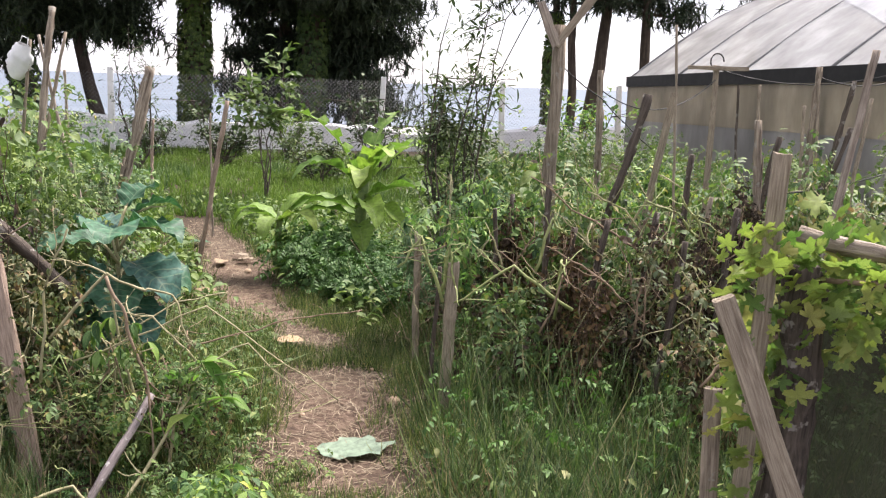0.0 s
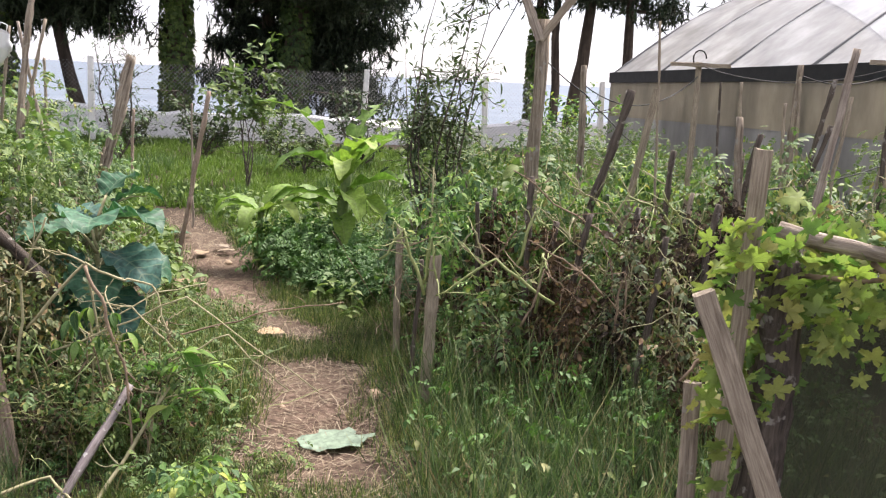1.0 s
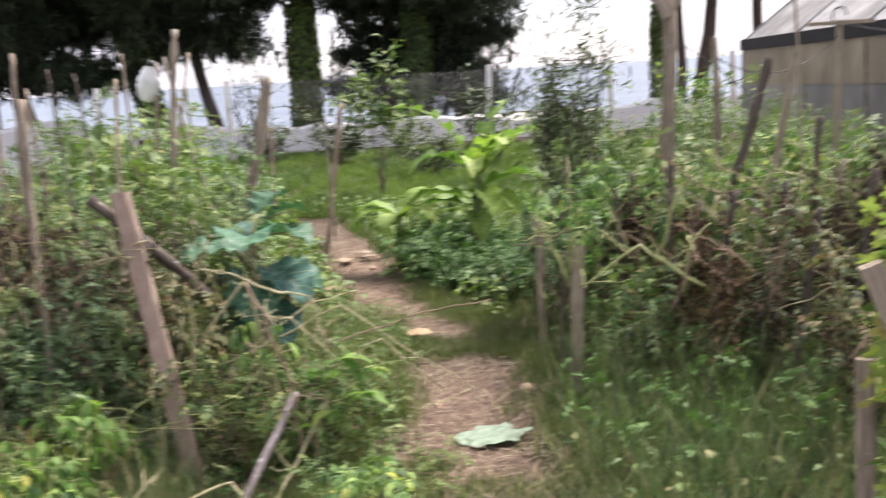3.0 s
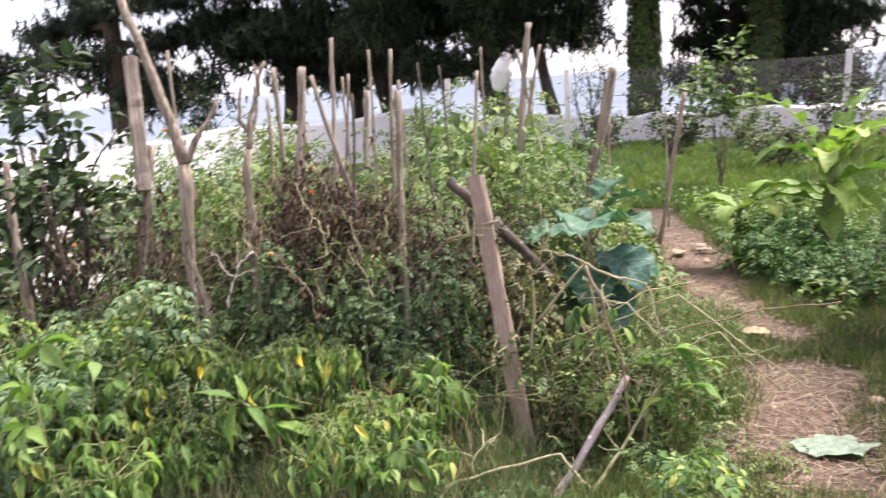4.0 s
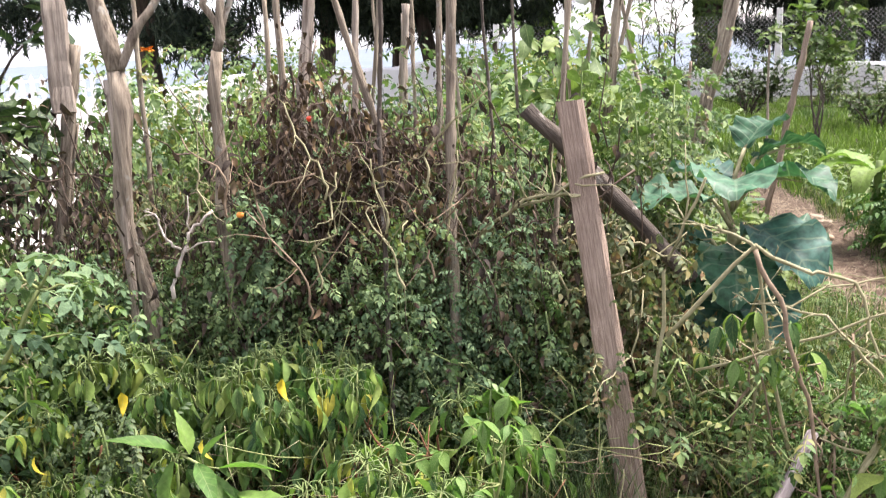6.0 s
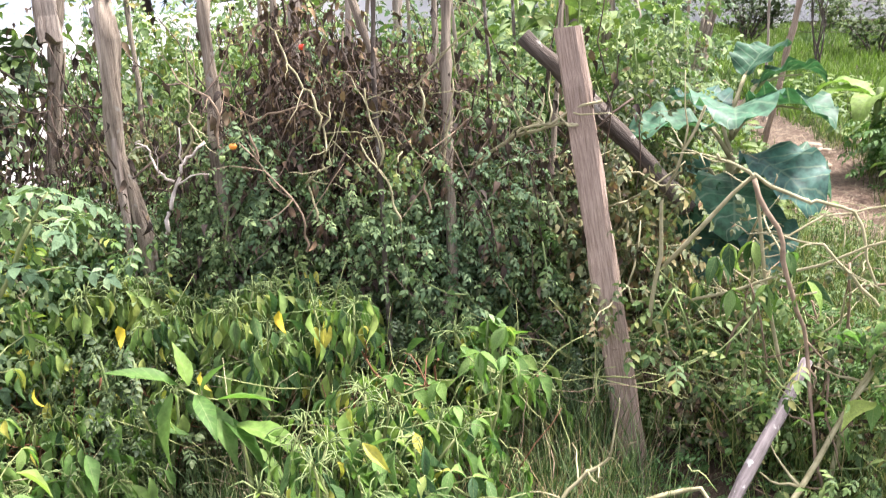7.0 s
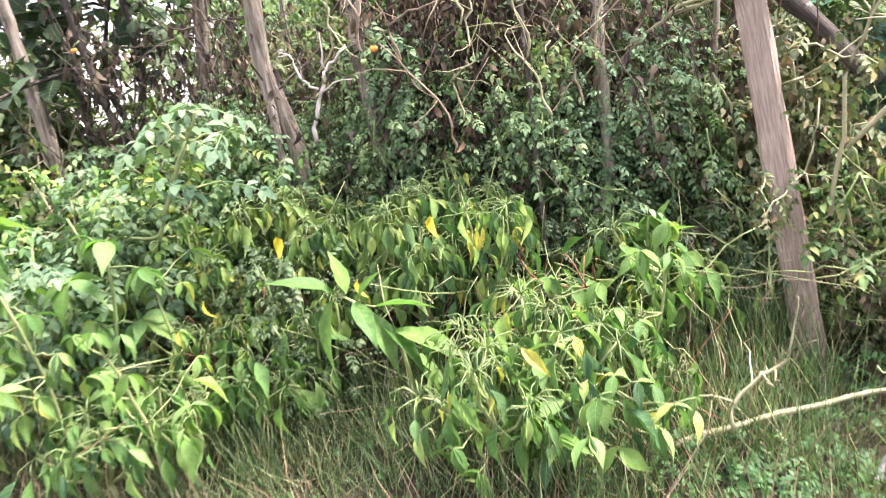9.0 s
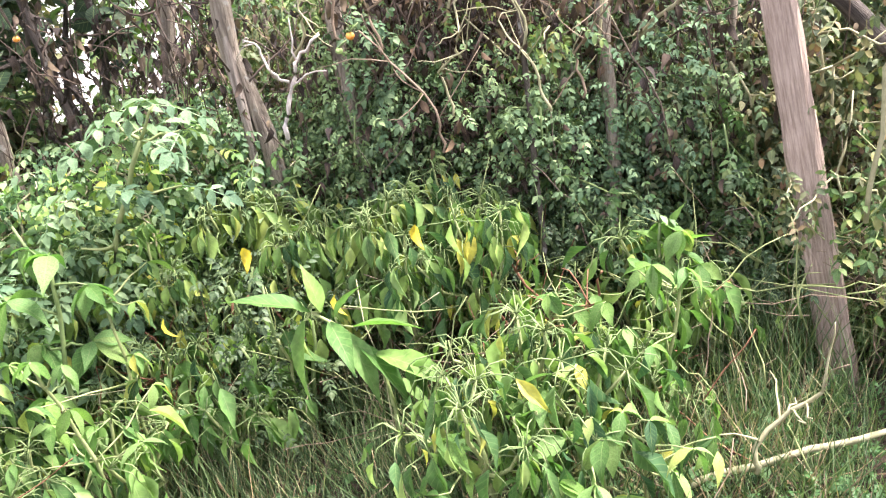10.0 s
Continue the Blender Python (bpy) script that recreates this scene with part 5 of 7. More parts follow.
pine((3.4, 22.2, 0), (0.45, 0, 3.7), 0.2, (3.2, 7, 1.6), 212, L_PINE, 0, 900, 7)
pine((4.75, 21.8, 0), (-0.05, 0, 3.6), 0.16, (3.0, 7, 1.6), 213, L_PINE, 0, 900, 7)
pine((8.6, 26.0, 0), (0.1, 0, 4.0), 0.2, (4.2, 8, 2.0), 214, L_PINE, 0, 900, 7)

pine((-13.2, 19.4, 0), (0.1, 0, 3.2), 0.2, (1.7, 8, 3.0), 215, L_PINE)
for n, (x, y, hi) in enumerate([(-6.6, 14.6, 0.9), (-5.2, 15.4, 0.8), (-2.8, 15.6, 0.85), (-0.2, 16.2, 0.9), (-7.6, 13.2, 1.0), (-1.8, 12.6, 0.7)]):
    shrub("garden_bush", (x, y, 0), hi, 0.7, G_SHRUB if n % 2 else G_BROAD, 700, 0.09, OVATE, "low grey-green bush before the white wall", 7, 0.015, low=0.05, seed=20 + n, group="bushes by the wall")
for n, (x, y) in enumerate([(-5.5, 2.75), (-5.3, 2.35), (-6.2, 2.9), (-5.9, 2.3)]):
    shrub("hedge_bush", (x, y, 0), 1.5, 0.5, G_SHRUB, 800, 0.08, OVATE, "dark hedge bush at the bed's end", 7, 0.015, low=0.05, seed=30 + n, group="hedge bushes")

# ---- fence with concrete posts before the wall ----


def fence():
    a, b = Vector((-9.5, 15.6, 0)), Vector((2.4, 18.0, 0))
    d = (b - a).normalized()
    length = (b - a).length
    ob = thing("wire_fence", a, "chain-link fence on white concrete posts", "fence")
    ob.matrix_basis = pose(*a, 0, 0, math.degrees(math.atan2(d.y, d.x)))
    rng = np.random.default_rng(9)
    h = Heap()
    h.board(1.62, 0.1, 0.1, rng, 6, 0.004)
    me = h.mesh("post", CONCRETE, False)
    for i in range(6):
        p = part("post", me, ob)
        p.matrix_basis = pose(0.9 + i * 2.48, 0, -0.05, rng.normal(0, 1.2), rng.normal(0, 1.2), 0)
    h = Heap()
    step = 0.075
    for i in range(int((length + 1.4) / step)):
        for s in (0, 1):
            x0 = i * step - 1.4
            p0, p1 = (x0, 0.1), (x0 + 1.4, 1.5)
            if x0 < 0:
                p0 = (0, 0.1 - x0)
            if p1[0] > length:
                p1 = (length, 0.1 + length - x0)
            if s:
                p0, p1 = (p0[0], 1.6 - p0[1]), (p1[0], 1.6 - p1[1])
            h.tube([(p0[0], 0.07, p0[1]), (p1[0], 0.07, p1[1])], 0.0018, 3)
    part("mesh", h.mesh("mesh", WIRE), ob, "galvanised diamond wire mesh", "stuff")


fence()

# ---- greenhouse ----


def greenhouse():
    """A tunnel of milky film on hoops; its long side faces the garden."""
    A, B = Vector((3.2, 15.9, 0)), Vector((5.1, 4.9, 0))
    d = B - A
    length, turn = d.length, math.degrees(math.atan2(d.y, d.x))
    ob = thing("greenhouse", A, "arched film greenhouse with a black strip along the eaves", "greenhouse")
    ob.matrix_basis = pose(*A, 0, -1.0, turn)
    W, EAVE, RISE = 6.6, 1.68, 1.65
    # local x along the long side, local +y across, away from the garden
    def arch(t):
        return W * t, EAVE + RISE * math.sin(math.pi * t)
    rng = np.random.default_rng(14)
    n, m = 34, 23
    v, f = [], []
    for i in range(n):
        for j in range(m):
            y, z = arch(j / (m - 1))
            sag = -0.03 * abs(math.sin(math.pi * i * length / (n - 1) / 2.0)) + rng.normal(0, 0.006)
            v.append((length * i / (n - 1), y, z + sag))
    for i in range(n - 1):
        for j in range(m - 1):
            q = i * m + j
            f += [(q, q + m, q + m + 1), (q, q + m + 1, q + 1)]
    part("roof_film", mesh_from("roof_film", v, f, None, FILM), ob, "milky translucent roof film")
    for k in range(int(length / 2.0) + 1):
        h = Heap()
        h.tube([(k * 2.0, *arch(j / 16)) for j in range(17)], 0.022, 6)
        part("hoop", h.mesh("hoop", WIRE), ob)
    for y, name in ((0.0, "side_film"), (W, "side_film")):
        h = Heap()
        box(h, 0, y - 0.004, 0.95, length, y + 0.004, EAVE - 0.12)
        part(name, h.mesh(name, PANEL, False), ob, "yellowed side film")
        h = Heap()
        box(h, 0, y - 0.006, 0, length, y + 0.006, 0.97)
        part("skirt", h.mesh("skirt", SKIRT, False), ob, "grey film skirt")
        h = Heap()
        box(h, -0.02, y - 0.03, EAVE - 0.13, length, y + 0.03, EAVE + 0.05)
        part("eave_strip", h.mesh("eave_strip", BAND, False), ob, "black strip")
    for k in range(8):
        h = Heap()
        h.tube([(k * 1.5, 0.03, 0), (k * 1.5, 0.03, EAVE)], 0.025, 6)
        part("side_post", h.mesh("side_post", WIRE), ob)
    for x in (0.0, length):
        v = [(x, W / 2, 0)] + [(x, 0, 0)] + [(x, *arch(j / 16)) for j in range(17)] + [(x, W, 0)]
        part("end_film", mesh_from("end_film", v, [(0, i, i + 1) for i in range(1, 19)], None, PANEL, False), ob)
    h = Heap()
    h.tube([(0, W / 2, EAVE + RISE), (length, W / 2, EAVE + RISE)], 0.02, 6)
    part("ridge_pipe", h.mesh("ridge_pipe", WIRE), ob)


greenhouse()

# ---- vine fence beside the path ----
board("leaning_board", (0.8, 2.17, -0.05), (0.82, 2.15, 1.36), 0.043, 0.025, W_GREY, "long grey board leaning in the vine fence", face=(-0.2, -1, 0))
board("leaning_board", (1.08, 1.84, -0.05), (0.66, 2.0, 1.03), 0.054, 0.03, W_GREY, "grey split board propped against the vine fence", face=(-0.3, -1, 0.1))
board("short_board", (0.75, 2.18, -0.05), (0.72, 2.19, 0.74), 0.045, 0.02, W_STAKE, "short grey board at the fence foot", face=(-0.3, -1, 0))
stick("fence_post", (0.93, 2.2, -0.05), (0.93, 2.2, 1.08), 0.062, 0.056, W_DARK, "thick brown fence post wrapped in netting", "post", sway=0.004, group="")
stick("rail", (0.88, 2.15, 1.165), (1.75, 1.82, 1.04), 0.023, 0.02, W_PALE, "rough log rail through the vine", "rail", group="")


def netting():
    rng = np.random.default_rng(17)
    ob = thing("shade_net", (0.96, 2.33, 0), "dark green shade netting hung on the fence", "netting")

    def at(t, z):
        return (0.95 * t + 0.01 * math.sin(9 * z), -0.5 * t + 0.02 * math.sin(14 * t + 3 * z), z - 0.02)

    for k in range(3):
        n, m, v, f = 10, 14, [], []
        for i in range(n):
            for j in range(m):
                x, y, z = at((k + i / (n - 1) * 1.04) / 3, 1.05 * j / (m - 1))
                v.append((x, y + rng.normal(0, 0.004) + 0.004 * k, z))
        for i in range(n - 1):
            for j in range(m - 1):
                q = i * m + j
                f += [(q, q + m, q + m + 1), (q, q + m + 1, q + 1)]
        part("net_panel", mesh_from("net_panel", v, f, None, SHADE_NET), ob)
    h = Heap()
    h.tube([at(i / 20, 1.06) for i in range(21)], 0.004, 5)
    part("cord", h.mesh("cord", BAND), ob, "black cord")


netting()


def grape_vine():
    rng = np.random.default_rng(18)
    ob = thing("grape_vine", (0.9, 2.15, 0), "grape vine with lobed yellow-green leaves over the fence", "plant")
    h = Heap()
    for a, b in (((0, 0.08, -0.03), (0.0, 0.03, 1.05)), ((0, 0.03, 1.05), (0.75, -0.32, 1.0)), ((0.0, 0.03, 1.0), (-0.22, 0.02, 0.75)), ((0.2, -0.05, 1.1), (0.55, -0.3, 0.75))):
        h.tube(crooked(a, b, 9, 0.02, rng), (0.008, 0.004), 6)
    part("stem", h.mesh("stem", STEM_DRY), ob)
    shapes = []
    for k in range(3):
        v, f, u = GRAPE
        v = v.copy()
        v[:, 2] += rng.normal(0, 0.03, len(v))
        shapes.append(mesh_from("leaf", v, f, u, G_VINE))
    count = 0
    while count < 298:
        t = rng.uniform(-0.22, 0.85)
        z = 1.1 + rng.normal(0, 0.07) if rng.uniform() < 0.4 else rng.uniform(0.86, 1.1)
        if t < 0.0:
            z = 1.18 - 0.8 * rng.uniform() ** 1.5
        y = -0.05 - 0.42 * max(t, 0) + rng.normal(0, 0.045)
        if t > 0.08 and abs(z - 1.16 + 0.14 * t) < 0.06:
            y += 0.11
        size = rng.uniform(0.026, 0.058)
        ob2 = part("leaf", shapes[count % 3], ob)
        ob2.matrix_basis = pose(t, y, min(z, 1.25), rng.uniform(25, 85), rng.normal(0, 28), rng.uniform(140, 220)) @ Matrix.Scale(size, 4)
        count += 1
    n = 460
    t = rng.uniform(-0.14, 0.9, n)
    z = np.where(t < 0, rng.uniform(0.6, 1.18, n), 1.03 + rng.normal(0, 0.1, n))
    p = np.column_stack([t, 0.07 - 0.42 * np.maximum(t, 0) + rng.normal(0, 0.04, n), z])
    h = Heap()
    h.leaves(GRAPE, p, rng.normal(0, 0.6, (n, 3)) + (0, -0.4, -0.7), rng.uniform(0.03, 0.06, n), None, np.tile((0, -1.0, 0.5), (n, 1)), rng)
    part("foliage", h.mesh("foliage", G_VINE), ob, "", "stuff")


grape_vine()
# ---- ground cover ----


def tufts(name, spots, blades, high, material, label, category, seed, lean=0.5, width=0.012, shape=BLADE):
    rng = np.random.default_rng(seed)
    n = len(spots) * blades
    base = np.repeat(np.asarray(spots, float), blades, axis=0) + rng.normal(0, 0.035, (n, 2))
    p = np.column_stack([base, rolling(base[:, 0], base[:, 1]) - 0.01])
    way = rng.normal(0, lean, (n, 3))
    way[:, 2] = 1
    size = high * rng.uniform(0.4, 1.25, n)
    h = Heap()
    side = unit(np.column_stack([way[:, 0], way[:, 1], np.full(n, 0.15)]) + rng.normal(0, 0.3, (n, 3)))
    h.leaves(shape, p, way, size, width / size, side * (1, 1, 0.2))
    tagged(new(name, h.mesh(name, material)), label, category, kind="stuff")


def spots_in(seed, count, x0, x1, y0, y1, keep):
    rng = np.random.default_rng(seed)
    q = np.column_stack([rng.uniform(x0, x1, count * 4), rng.uniform(y0, y1, count * 4)])
    return q[keep(q[:, 0], q[:, 1])][:count]


tufts("tall_grass", spots_in(301, 800, -0.1, 1.9, 2.4, 5.0, lambda x, y: (path_distance(x, y) > 0.4) & (x > 0.05 * y - 0.1)), 17, 0.25, G_DULL, "tall rank grass along the tomato row", "grass", 302, 1.7, 0.0042)
tufts("dry_row_grass", spots_in(313, 200, -0.1, 2.0, 2.4, 5.0, lambda x, y: path_distance(x, y) > 0.4), 6, 0.3, STRAW, "dry stalks in the tall grass", "grass", 314, 1.2, 0.003)
tufts("path_grass", spots_in(303, 1500, -2.4, 0.6, 2.2, 9.0, lambda x, y: (path_distance(x, y) > np.where(y < 4.4, 0.34 + 0.09 * np.sin(5.3 * y + 2 * x), 0.2)) & ((x > -0.95) | (y > 3.05))), 16, 0.12, G_GRASS, "short grass at the path edges", "grass", 304, 0.8, 0.004)
def bed_spots(seed, count, u0, u1, v0, v1):
    rng = np.random.default_rng(seed)
    return np.array(bed(*np.column_stack([rng.uniform(u0, u1, count), rng.uniform(v0, v1, count)])))


tufts("bed_grass", bed_spots(305, 620, -0.55, 1.8, -0.3, 0.75), 17, 0.24, G_DULL, "grey-green grass among the peppers", "grass", 306, 1.0, 0.003)
tufts("front_grass", bed_spots(331, 260, -0.5, 1.8, 0.5, 1.1), 16, 0.16, G_DULL, "grey-green grass at the near edge of the bed", "grass", 332, 1.3, 0.003)
tufts("dry_grass", bed_spots(311, 240, -0.5, 1.7, -0.1, 1.0), 7, 0.24, STRAW, "dry pale stalks among the peppers", "grass", 312, 1.6, 0.0026)
tufts("arching_grass", bed_spots(315, 90, -0.4, 1.6, 0.2, 1.0), 7, 0.3, STRAW, "pale dry grass arching over bare soil", "grass", 316, 1.7, 0.0026)
tufts("blue_grass", bed_spots(317, 90, -0.5, -0.12, 0.0, 0.3), 16, 0.3, G_DULL, "fine green grass beside the plank post", "grass", 318, 0.8, 0.003)
tufts("meadow", spots_in(307, 5200, -7.0, 1.5, 7.0, 17.5, lambda x, y: (path_distance(x, y) > 0.25) & (y > 6.5 - 0.1 * x)), 14, 0.15, G_LAWN, "bright green meadow grass beyond the beds", "grass", 308, 0.5, 0.012, BLADE_STIFF)
tufts("meadow_clumps", spots_in(341, 420, -7.0, 1.5, 7.0, 16.5, lambda x, y: (path_distance(x, y) > 0.35) & (np.sin(1.9 * x + 0.8 * y) + np.sin(1.3 * y - 0.9 * x) > 0.2)), 22, 0.24, G_BROAD, "darker weedy clumps in the meadow", "grass", 342, 1.0, 0.014)
tufts("path_lawn", spots_in(309, 2600, -1.1, 0.3, 2.0, 5.9, lambda x, y: ((y < 3.0) | (y > 4.3) | (path_distance(x, y) > 0.27 + 0.1 * np.sin(4.7 * y - 3 * x))) & (np.sin(5 * x + 3 * y) + np.sin(7 * y - 2 * x) + 2.6 * (path_distance(x, y) - 0.42) + 1.7 * np.exp(-(((y - 4.75) / 0.65) ** 2)) > 0.0)), 14, 0.075, G_GRASS, "trodden short grass on the path", "grass", 310, 0.9, 0.0035)
tufts("path_fringe", spots_in(319, 420, -1.2, 0.35, 2.3, 5.9, lambda x, y: (path_distance(x, y) > np.where(y < 4.4, 0.24 + 0.1 * np.sin(6.1 * y + 1), 0.15)) & (np.sin(9 * x + 4 * y) + np.sin(6 * y - 5 * x) > 0.5)), 22, 0.15, G_GRASS, "green tufts at the edges of the path", "grass", 320, 1.0, 0.003)


def straw():
    rng = np.random.default_rng(320)
    q = spots_in(321, 12500, -2.6, 0.5, 2.2, 9.0, lambda x, y: path_distance(x, y) < 0.62)
    n = len(q)
    a = rng.uniform(0, 6.283, n)
    p = np.column_stack([q, rolling(q[:, 0], q[:, 1]) + rng.uniform(0.002, 0.018, n)])
    size = rng.uniform(0.04, 0.22, n)
    h = Heap()
    h.leaves(STRAW_BIT, p, np.column_stack([np.cos(a), np.sin(a), rng.normal(0.05, 0.1, n)]), size, rng.uniform(0.0014, 0.0036, n) / size)
    tagged(new("straw", h.mesh("straw", STRAW_PALE)), "dry straw and stalks trodden into the path", "straw", kind="stuff")


straw()

# ---- single plants and stems of the pepper bed ----


def leafy_stem(name, line, twigs, material, stem_mat, label, size, seed, shape=None, radius=0.006, per=4, droop=0.5, category="plant"):
    """A stem along a line with side twigs; every leaf at the twigs' ends is a leaf of its own."""
    rng = np.random.default_rng(seed)
    base = np.array(line[0])
    ob = thing(name, tuple(base), label, category)
    pts = np.array(line) - base
    h = Heap()
    fine = np.concatenate([crooked(a, b, 5, 0.004, rng)[(1 if i else 0):] for i, (a, b) in enumerate(zip(pts[:-1], pts[1:]))])
    h.tube(fine, (radius, radius * 0.6), 7)
    ends = [fine[-1]]
    for t in twigs:
        end = np.array(t) - base
        k = np.argmin(np.linalg.norm(fine - end, axis=1) + 0.6 * np.maximum(fine[:, 2] - end[2] + 0.04, 0))
        h.tube(crooked(fine[k], end, 5, 0.005, rng), (radius * 0.5, radius * 0.25), 5)
        ends.append(end)
    part("stem", h.mesh("stem", stem_mat), ob)
    v, f, u = OVATE_FINE if shape is None else shape
    made = []
    for k in range(3):
        w = v.copy()
        w[:, 2] += 0.03 * np.sin(9 * w[:, 1] + k) * np.abs(w[:, 0]) * 4
        made.append(mesh_from("leaf", w, f, u, material))
    for end in ends:
        for i in range(per):
            a = rng.uniform(0, 6.283)
            way = Vector((math.cos(a), math.sin(a), rng.uniform(-droop * 1.6, 0.5 - droop * 0.5)))
            leaf = part("leaf", made[rng.integers(0, 3)], ob)
            q = way.normalized().to_track_quat("Y", "Z").to_matrix().to_4x4()
            leaf.matrix_basis = Matrix.Translation(Vector(end)) @ q @ pose(0, 0, 0, 0, rng.normal(0, 25), 0) @ Matrix.Scale(size * rng.uniform(0.6, 1.2), 4)
    return ob


OVATE_FINE = strip_leaf((0.015, 0.12, 0.2, 0.215, 0.17, 0.1, 0.04, 0.0), 0.9, 0.4, 8, 0.008, 3)
LONG_LEAF = strip_leaf((0.015, 0.1, 0.16, 0.165, 0.13, 0.08, 0.03, 0.0), 1.0, 0.45, 8, 0.008, 4)

def set_leaves(name, line, pairs, material, label, ratio, seed):
    """A shoot whose leaves run from one set point to another."""
    rng = np.random.default_rng(seed)
    ob = thing(name, line[0], label, "plant", "pepper plants")
    base = Vector(line[0])
    h = Heap()
    h.tube([tuple(Vector(p) - base) for p in line], (0.006, 0.003), 7)
    stem = part("stem", h.mesh("stem", STEM_LIGHT), ob)
    for a, b in pairs:
        a, b = Vector(a), Vector(b)
        foot = min((Vector(p) for p in line), key=lambda p: (p - a).length)
        h = Heap()
        h.tube([tuple(foot - base), tuple(a - base)], (0.003, 0.0018), 5)
        part("leaf_stalk", h.mesh("leaf_stalk", STEM_LIGHT), ob)
        w = ratio * rng.uniform(0.85, 1.15)
        v, f, u = strip_leaf((0.02, 0.62 * w, 0.97 * w, w, 0.82 * w, 0.5 * w, 0.2 * w, 0.0), 0.45, 0.45, 10, 0.01, seed + len(ob.children))
        ln = (b - a).length * 1.05
        leaf_object(ob, (v * ln, f, u), material, a - base, (b - a).normalized() + Vector((0, 0, 0.12)), rng.normal(0, 20))
    return ob


set_leaves("pepper_plant", [(-2.13, 2.23, -0.03), (-2.14, 2.26, 0.18), (-2.17, 2.27, 0.30), (-2.24, 2.24, 0.37), (-2.29, 2.22, 0.40)],
           [((-2.29, 2.22, 0.40), (-2.40, 2.10, 0.48)), ((-2.29, 2.20, 0.39), (-2.31, 2.14, 0.21)), ((-2.27, 2.23, 0.40), (-2.31, 2.25, 0.50)), ((-2.24, 2.24, 0.39), (-2.20, 2.29, 0.46)), ((-2.20, 2.25, 0.37), (-2.09, 2.34, 0.36)),
            ((-2.22, 2.24, 0.36), (-2.12, 2.22, 0.23)), ((-2.20, 2.25, 0.33), (-2.05, 2.25, 0.22)), ((-2.16, 2.26, 0.31), (-1.96, 2.29, 0.27)), ((-2.14, 2.26, 0.26), (-2.05, 2.32, 0.13)), ((-2.25, 2.23, 0.38), (-2.13, 2.17, 0.33))],
           G_BRIGHT, "young pepper shoot with long bright green leaves", 0.15, 411)
set_leaves("pepper_plant", [(-1.75, 2.76, -0.03), (-1.76, 2.79, 0.2), (-1.78, 2.82, 0.37)],
           [((-1.78, 2.81, 0.37), (-1.85, 2.79, 0.41)), ((-1.76, 2.81, 0.37), (-1.68, 2.83, 0.41)), ((-1.79, 2.81, 0.36), (-1.89, 2.8, 0.33)), ((-1.8, 2.81, 0.3), (-1.89, 2.78, 0.19)), ((-1.76, 2.79, 0.35), (-1.74, 2.74, 0.25)),
            ((-1.75, 2.81, 0.36), (-1.67, 2.81, 0.32)), ((-1.78, 2.79, 0.34), (-1.81, 2.74, 0.27)), ((-1.78, 2.82, 0.38), (-1.76, 2.85, 0.46))],
           G_BRIGHT, "upright pepper shoot with fresh light green leaves", 0.17, 412)
leafy_stem("pepper_plant", [(-1.78, 2.75, -0.03), (-1.79, 2.79, 0.25), (-1.79, 2.81, 0.42)], [(-1.73, 2.79, 0.42), (-1.85, 2.84, 0.38), (-1.7, 2.8, 0.34), (-1.88, 2.81, 0.3), (-1.8, 2.78, 0.34), (-1.7, 2.74, 0.26), (-1.83, 2.76, 0.22)],
           G_BRIGHT, STEM_GREEN, "upright pepper plant with fresh light green leaves", 0.08, 402, OVATE_FINE, 0.006, 5, 0.7)
leafy_stem("eggplant", [(-2.9, 1.95, -0.03), (-2.86, 2.0, 0.25), (-2.74, 2.08, 0.55), (-2.62, 2.15, 0.78)], [(-2.58, 2.18, 0.85), (-2.54, 2.2, 0.79), (-2.66, 2.12, 0.83), (-2.7, 2.06, 0.7), (-2.78, 2.02, 0.56), (-2.6, 2.2, 0.66), (-2.84, 2.06, 0.42)],
           G_FEATHER, STEM_LIGHT, "tall eggplant with a bare forking stem and pale leaves", 0.12, 403, TOMATO, 0.009, 4, 0.3)
leafy_stem("pepper_plant", [(-2.7, 1.81, -0.03), (-2.68, 1.85, 0.35), (-2.66, 1.9, 0.62)], [(-2.6, 1.93, 0.55), (-2.71, 1.81, 0.55), (-2.63, 1.91, 0.42), (-2.73, 1.85, 0.42), (-2.66, 1.79, 0.34), (-2.6, 1.84, 0.26), (-2.74, 1.9, 0.62)],
           G_BRIGHT, STEM_GREEN, "pepper plant with broad pale green leaves", 0.1, 404, OVATE_FINE, 0.007, 5, 0.6)
leafy_stem("pepper_plant", [(-2.77, 1.37, -0.03), (-2.68, 1.45, 0.5), (-2.6, 1.51, 0.86)], [(-2.57, 1.51, 0.92), (-2.48, 1.58, 0.8), (-2.63, 1.43, 0.76), (-2.57, 1.55, 0.66), (-2.68, 1.39, 0.6), (-2.51, 1.5, 0.55), (-2.72, 1.45, 0.8)],
           G_BRIGHT, STEM_GREEN, "tall pepper plant with broad bright leaves", 0.115, 405, OVATE_FINE, 0.008, 5, 0.5)
leafy_stem("weed", [(-0.98, 2.98, -0.03), (-0.96, 3.02, 0.24), (-0.9, 3.08, 0.42)], [(-0.78, 3.08, 0.42), (-0.86, 3.06, 0.47), (-0.98, 3.04, 0.43), (-0.8, 3.1, 0.32), (-0.9, 3.02, 0.28), (-1.0, 3.06, 0.2)],
           G_BRIGHT, STEM_PALE, "light green weed growing past the grey stick", 0.12, 406, OVATE_FINE, 0.007, 4, 0.4)
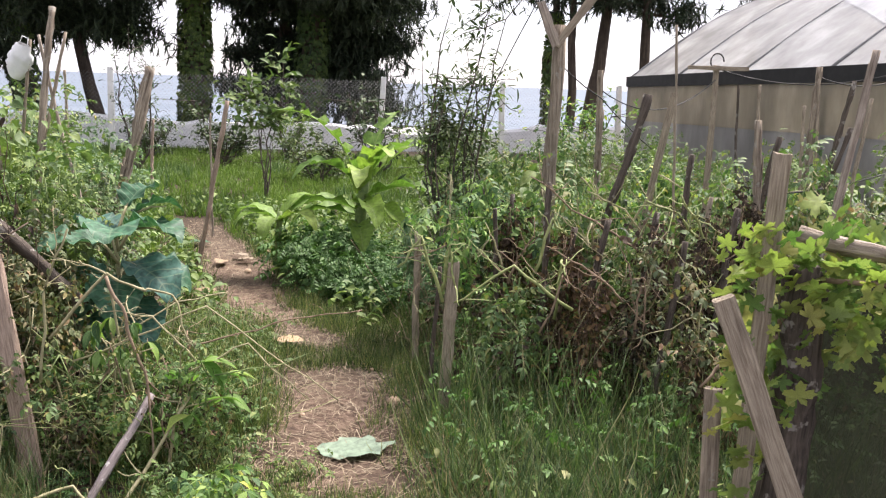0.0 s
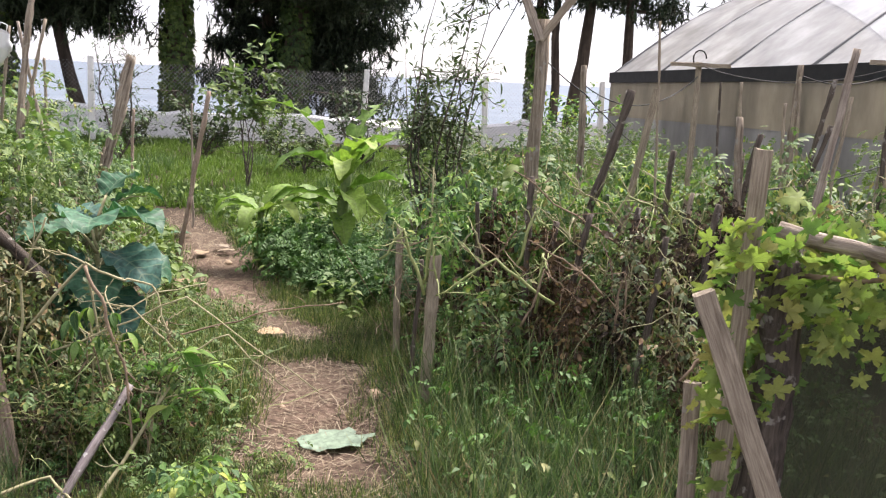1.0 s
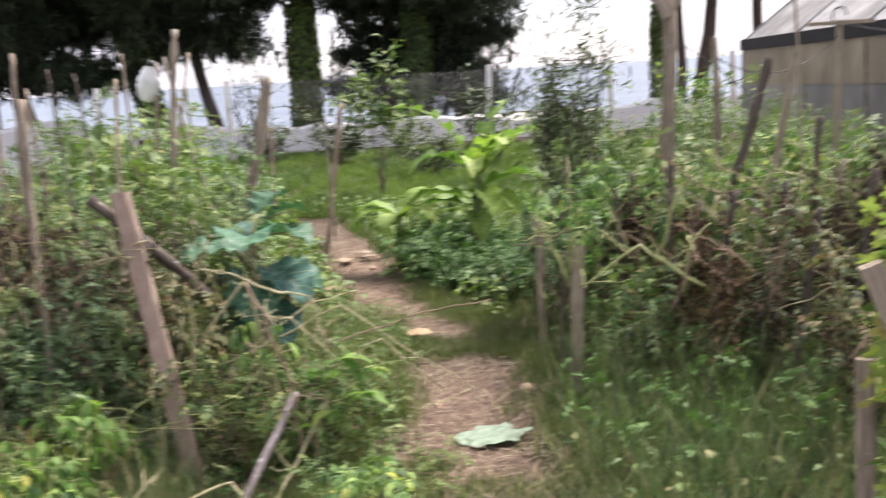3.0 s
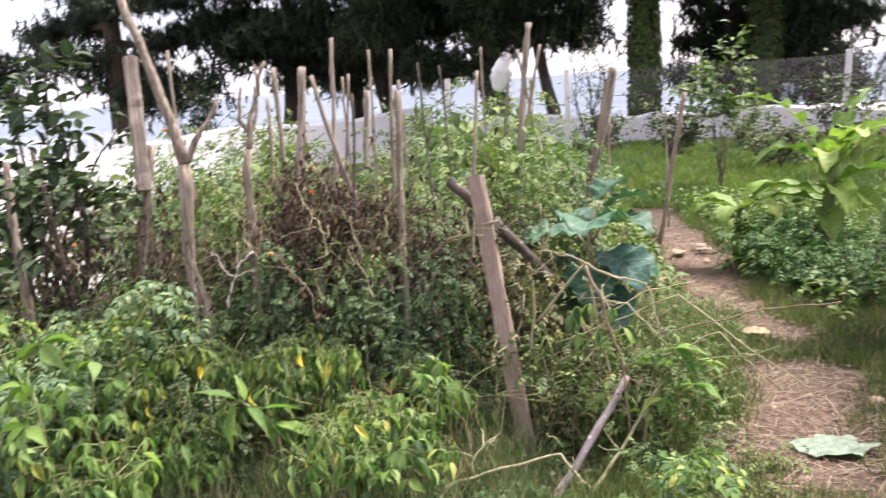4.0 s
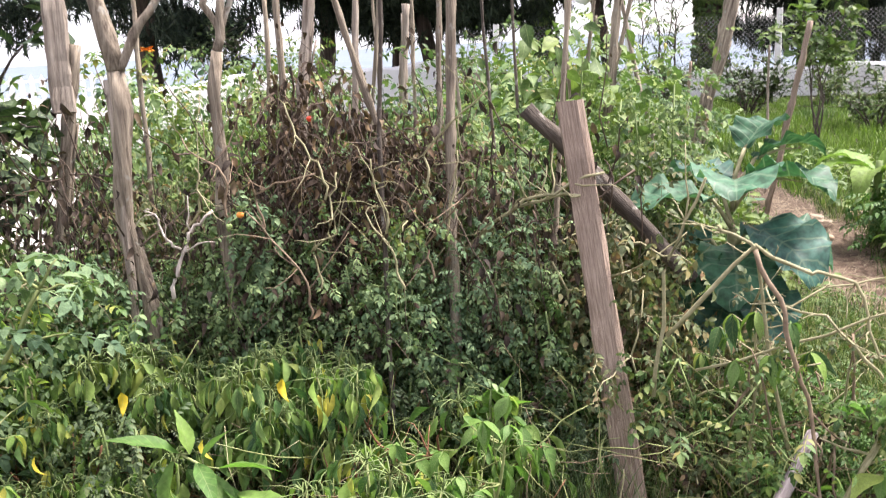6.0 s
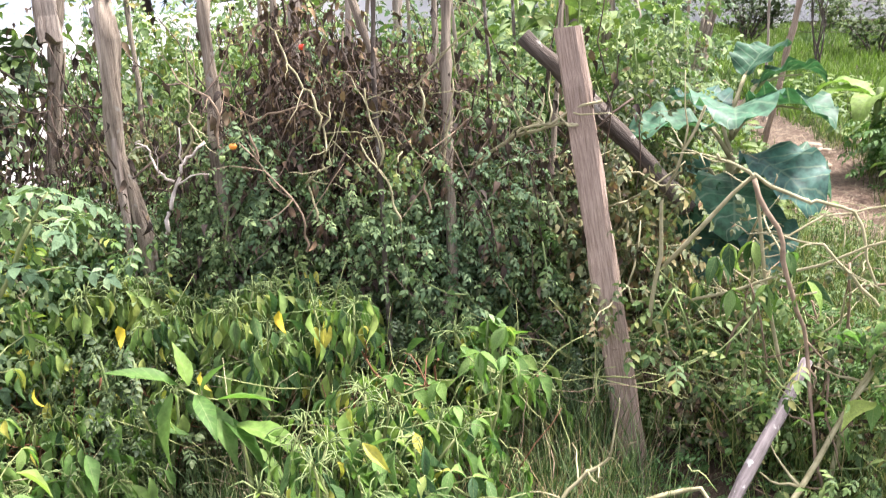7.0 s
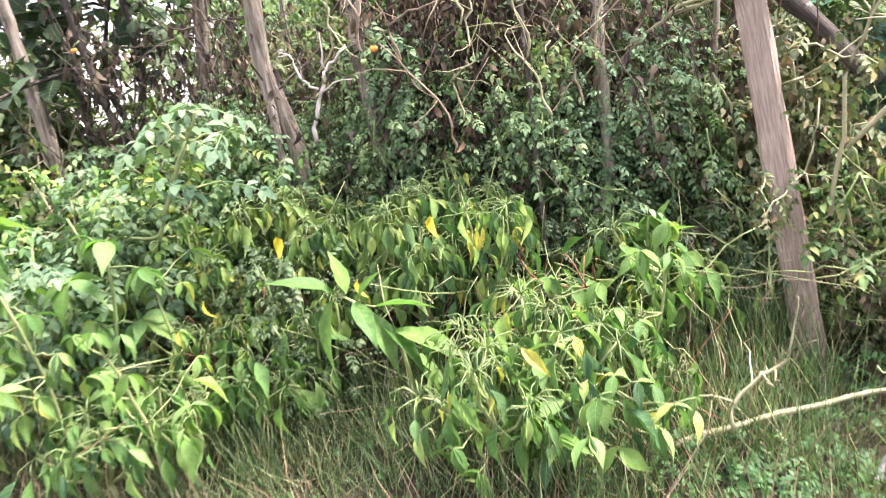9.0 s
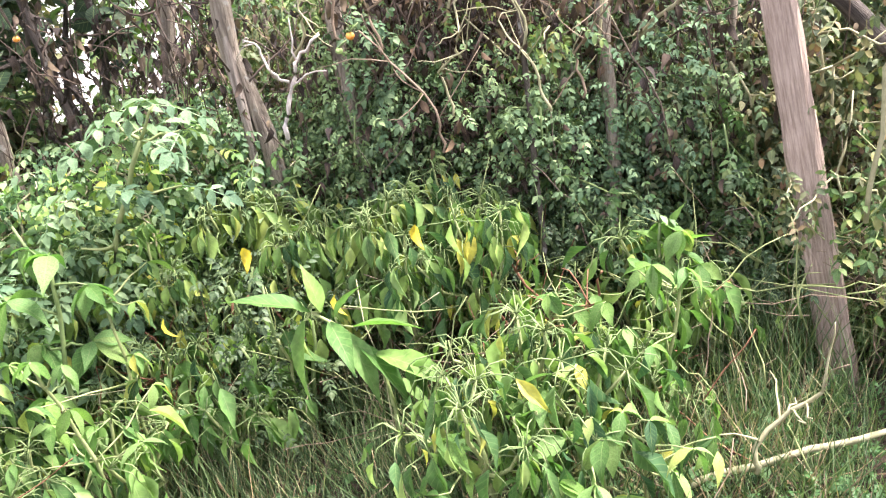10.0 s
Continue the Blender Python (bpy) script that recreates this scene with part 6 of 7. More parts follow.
leafy_stem("weed", [(-0.7, 2.5, -0.03), (-0.69, 2.5, 0.25)], [(-0.62, 2.5, 0.3), (-0.74, 2.52, 0.28), (-0.68, 2.46, 0.32), (-0.66, 2.56, 0.22), (-0.6, 2.46, 0.2), (-0.76, 2.46, 0.18)],
           G_PEPPER, STEM_GREEN, "feathery light green weed at the path edge", 0.12, 407, TOMATO, 0.004, 5, 0.2)
leafy_stem("pepper_plant", [(-1.22, 3.1, -0.03), (-1.2, 3.1, 0.4), (-1.2, 3.08, 0.62)], [(-1.12, 3.08, 0.6), (-1.26, 3.1, 0.6), (-1.3, 3.14, 0.55), (-1.16, 3.06, 0.52), (-1.24, 3.05, 0.5), (-1.34, 3.12, 0.48), (-1.08, 3.12, 0.52)],
           G_PEPPER, STEM_PALE, "wilted pepper plant with hanging narrow leaves", 0.085, 408, LONG_LEAF, 0.005, 7, 1.4)

for n, (x, y, z) in enumerate([(-2.47, 2.22, 0.52), (-2.15, 2.43, 0.53), (-2.3, 2.3, 0.4), (-2.6, 2.06, 0.4)]):
    v, f, u = DROOPY
    leaf = new("yellow_leaf", mesh_from("yellow_leaf", v * 0.065, f, u, G_YELLOW))
    leaf.matrix_basis = pose(x, y, z, -70, 0, 40 + 35 * n)
    tagged(leaf, "withered bright yellow pepper leaf hanging in the bed", "leaf", "yellow leaves")


def bare_stem(points, r, material, label, seed, twigs=4, name="bare_stem"):
    rng = np.random.default_rng(seed)
    base = np.array(points[0])
    ob = thing(name, points[0], label, "stem", "bare stems")
    pts = np.array(points) - base
    fine = np.concatenate([crooked(a, b, 6, 0.006, rng)[(1 if i else 0):] for i, (a, b) in enumerate(zip(pts[:-1], pts[1:]))])
    h = Heap()
    h.tube(fine, (r, r * 0.55), 7, 0.06, rng)
    part("stem", h.mesh("stem", material), ob)
    for _ in range(twigs):
        p = fine[rng.integers(len(fine) // 3, len(fine))]
        h = Heap()
        h.tube(crooked(p, p + rng.normal(0, 0.06, 3) + (0, 0, 0.02), 5, 0.006, rng), (r * 0.45, r * 0.2), 5)
        part("twig", h.mesh("twig", material), ob)


L_PALE, L_RUST = "thick pale yellowish bare stem", "rust-brown dead pepper stem"
bare_stem([(-1.42, 2.98, 0.4), (-1.4, 2.99, 0.72), (-1.3, 2.98, 0.96)], 0.006, STEM_PALE, L_PALE, 501)
bare_stem([(-1.4, 3.02, 0.55), (-1.2, 3.06, 0.79), (-1.08, 3.1, 0.72), (-0.99, 3.13, 0.7), (-0.92, 3.1, 0.52)], 0.006, STEM_PALE, L_PALE, 502)
bare_stem([(-1.2, 3.05, 0.78), (-1.12, 3.02, 0.6), (-1.06, 3.04, 0.4), (-0.98, 2.9, 0.1)], 0.007, STEM_DRY, "dry grey bare stem", 503)
bare_stem([(-1.1, 3.1, 0.2), (-1.2, 3.06, 0.78), (-1.28, 3.02, 0.84)], 0.0055, STEM_PALE, L_PALE, 504)
bare_stem([(-2.16, 3.12, 0.6), (-1.87, 3.14, 0.83), (-1.66, 3.1, 0.88)], 0.007, STEM_PALE, L_PALE, 505, 6)
bare_stem([(-2.06, 3.07, 0.66), (-1.83, 3.11, 0.86), (-1.6, 3.12, 0.94)], 0.006, STEM_PALE, L_PALE, 506, 6)
bare_stem([(-1.62, 2.42, 0.04), (-1.4, 2.6, 0.1), (-1.22, 2.75, 0.12), (-1.06, 2.66, 0.02)], 0.008, STEM_PALE, L_PALE, 507)
bare_stem([(-1.45, 2.47, 0.12), (-1.44, 2.5, 0.2), (-1.36, 2.54, 0.28)], 0.006, STEM_PALE, L_PALE, 508, 6)
bare_stem([(-1.1, 2.6, -0.02), (-1.02, 2.85, 0.12), (-0.9, 3.1, 0.36)], 0.009, STEM_PALE, L_PALE, 509, 5)
bare_stem([(-0.62, 2.3, -0.02), (-0.5, 2.4, 0.08), (-0.3, 2.5, 0.05)], 0.0055, STEM_PALE, "pale stalk lying at the path edge", 510, 3)
for i, p in enumerate([(-2.83, 2.14), (-2.77, 2.21), (-2.9, 2.08), (-1.96, 2.71), (-1.9, 2.65), (-2.42, 2.74), (-2.51, 2.68), (-2.66, 2.23), (-2.71, 2.12), (-2.51, 2.31), (-2.23, 2.51), (-1.9, 2.5), (-2.09, 2.58)]):
    rng = np.random.default_rng(520 + i)
    bare_stem([(p[0], p[1], -0.02), (p[0] + rng.normal(0, 0.03), p[1] + rng.normal(0, 0.03), 0.18), (p[0] + rng.normal(0, 0.06), p[1] + rng.normal(0, 0.06), 0.36)], 0.005, STEM_RUST, L_RUST, 530 + i, 6)
for n in range(16):
    r = np.random.default_rng(1300 + n)
    a = np.array([r.uniform(-1.45, -0.85), r.uniform(3.05, 3.5), r.uniform(0.1, 0.5)])
    d = np.array([r.normal(0.05, 0.22), r.normal(-0.05, 0.12), 0])
    bare_stem([tuple(a), tuple(a + d * 0.5 + (0, 0, r.uniform(0.1, 0.25))), tuple(a + d + (0, 0, r.uniform(-0.15, 0.2)))], 0.004, (STEM_PALE, STEM_DRY)[n % 2], "thin pale arching dead stem beside the path", 1320 + n, 5)
# forked bleached twig
bare_stem([(-2.46, 2.4, 0.7), (-2.44, 2.41, 0.78), (-2.41, 2.43, 0.87), (-2.36, 2.47, 0.92)], 0.006, W_BONE, "bleached forked twig caught in the tomatoes", 540, 2, "bleached_twig")
bare_stem([(-2.43, 2.42, 0.83), (-2.47, 2.4, 0.88), (-2.5, 2.38, 0.93)], 0.0035, W_BONE, "bleached forked twig caught in the tomatoes", 541, 3, "bleached_twig")


# ---- heap of withered vines ----
def dry_heap():
    """Withered vines slumped over the stakes, longer than deep, ragged underneath."""
    rng = np.random.default_rng(600)
    ob = thing("dry_vine_heap", (-2.34, 3.02, 0), "heap of withered brown tomato vines on the stakes", "heap")
    h, pts = Heap(), []
    for i in range(560):
        u, v = rng.normal(0, 0.2), rng.normal(0, 0.1)
        top = 1.2 - 1.6 * u * u + 0.1 * math.sin(9 * u)
        p = np.array([-0.839 * u - 0.545 * v, -0.545 * u + 0.839 * v, rng.uniform(0.45, top)])
        q = p + rng.normal(0, 1, 3) * (0.12, 0.12, 0.08) + (0, 0, -rng.uniform(0, 0.22))
        line = crooked(p, q, 6, 0.018, rng)
        r = rng.choice((0.0014, 0.0022, 0.0035), p=(0.5, 0.35, 0.15))
        h.tube(line, (r, r * 0.5), 4)
        pts += list(line)
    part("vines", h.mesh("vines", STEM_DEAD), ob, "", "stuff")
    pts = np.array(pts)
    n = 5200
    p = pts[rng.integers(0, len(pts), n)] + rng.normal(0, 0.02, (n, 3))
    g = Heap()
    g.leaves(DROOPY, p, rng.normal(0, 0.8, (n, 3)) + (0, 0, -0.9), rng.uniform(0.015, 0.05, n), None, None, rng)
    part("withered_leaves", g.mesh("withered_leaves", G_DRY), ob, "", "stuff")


dry_heap()


def dead_tangle():
    """Withered stems and leaves all along the stakes of the tomato row, thickened to stand in for shade in the gaps."""
    rng = np.random.default_rng(606)
    h, pts = Heap(), []
    for i in range(620):
        t = rng.uniform(0, 1)
        c = np.array([-3.3 + 1.55 * t, 2.36 + 0.98 * t, 0]) + rng.normal(0, 1, 3) * (0.09, 0.11, 0)
        a = c + (0, 0, rng.uniform(0.3, 1.0))
        b = a + rng.normal(0, 1, 3) * (0.09, 0.09, 0.1) + (0, 0, rng.choice((-0.22, 0.2)))
        line = crooked(a, b, 6, 0.014, rng)
        r = rng.uniform(0.001, 0.0034)
        h.tube(line, (r, r * 0.5), 4)
        pts += list(line)
    tagged(new("dead_stems", h.mesh("dead_stems", STEM_DEAD)), "withered tangled stems along the tomato row, thickened as shade in its gaps", "dead stems", kind="stuff")
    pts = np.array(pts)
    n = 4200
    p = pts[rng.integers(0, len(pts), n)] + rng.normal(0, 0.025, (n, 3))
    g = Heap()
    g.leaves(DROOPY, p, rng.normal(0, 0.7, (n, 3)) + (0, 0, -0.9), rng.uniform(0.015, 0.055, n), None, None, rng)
    tagged(new("dead_leaves", g.mesh("dead_leaves", G_DRY)), "shrivelled brown leaves along the tomato row, thickened as shade in its gaps", "dead leaves", kind="stuff")


dead_tangle()


def litter_of_stems(name, spots, count, spread, high, material, label, seed, r=0.0016):
    """Thin crossing stalks that fill the gaps between the plants."""
    rng = np.random.default_rng(seed)
    h = Heap()
    for i in range(count):
        x, y = spots[i % len(spots)]
        a = np.array([x, y, 0]) + rng.normal(0, 1, 3) * (spread, spread, 0) + (0, 0, rng.uniform(0, high * 0.5))
        b = a + rng.normal(0, 1, 3) * (0.13, 0.13, 0.08) + (0, 0, rng.uniform(0.0, high * 0.25))
        h.tube(crooked(a, b, 5, 0.01, rng), (r, r * 0.6), 3)
    tagged(new(name, h.mesh(name, material)), label, "stalks", kind="stuff")


bed = [(-2.51, 2.8), (-2.09, 2.88), (-2.88, 2.56), (-1.83, 3.05), (-1.7, 3.3), (-3.1, 2.23), (-2.23, 2.56), (-1.3, 3.4)]
litter_of_stems("green_stalks", bed, 900, 0.24, 0.6, STEM_LIGHT, "thin green stalks among the peppers", 610, 0.002)
litter_of_stems("dry_stalks", bed, 600, 0.24, 0.5, STEM_DRY, "thin dry stalks among the peppers", 611)
row = [(0.2, 4.4), (0.6, 4.3), (1.0, 4.4), (1.4, 4.4), (0.4, 4.8), (1.1, 4.9), (1.7, 4.7), (0.1, 4.9)]
litter_of_stems("dry_stalks", row, 420, 0.2, 0.9, STEM_DRY, "dry stalks in the tomato row", 612, 0.002)
litter_of_stems("pale_stalks", row, 60, 0.25, 1.0, STEM_PALE, "pale tomato stalks over the row", 613, 0.004)


def weeds(name, spots, per, high, size, material, label, seed, shape):
    """A low carpet of small broad leaves."""
    rng = np.random.default_rng(seed)
    n = len(spots) * per
    q = np.repeat(np.asarray(spots, float), per, axis=0) + rng.normal(0, 0.05, (n, 2))
    p = np.column_stack([q, rolling(q[:, 0], q[:, 1]) + high * rng.uniform(0.05, 1, n) ** 1.3])
    h = Heap()
    h.leaves(shape, p, rng.normal(0, 1, (n, 3)) * (1, 1, 0.35), size * rng.uniform(0.5, 1.3, n), None, None, rng)
    tagged(new(name, h.mesh(name, material)), label, "weeds", kind="stuff")


weeds("low_weeds", spots_in(620, 364, -3.4, -0.7, 1.4, 3.6, lambda x, y: (path_distance(x, y) > 0.3) & ((x < -1.75) | (y > 3.05)) & (y + 0.4 * x > 1.42)), 5, 0.16, 0.04, G_TOMATO, "low green weeds under the peppers", 621, OVATE)
weeds("dark_weeds", spots_in(622, 294, -3.2, -0.8, 1.4, 4.2, lambda x, y: (path_distance(x, y) > 0.3) & ((x < -1.75) | (y > 3.05)) & (y + 0.4 * x > 1.42)), 7, 0.12, 0.026, G_MOUND, "low dark clover-like weeds under the peppers", 623, ROUND)
weeds("row_weeds", spots_in(624, 260, 0.0, 2.0, 2.5, 5.2, lambda x, y: path_distance(x, y) > 0.4), 4, 0.24, 0.04, G_TOMATO, "green weeds in the tall grass", 625, OVATE)
weeds("row_weeds", spots_in(626, 420, 0.05, 2.0, 3.0, 5.2, lambda x, y: path_distance(x, y) > 0.4), 4, 0.36, 0.075, G_MOUND, "feathery weeds in the tall grass", 627, TOMATO)
weeds("edge_weeds", spots_in(628, 340, -1.6, -0.7, 2.4, 5.2, lambda x, y: (path_distance(x, y) > 0.28) & ((y > 3.05) | (x > -0.95))), 5, 0.2, 0.06, G_BROAD, "feathery green weeds at the path edge", 629, TOMATO)
tufts("bank_grass", spots_in(640, 420, -1.7, -0.75, 3.0, 4.8, lambda x, y: path_distance(x, y) > 0.3), 18, 0.28, G_GRASS, "long arching grass beside the path", "grass", 641, 0.9, 0.0032)
tufts("low_bank_grass", spots_in(642, 70, -1.75, -0.75, 2.0, 3.05, lambda x, y: path_distance(x, y) > 0.25), 16, 0.12, G_GRASS, "short grass around the plank post", "grass", 643, 0.9, 0.0032)
weeds("field_weeds", spots_in(630, 700, -5.0, 0.6, 5.2, 9.5, lambda x, y: path_distance(x, y) > 0.32), 12, 0.25, 0.08, G_BROAD, "green weeds beyond the beds", 631, OVATE)


# ---- fruit ----
def tomato_fruit(at, r, material, label):
    rng = np.random.default_rng(int(abs(at[0]) * 1000))
    ob = thing("tomato", at, label, "tomato", "tomatoes")
    n, m, v, f = 9, 12, [], []
    for i in range(n):
        p = math.pi * i / (n - 1)
        for j in range(m):
            q = 2 * math.pi * j / m
            rr = r * (1 + 0.03 * math.cos(5 * q)) * math.sin(p)
            v.append((rr * math.cos(q), rr * math.sin(q), r * 0.85 * math.cos(p) - (0.12 * r if i == 0 else 0)))
    for i in range(n - 1):
        for j in range(m):
            a, b = i * m + j, i * m + (j + 1) % m
            f += [(a, b, b + m), (a, b + m, a + m)]
    part("fruit", mesh_from("fruit", v, f, None, material), ob)
    h = Heap()
    a = np.arange(5) * 1.2566
    h.leaves(LANCE, np.tile((0, 0, r * 0.8), (5, 1)), np.column_stack([np.cos(a), np.sin(a), 0.1 + 0 * a]), np.full(5, r * 0.9))
    part("calyx", h.mesh("calyx", G_TOMATO), ob)
    h = Heap()
    h.tube([(0, 0, r * 0.75), (0.01, 0, r * 1.6), (0.02, 0.01, r * 2.6)], 0.002, 5)
    part("stalk", h.mesh("stalk", STEM_GREEN), ob)


for at, r, mat, label in (((-2.29, 2.49, 0.91), 0.0095, ORANGE, "small orange tomato ripening on the vine"), ((-2.31, 2.47, 0.885), 0.008, GREEN_FRUIT, "small green tomato on the vine"),
                          ((-2.24, 2.72, 1.12), 0.009, RED, "small red tomato on the vine"), ((-2.95, 2.12, 1.0), 0.008, ORANGE, "small orange tomato ripening on the vine"),
                          ((0.38, 4.0, 0.5), 0.02, GREEN_FRUIT, "pale green tomato low on the vine")):
    tomato_fruit(at, r, mat, label)


# ---- small things on the path ----
def ground_leaf(x, y, length, width, turn, material, label, seed, lift=0.02):
    v, f, u = big_leaf(length, width, 0.35, 0.02, seed, 0.06)
    ob = new("fallen_leaf", mesh_from("fallen_leaf", v, f, u, material))
    ob.matrix_basis = pose(x, y, float(rolling(x, y)) + lift, 4, 6, turn)
    tagged(ob, label, "leaf", "fallen leaves")


PALE_LEAF = leaf_material("pale_leaf", [(0, (0.2, 0.26, 0.17)), (1, (0.24, 0.3, 0.2))], thin=0.1)
TAN_LEAF = leaf_material("tan_leaf", [(0, (0.294, 0.210, 0.140)), (1, (0.350, 0.266, 0.182))], thin=0.1)
def torn_leaf():
    rng = np.random.default_rng(700)
    v, f, u = lobed_leaf([0.5 * (1 + rng.normal(0, 0.14)) for _ in range(30)], 0.06)
    v = v * (0.17, 0.3, 0.1) + np.column_stack([np.zeros(len(v)), np.zeros(len(v)), rng.normal(0, 0.004, len(v))])
    ob = new("fallen_leaf", mesh_from("fallen_leaf", v, f, u, PALE_LEAF))
    ob.matrix_basis = pose(-0.45, 3.36, float(rolling(-0.45, 3.36)) + 0.025, 3, 5, -82)
    tagged(ob, "large torn fallen leaf, pale underside up, on the path", "leaf", "fallen leaves")


torn_leaf()
ground_leaf(-0.9, 4.66, 0.15, 0.1, -70, TAN_LEAF, "curled tan dead leaf on the path", 701, 0.06)
ground_leaf(-0.8, 4.68, 0.12, 0.08, 20, TAN_LEAF, "curled tan dead leaf on the path", 702, 0.05)
ground_leaf(-0.8, 3.62, 0.22, 0.13, 60, G_MOUND, "dark green fallen leaf at the path edge", 703, 0.03)
ground_leaf(-2.05, 7.6, 0.3, 0.2, 100, G_COLLARD, "fallen blue-green leaf on the path", 704, 0.04)
for i, (x, y) in enumerate([(-1.75, 6.7), (-1.6, 7), (-1.5, 6.9), (-1.85, 6.3), (-1.45, 7.3), (-1.7, 5.9), (-1.4, 7.1)]):
    ground_leaf(x, y, 0.16, 0.11, 50 * i, TAN_LEAF, "curled tan dead leaf on the path", 710 + i, 0.04)


def stone(x, y, r, seed):
    rng = np.random.default_rng(seed)
    bm = bmesh.new()
    bmesh.ops.create_icosphere(bm, subdivisions=2, radius=r)
    for v in bm.verts:
        v.co *= 1 + 0.25 * noise.noise(v.co * 12 / r * 0.05 + Vector((seed, 0, 0)))
        v.co.z *= 0.7
    me = bpy.data.meshes.new("stone")
    bm.to_mesh(me)
    bm.free()
    me.materials.append(STONE)
    ob = new("stone", me)
    ob.matrix_basis = pose(x, y, float(rolling(x, y)) + r * 0.4, 0, 0, rng.uniform(0, 360))
    tagged(ob, "small reddish-brown stone on the path", "stone", "stones")


for i, (x, y, r) in enumerate([(-0.2, 3.89, 0.032), (-0.6, 3.7, 0.015), (-0.35, 4.4, 0.014), (-0.7, 4.1, 0.012), (-1.5, 6.6, 0.03)]):
    stone(x, y, r, 720 + i)


def hung_jug():
    ob = thing("plastic_jug", (-2.42, 4.98, 1.46), "white plastic jug upturned on a stake", "jug", size=0.85)
    rng = np.random.default_rng(730)
    n, m, v, f = 12, 14, [], []
    for i in range(n):
        t = i / (n - 1)
        for j in range(m):
            a = 2 * math.pi * j / m
            r = 0.055 * (0.35 + 1.1 * math.sin(math.pi * (0.12 + 0.78 * t))) * (1 + rng.normal(0, 0.1))
            v.append((r * math.cos(a), r * 0.6 * math.sin(a), 0.24 * (1 - t) - 0.02))
    for i in range(n - 1):
        for j in range(m):
            q, w = i * m + j, i * m + (j + 1) % m
            f += [(q, w, w + m), (q, w + m, q + m)]
    part("body", mesh_from("body", v, f, None, BAG), ob)
    h = Heap()
    h.tube([(-0.03, 0, 0.2), (-0.02, 0, 0.27), (0.02, 0, 0.27), (0.03, 0, 0.2)], 0.004, 5)
    part("handle", h.mesh("handle", BAG), ob)
    ob.matrix_basis = ob.matrix_basis @ pose(0, 0, 0, 12, 22, 0)


hung_jug()
stake((-2.33, 4.98, 1.66), (-2.4, 4.95, 1.0), 0.012, W_STAKE, "rough grey-brown bark stake with a jug on it")


def flower(at):
    ob = thing("orange_flower", at, "orange flower head on a green stem", "flower")
    h = Heap()
    h.tube([(0, 0, -at[2]), (0.02, 0, -0.4), (0, 0, 0)], 0.006, 5)
    part("stem", h.mesh("stem", STEM_GREEN), ob)
    rng = np.random.default_rng(740)
    h = Heap()
    n = 26
    a = rng.uniform(0, 6.283, n)
    h.leaves(ROUND, np.zeros((n, 3)), np.column_stack([np.cos(a), np.sin(a), rng.uniform(0, 0.9, n)]), rng.uniform(0.03, 0.05, n))
    part("petals", h.mesh("petals", ORANGE_FLOWER), ob)


flower((-4.4, 4.08, 1.33))


# ---- more pepper shoots at the bed's near edge ----
for n, (x, y, high) in enumerate([(-2.6, 1.93, 0.5), (-2.51, 1.78, 0.5), (-2.7, 1.68, 0.6), (-1.73, 2.27, 0.3), (-1.62, 2.36, 0.3), (-2.82, 1.68, 0.6), (-1.88, 2.52, 0.4), (-1.7, 2.62, 0.42), (-2.77, 2.14, 0.55)]):
    r = np.random.default_rng(800 + n)
    tips = [(x + r.normal(0, 0.07), y + r.normal(0, 0.07), high * r.uniform(0.55, 1.05)) for _ in range(8)]
    leafy_stem("pepper_plant", [(x, y, -0.03), (x + 0.01, y, high * 0.5), (x + r.normal(0, 0.03), y + r.normal(0, 0.03), high)], tips, G_BRIGHT if n % 2 else G_PEPPER, STEM_LIGHT,
               "pepper shoot with drooping light green leaves", 0.064, 820 + n, LONG_LEAF if n % 3 else OVATE_FINE, 0.005, 5, 0.9)


# ---- white pickets and a rail on the far wall ----
def pickets():
    ob = thing("picket_fence", (-11.62, 7.9, 0.8), "low white picket fence on the wall", "fence", turn=62)
    rng = np.random.default_rng(900)
    for z in (0.1, 0.26):
        h = Heap()
        box(h, 0, -0.012, z, 1.9, 0.012, z + 0.035)
        part("rail", h.mesh("rail", WALL, False), ob)
    h = Heap()
    h.add([(-0.03, -0.02, -0.05), (0.03, -0.02, -0.05), (0.03, -0.02, 0.3), (0, -0.02, 0.36), (-0.03, -0.02, 0.3), (-0.03, 0.0, -0.05), (0.03, 0.0, -0.05), (0.03, 0.0, 0.3), (0, 0.0, 0.36), (-0.03, 0.0, 0.3)],
          [(0, 1, 2), (0, 2, 4), (2, 3, 4), (5, 7, 6), (5, 9, 7), (7, 9, 8), (0, 5, 6), (0, 6, 1), (1, 6, 7), (1, 7, 2), (2, 7, 8), (2, 8, 3), (3, 8, 9), (3, 9, 4), (4, 9, 5), (4, 5, 0)])
    me = h.mesh("picket", WALL, False)
    for i in range(15):
        part("picket", me, ob).matrix_basis = pose(0.08 + i * 0.125, -0.02, rng.normal(0, 0.006))


pickets()


def railing():
    ob = thing("metal_railing", (-13.4, 5.0, 0.7), "pale metal railing on the wall", "railing", turn=72)
    for z in (0.3, 0.62):
        h = Heap()
        h.tube([(0, 0, z), (2.6, 0, z)], 0.025, 6)
        part("bar", h.mesh("bar", CONCRETE), ob)
    h = Heap()
    h.tube([(0, 0, -0.05), (0, 0, 0.65)], 0.025, 6)
    me = h.mesh("post", CONCRETE)
    for i in range(4):
        part("post", me, ob).matrix_basis = pose(0.1 + i * 0.8, 0, 0)


railing()
shrub("far_bush", (-13.3, 13.6, 0), 2.0, 0.7, G_SHRUB, 900, 0.13, OVATE, "dark bush beyond the garden wall", 8, 0.03, low=0.2)


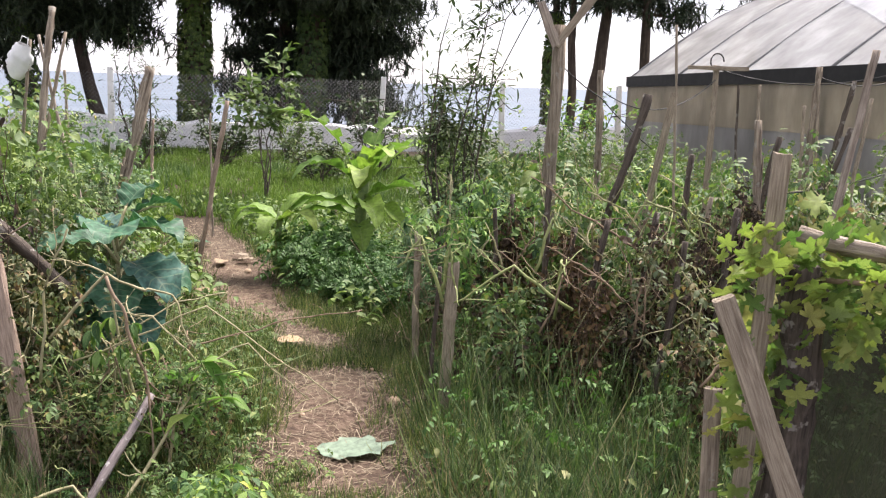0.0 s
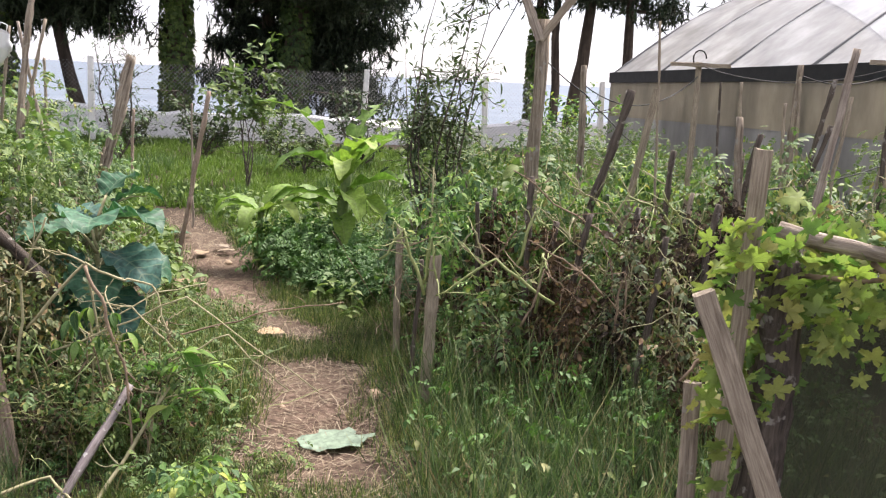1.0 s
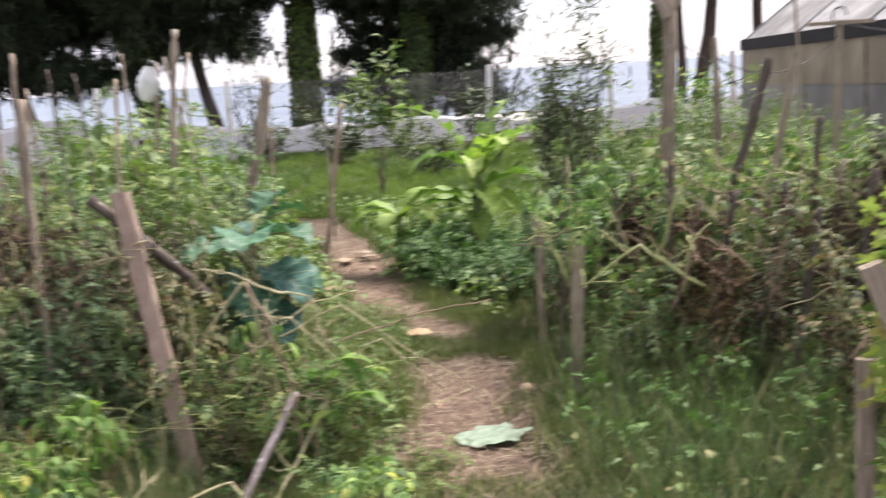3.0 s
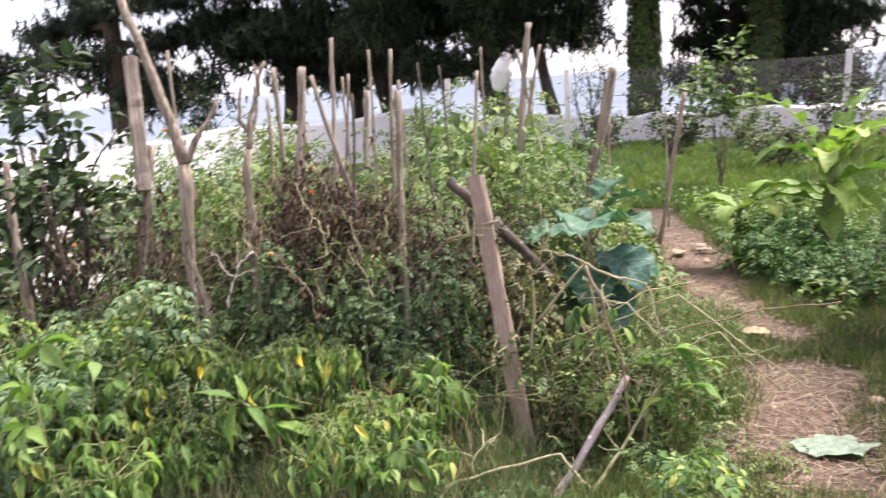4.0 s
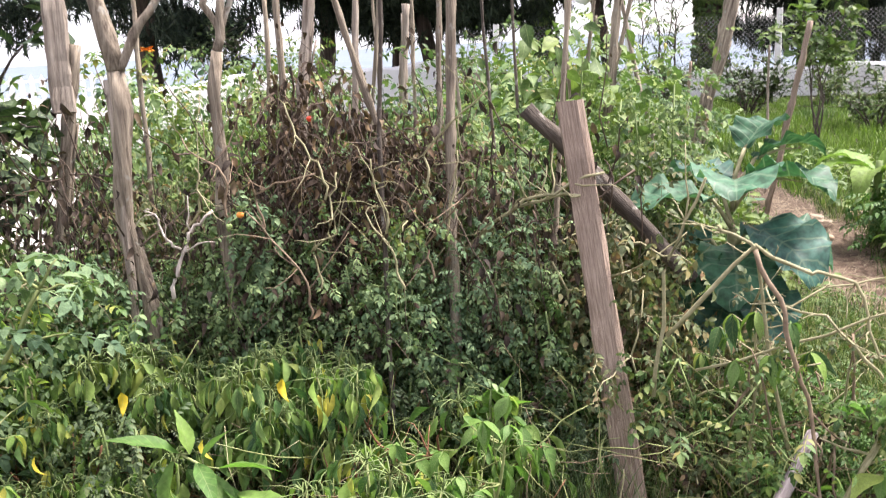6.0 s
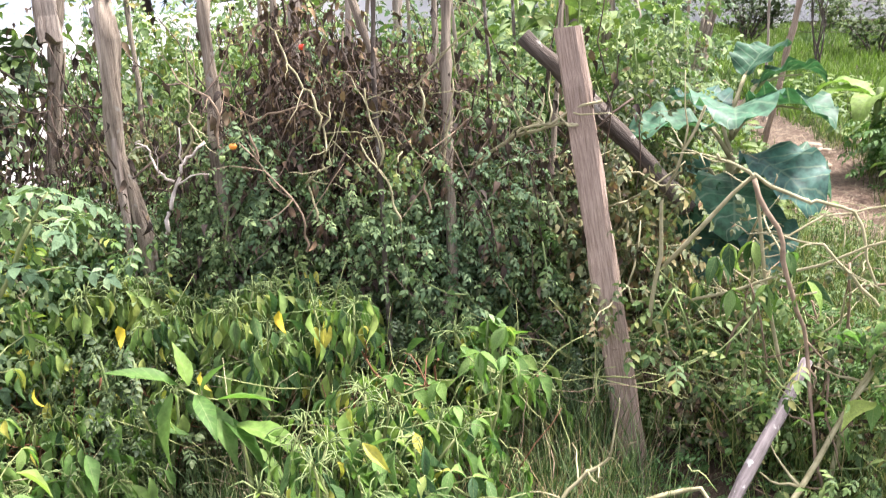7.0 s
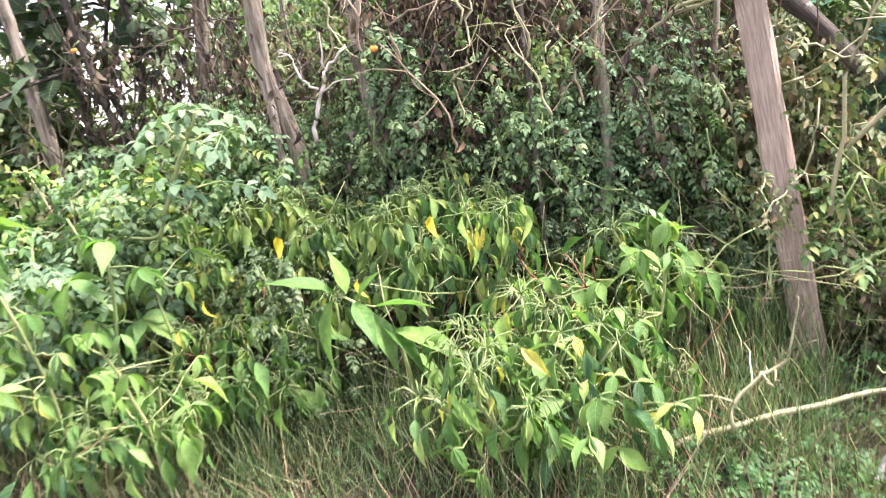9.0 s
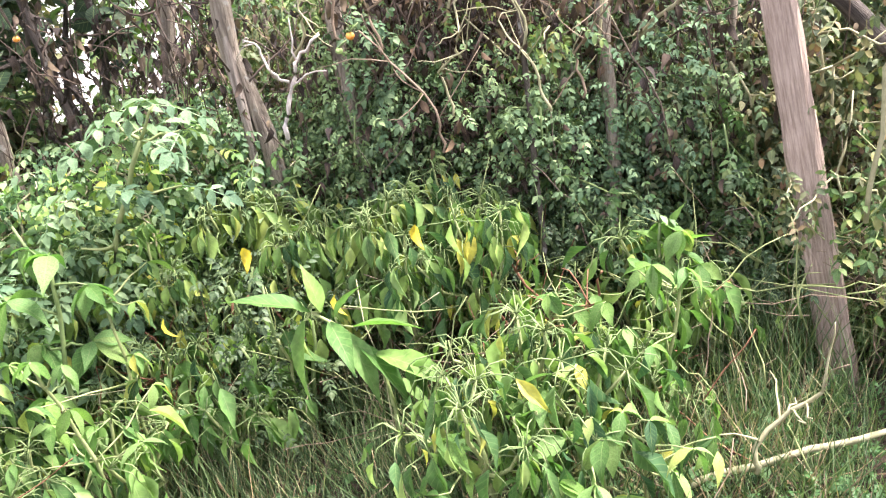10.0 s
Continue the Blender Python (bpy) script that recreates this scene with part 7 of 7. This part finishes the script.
# ---- long tomato shoots and wires over the right-hand row ----
for n in range(40):
    r = np.random.default_rng(950 + n)
    x, y = r.uniform(-0.1, 2.0), r.uniform(3.6, 4.6)
    a = np.array([x, y, r.uniform(0.35, 0.8)])
    d = np.array([r.normal(0, 0.3), r.normal(-0.05, 0.08), 0])
    bare_stem([tuple(a), tuple(a + d * 0.5 + (0, 0, r.uniform(0.1, 0.3))), tuple(a + d + (0, 0, r.uniform(0.0, 0.35)))], 0.0055 if n % 3 else 0.008, (STEM_LIGHT, STEM_PALE, STEM_DRY)[n % 3], "long bare tomato shoot over the row", 980 + n, 7, "tomato_shoot")


def wire_line(a, b, sag, label):
    t = np.linspace(0, 1, 14)
    p = np.array(a)[None] * (1 - t[:, None]) + np.array(b)[None] * t[:, None]
    p[:, 2] -= sag * 4 * t * (1 - t)
    h = Heap()
    h.tube(p - p[0], 0.004, 5)
    ob = new("wire", h.mesh("wire", BAND))
    ob.matrix_basis = Matrix.Translation(a)
    tagged(ob, label, "wire", "wires")


wire_line((2.0, 6.7, 1.68), (3.1, 5.88, 1.72), 0.12, "dark sagging wire between two stakes")
wire_line((2.29, 5.55, 1.62), (3.1, 5.88, 1.7), 0.08, "dark sagging wire between two stakes")
wire_line((1.0, 5.92, 1.5), (2.0, 6.7, 1.6), 0.18, "dark sagging wire between two stakes")
wire_line((1.47, 4.2, 1.02), (2.9, 5.5, 1.1), 0.04, "dark wire strung along the row")
dead_right = [tomato_plant(74, 1.0, 0.3, G_TOMATO_DULL, 140, 0.09, 110), tomato_plant(75, 0.95, 0.3, G_TOMATO_DULL, 140, 0.09, 100)]
scatter(dead_right, [(1.75, 4.05), (2.35, 4.35), (1.15, 4.25)], 76)


def dead_column(a, b, seed):
    """A withered vine hanging down its stake."""
    rng = np.random.default_rng(seed)
    a, b = np.array(a), np.array(b)
    ob = thing("withered_vine", tuple(a), "withered brown vine hanging down its stake", "plant", "withered vines")
    h, pts = Heap(), []
    for i in range(5):
        line = crooked(rng.normal(0, 0.02, 3), b - a + rng.normal(0, 0.03, 3), 9, 0.012, rng)
        h.tube(line, (0.005, 0.002), 5)
        pts += list(line[1:])
    part("stem", h.mesh("stem", STEM_DRY), ob)
    pts = np.array(pts)
    n = 240
    p = pts[rng.integers(0, len(pts), n)] + rng.normal(0, 0.035, (n, 3))
    h = Heap()
    h.leaves(WILTED, p, rng.normal(0, 0.35, (n, 3)) + (0, 0, -1), rng.uniform(0.03, 0.1, n), None, None, rng)
    part("withered_leaves", h.mesh("withered_leaves", G_DRY), ob)


dead_column((0.5, 4.02, 0.02), (0.6, 4.03, 0.8), 1001)
dead_column((0.86, 3.93, 0.02), (0.97, 3.94, 0.88), 1002)
dead_column((0.36, 4.42, 0.02), (0.35, 4.43, 0.85), 1003)
dead_column((1.35, 4.15, 0.02), (1.42, 4.12, 1.0), 1004)
dead_column((0.62, 3.75, 0.02), (0.68, 3.76, 0.62), 1005)
dead_column((1.12, 3.9, 0.02), (1.2, 3.92, 0.9), 1006)

tufts("path_grass_patch", spots_in(650, 260, -0.95, -0.15, 2.3, 3.15, lambda x, y: np.sin(7 * x + 2 * y) + np.sin(5 * y - 6 * x) > -0.3), 16, 0.09, G_GRASS, "short green grass on the near path", "grass", 651, 1.0, 0.0035)
weeds("path_weeds", spots_in(652, 60, -0.95, -0.1, 2.3, 3.3, lambda x, y: np.sin(7 * x + 2 * y) > 0), 4, 0.08, 0.05, G_BROAD, "small weeds on the near path", 653, TOMATO)
tufts("rank_grass", spots_in(654, 320, 0.0, 1.7, 2.6, 4.2, lambda x, y: path_distance(x, y) > 0.42), 6, 0.55, G_GRASS, "long bent grass blades along the tomato row", "grass", 655, 1.4, 0.005)

litter_of_stems("pale_stalks", [(-2.66, 2.18), (-2.44, 2.4), (-2.23, 2.56), (-2.02, 2.65), (-2.82, 1.95)], 110, 0.12, 0.5, STEM_PALE, "thin pale stalks standing among the peppers", 660, 0.0017)
litter_of_stems("rust_stalks", [(-2.66, 2.18), (-2.3, 2.58), (-1.89, 2.56), (-2.77, 2.06)], 140, 0.1, 0.45, STEM_RUST, "thin rust-brown stalks standing among the peppers", 661, 0.002)
tufts("green_arching_grass", spots_in(662, 60, -2.6, -1.5, 1.6, 2.7, lambda x, y: y + 0.5 * x > 1.2), 9, 0.3, G_GRASS, "thin green grass arching over bare soil", "grass", 663, 1.3, 0.0035)
weeds("soil_weeds", spots_in(664, 45, -2.3, -1.2, 1.9, 2.8, lambda x, y: path_distance(x, y) > 0.4), 9, 0.07, 0.022, G_MOUND, "tiny clover-like weeds on the bare soil", 665, ROUND)

weeds("bank_weeds", spots_in(666, 110, -1.75, -0.95, 2.1, 3.05, lambda x, y: path_distance(x, y) > 0.4), 8, 0.07, 0.045, G_MOUND, "low dark feathery weeds around the plank post", 667, TOMATO)
for n in range(12):
    r = np.random.default_rng(1100 + n)
    x, y, z = r.uniform(-2.5, -1.85), r.uniform(-0.1, 0.06), r.uniform(0.6, 1.0)
    y += 2.72 + (x + 2.17) * 0.6
    bare_stem([(x, y, z), (x + r.normal(0, 0.05), y, z + 0.1), (x + r.normal(0, 0.1), y + r.normal(0, 0.03), z + r.uniform(0.15, 0.3))], 0.0035, STEM_PALE if n % 3 else STEM_DRY, "thin pale forking twig in the withered vines", 1120 + n, 5, "bleached_twig")

for n, (x, y, high) in enumerate([(-1.78, 2.22, 0.3), (-1.66, 2.28, 0.3), (-1.88, 2.17, 0.24), (-1.75, 2.36, 0.34)]):
    r = np.random.default_rng(1200 + n)
    tips = [(x + r.normal(0, 0.07), y + r.normal(0, 0.06), high * r.uniform(0.5, 1.05)) for _ in range(7)]
    leafy_stem("pepper_plant", [(x, y, -0.03), (x + 0.01, y, high * 0.5), (x + r.normal(0, 0.02), y, high)], tips, G_PEPPER if n % 2 else G_BRIGHT, STEM_LIGHT,
               "low pepper plant with broad light green leaves", 0.08, 1220 + n, OVATE_FINE if n % 2 else LONG_LEAF, 0.005, 4, 0.8)
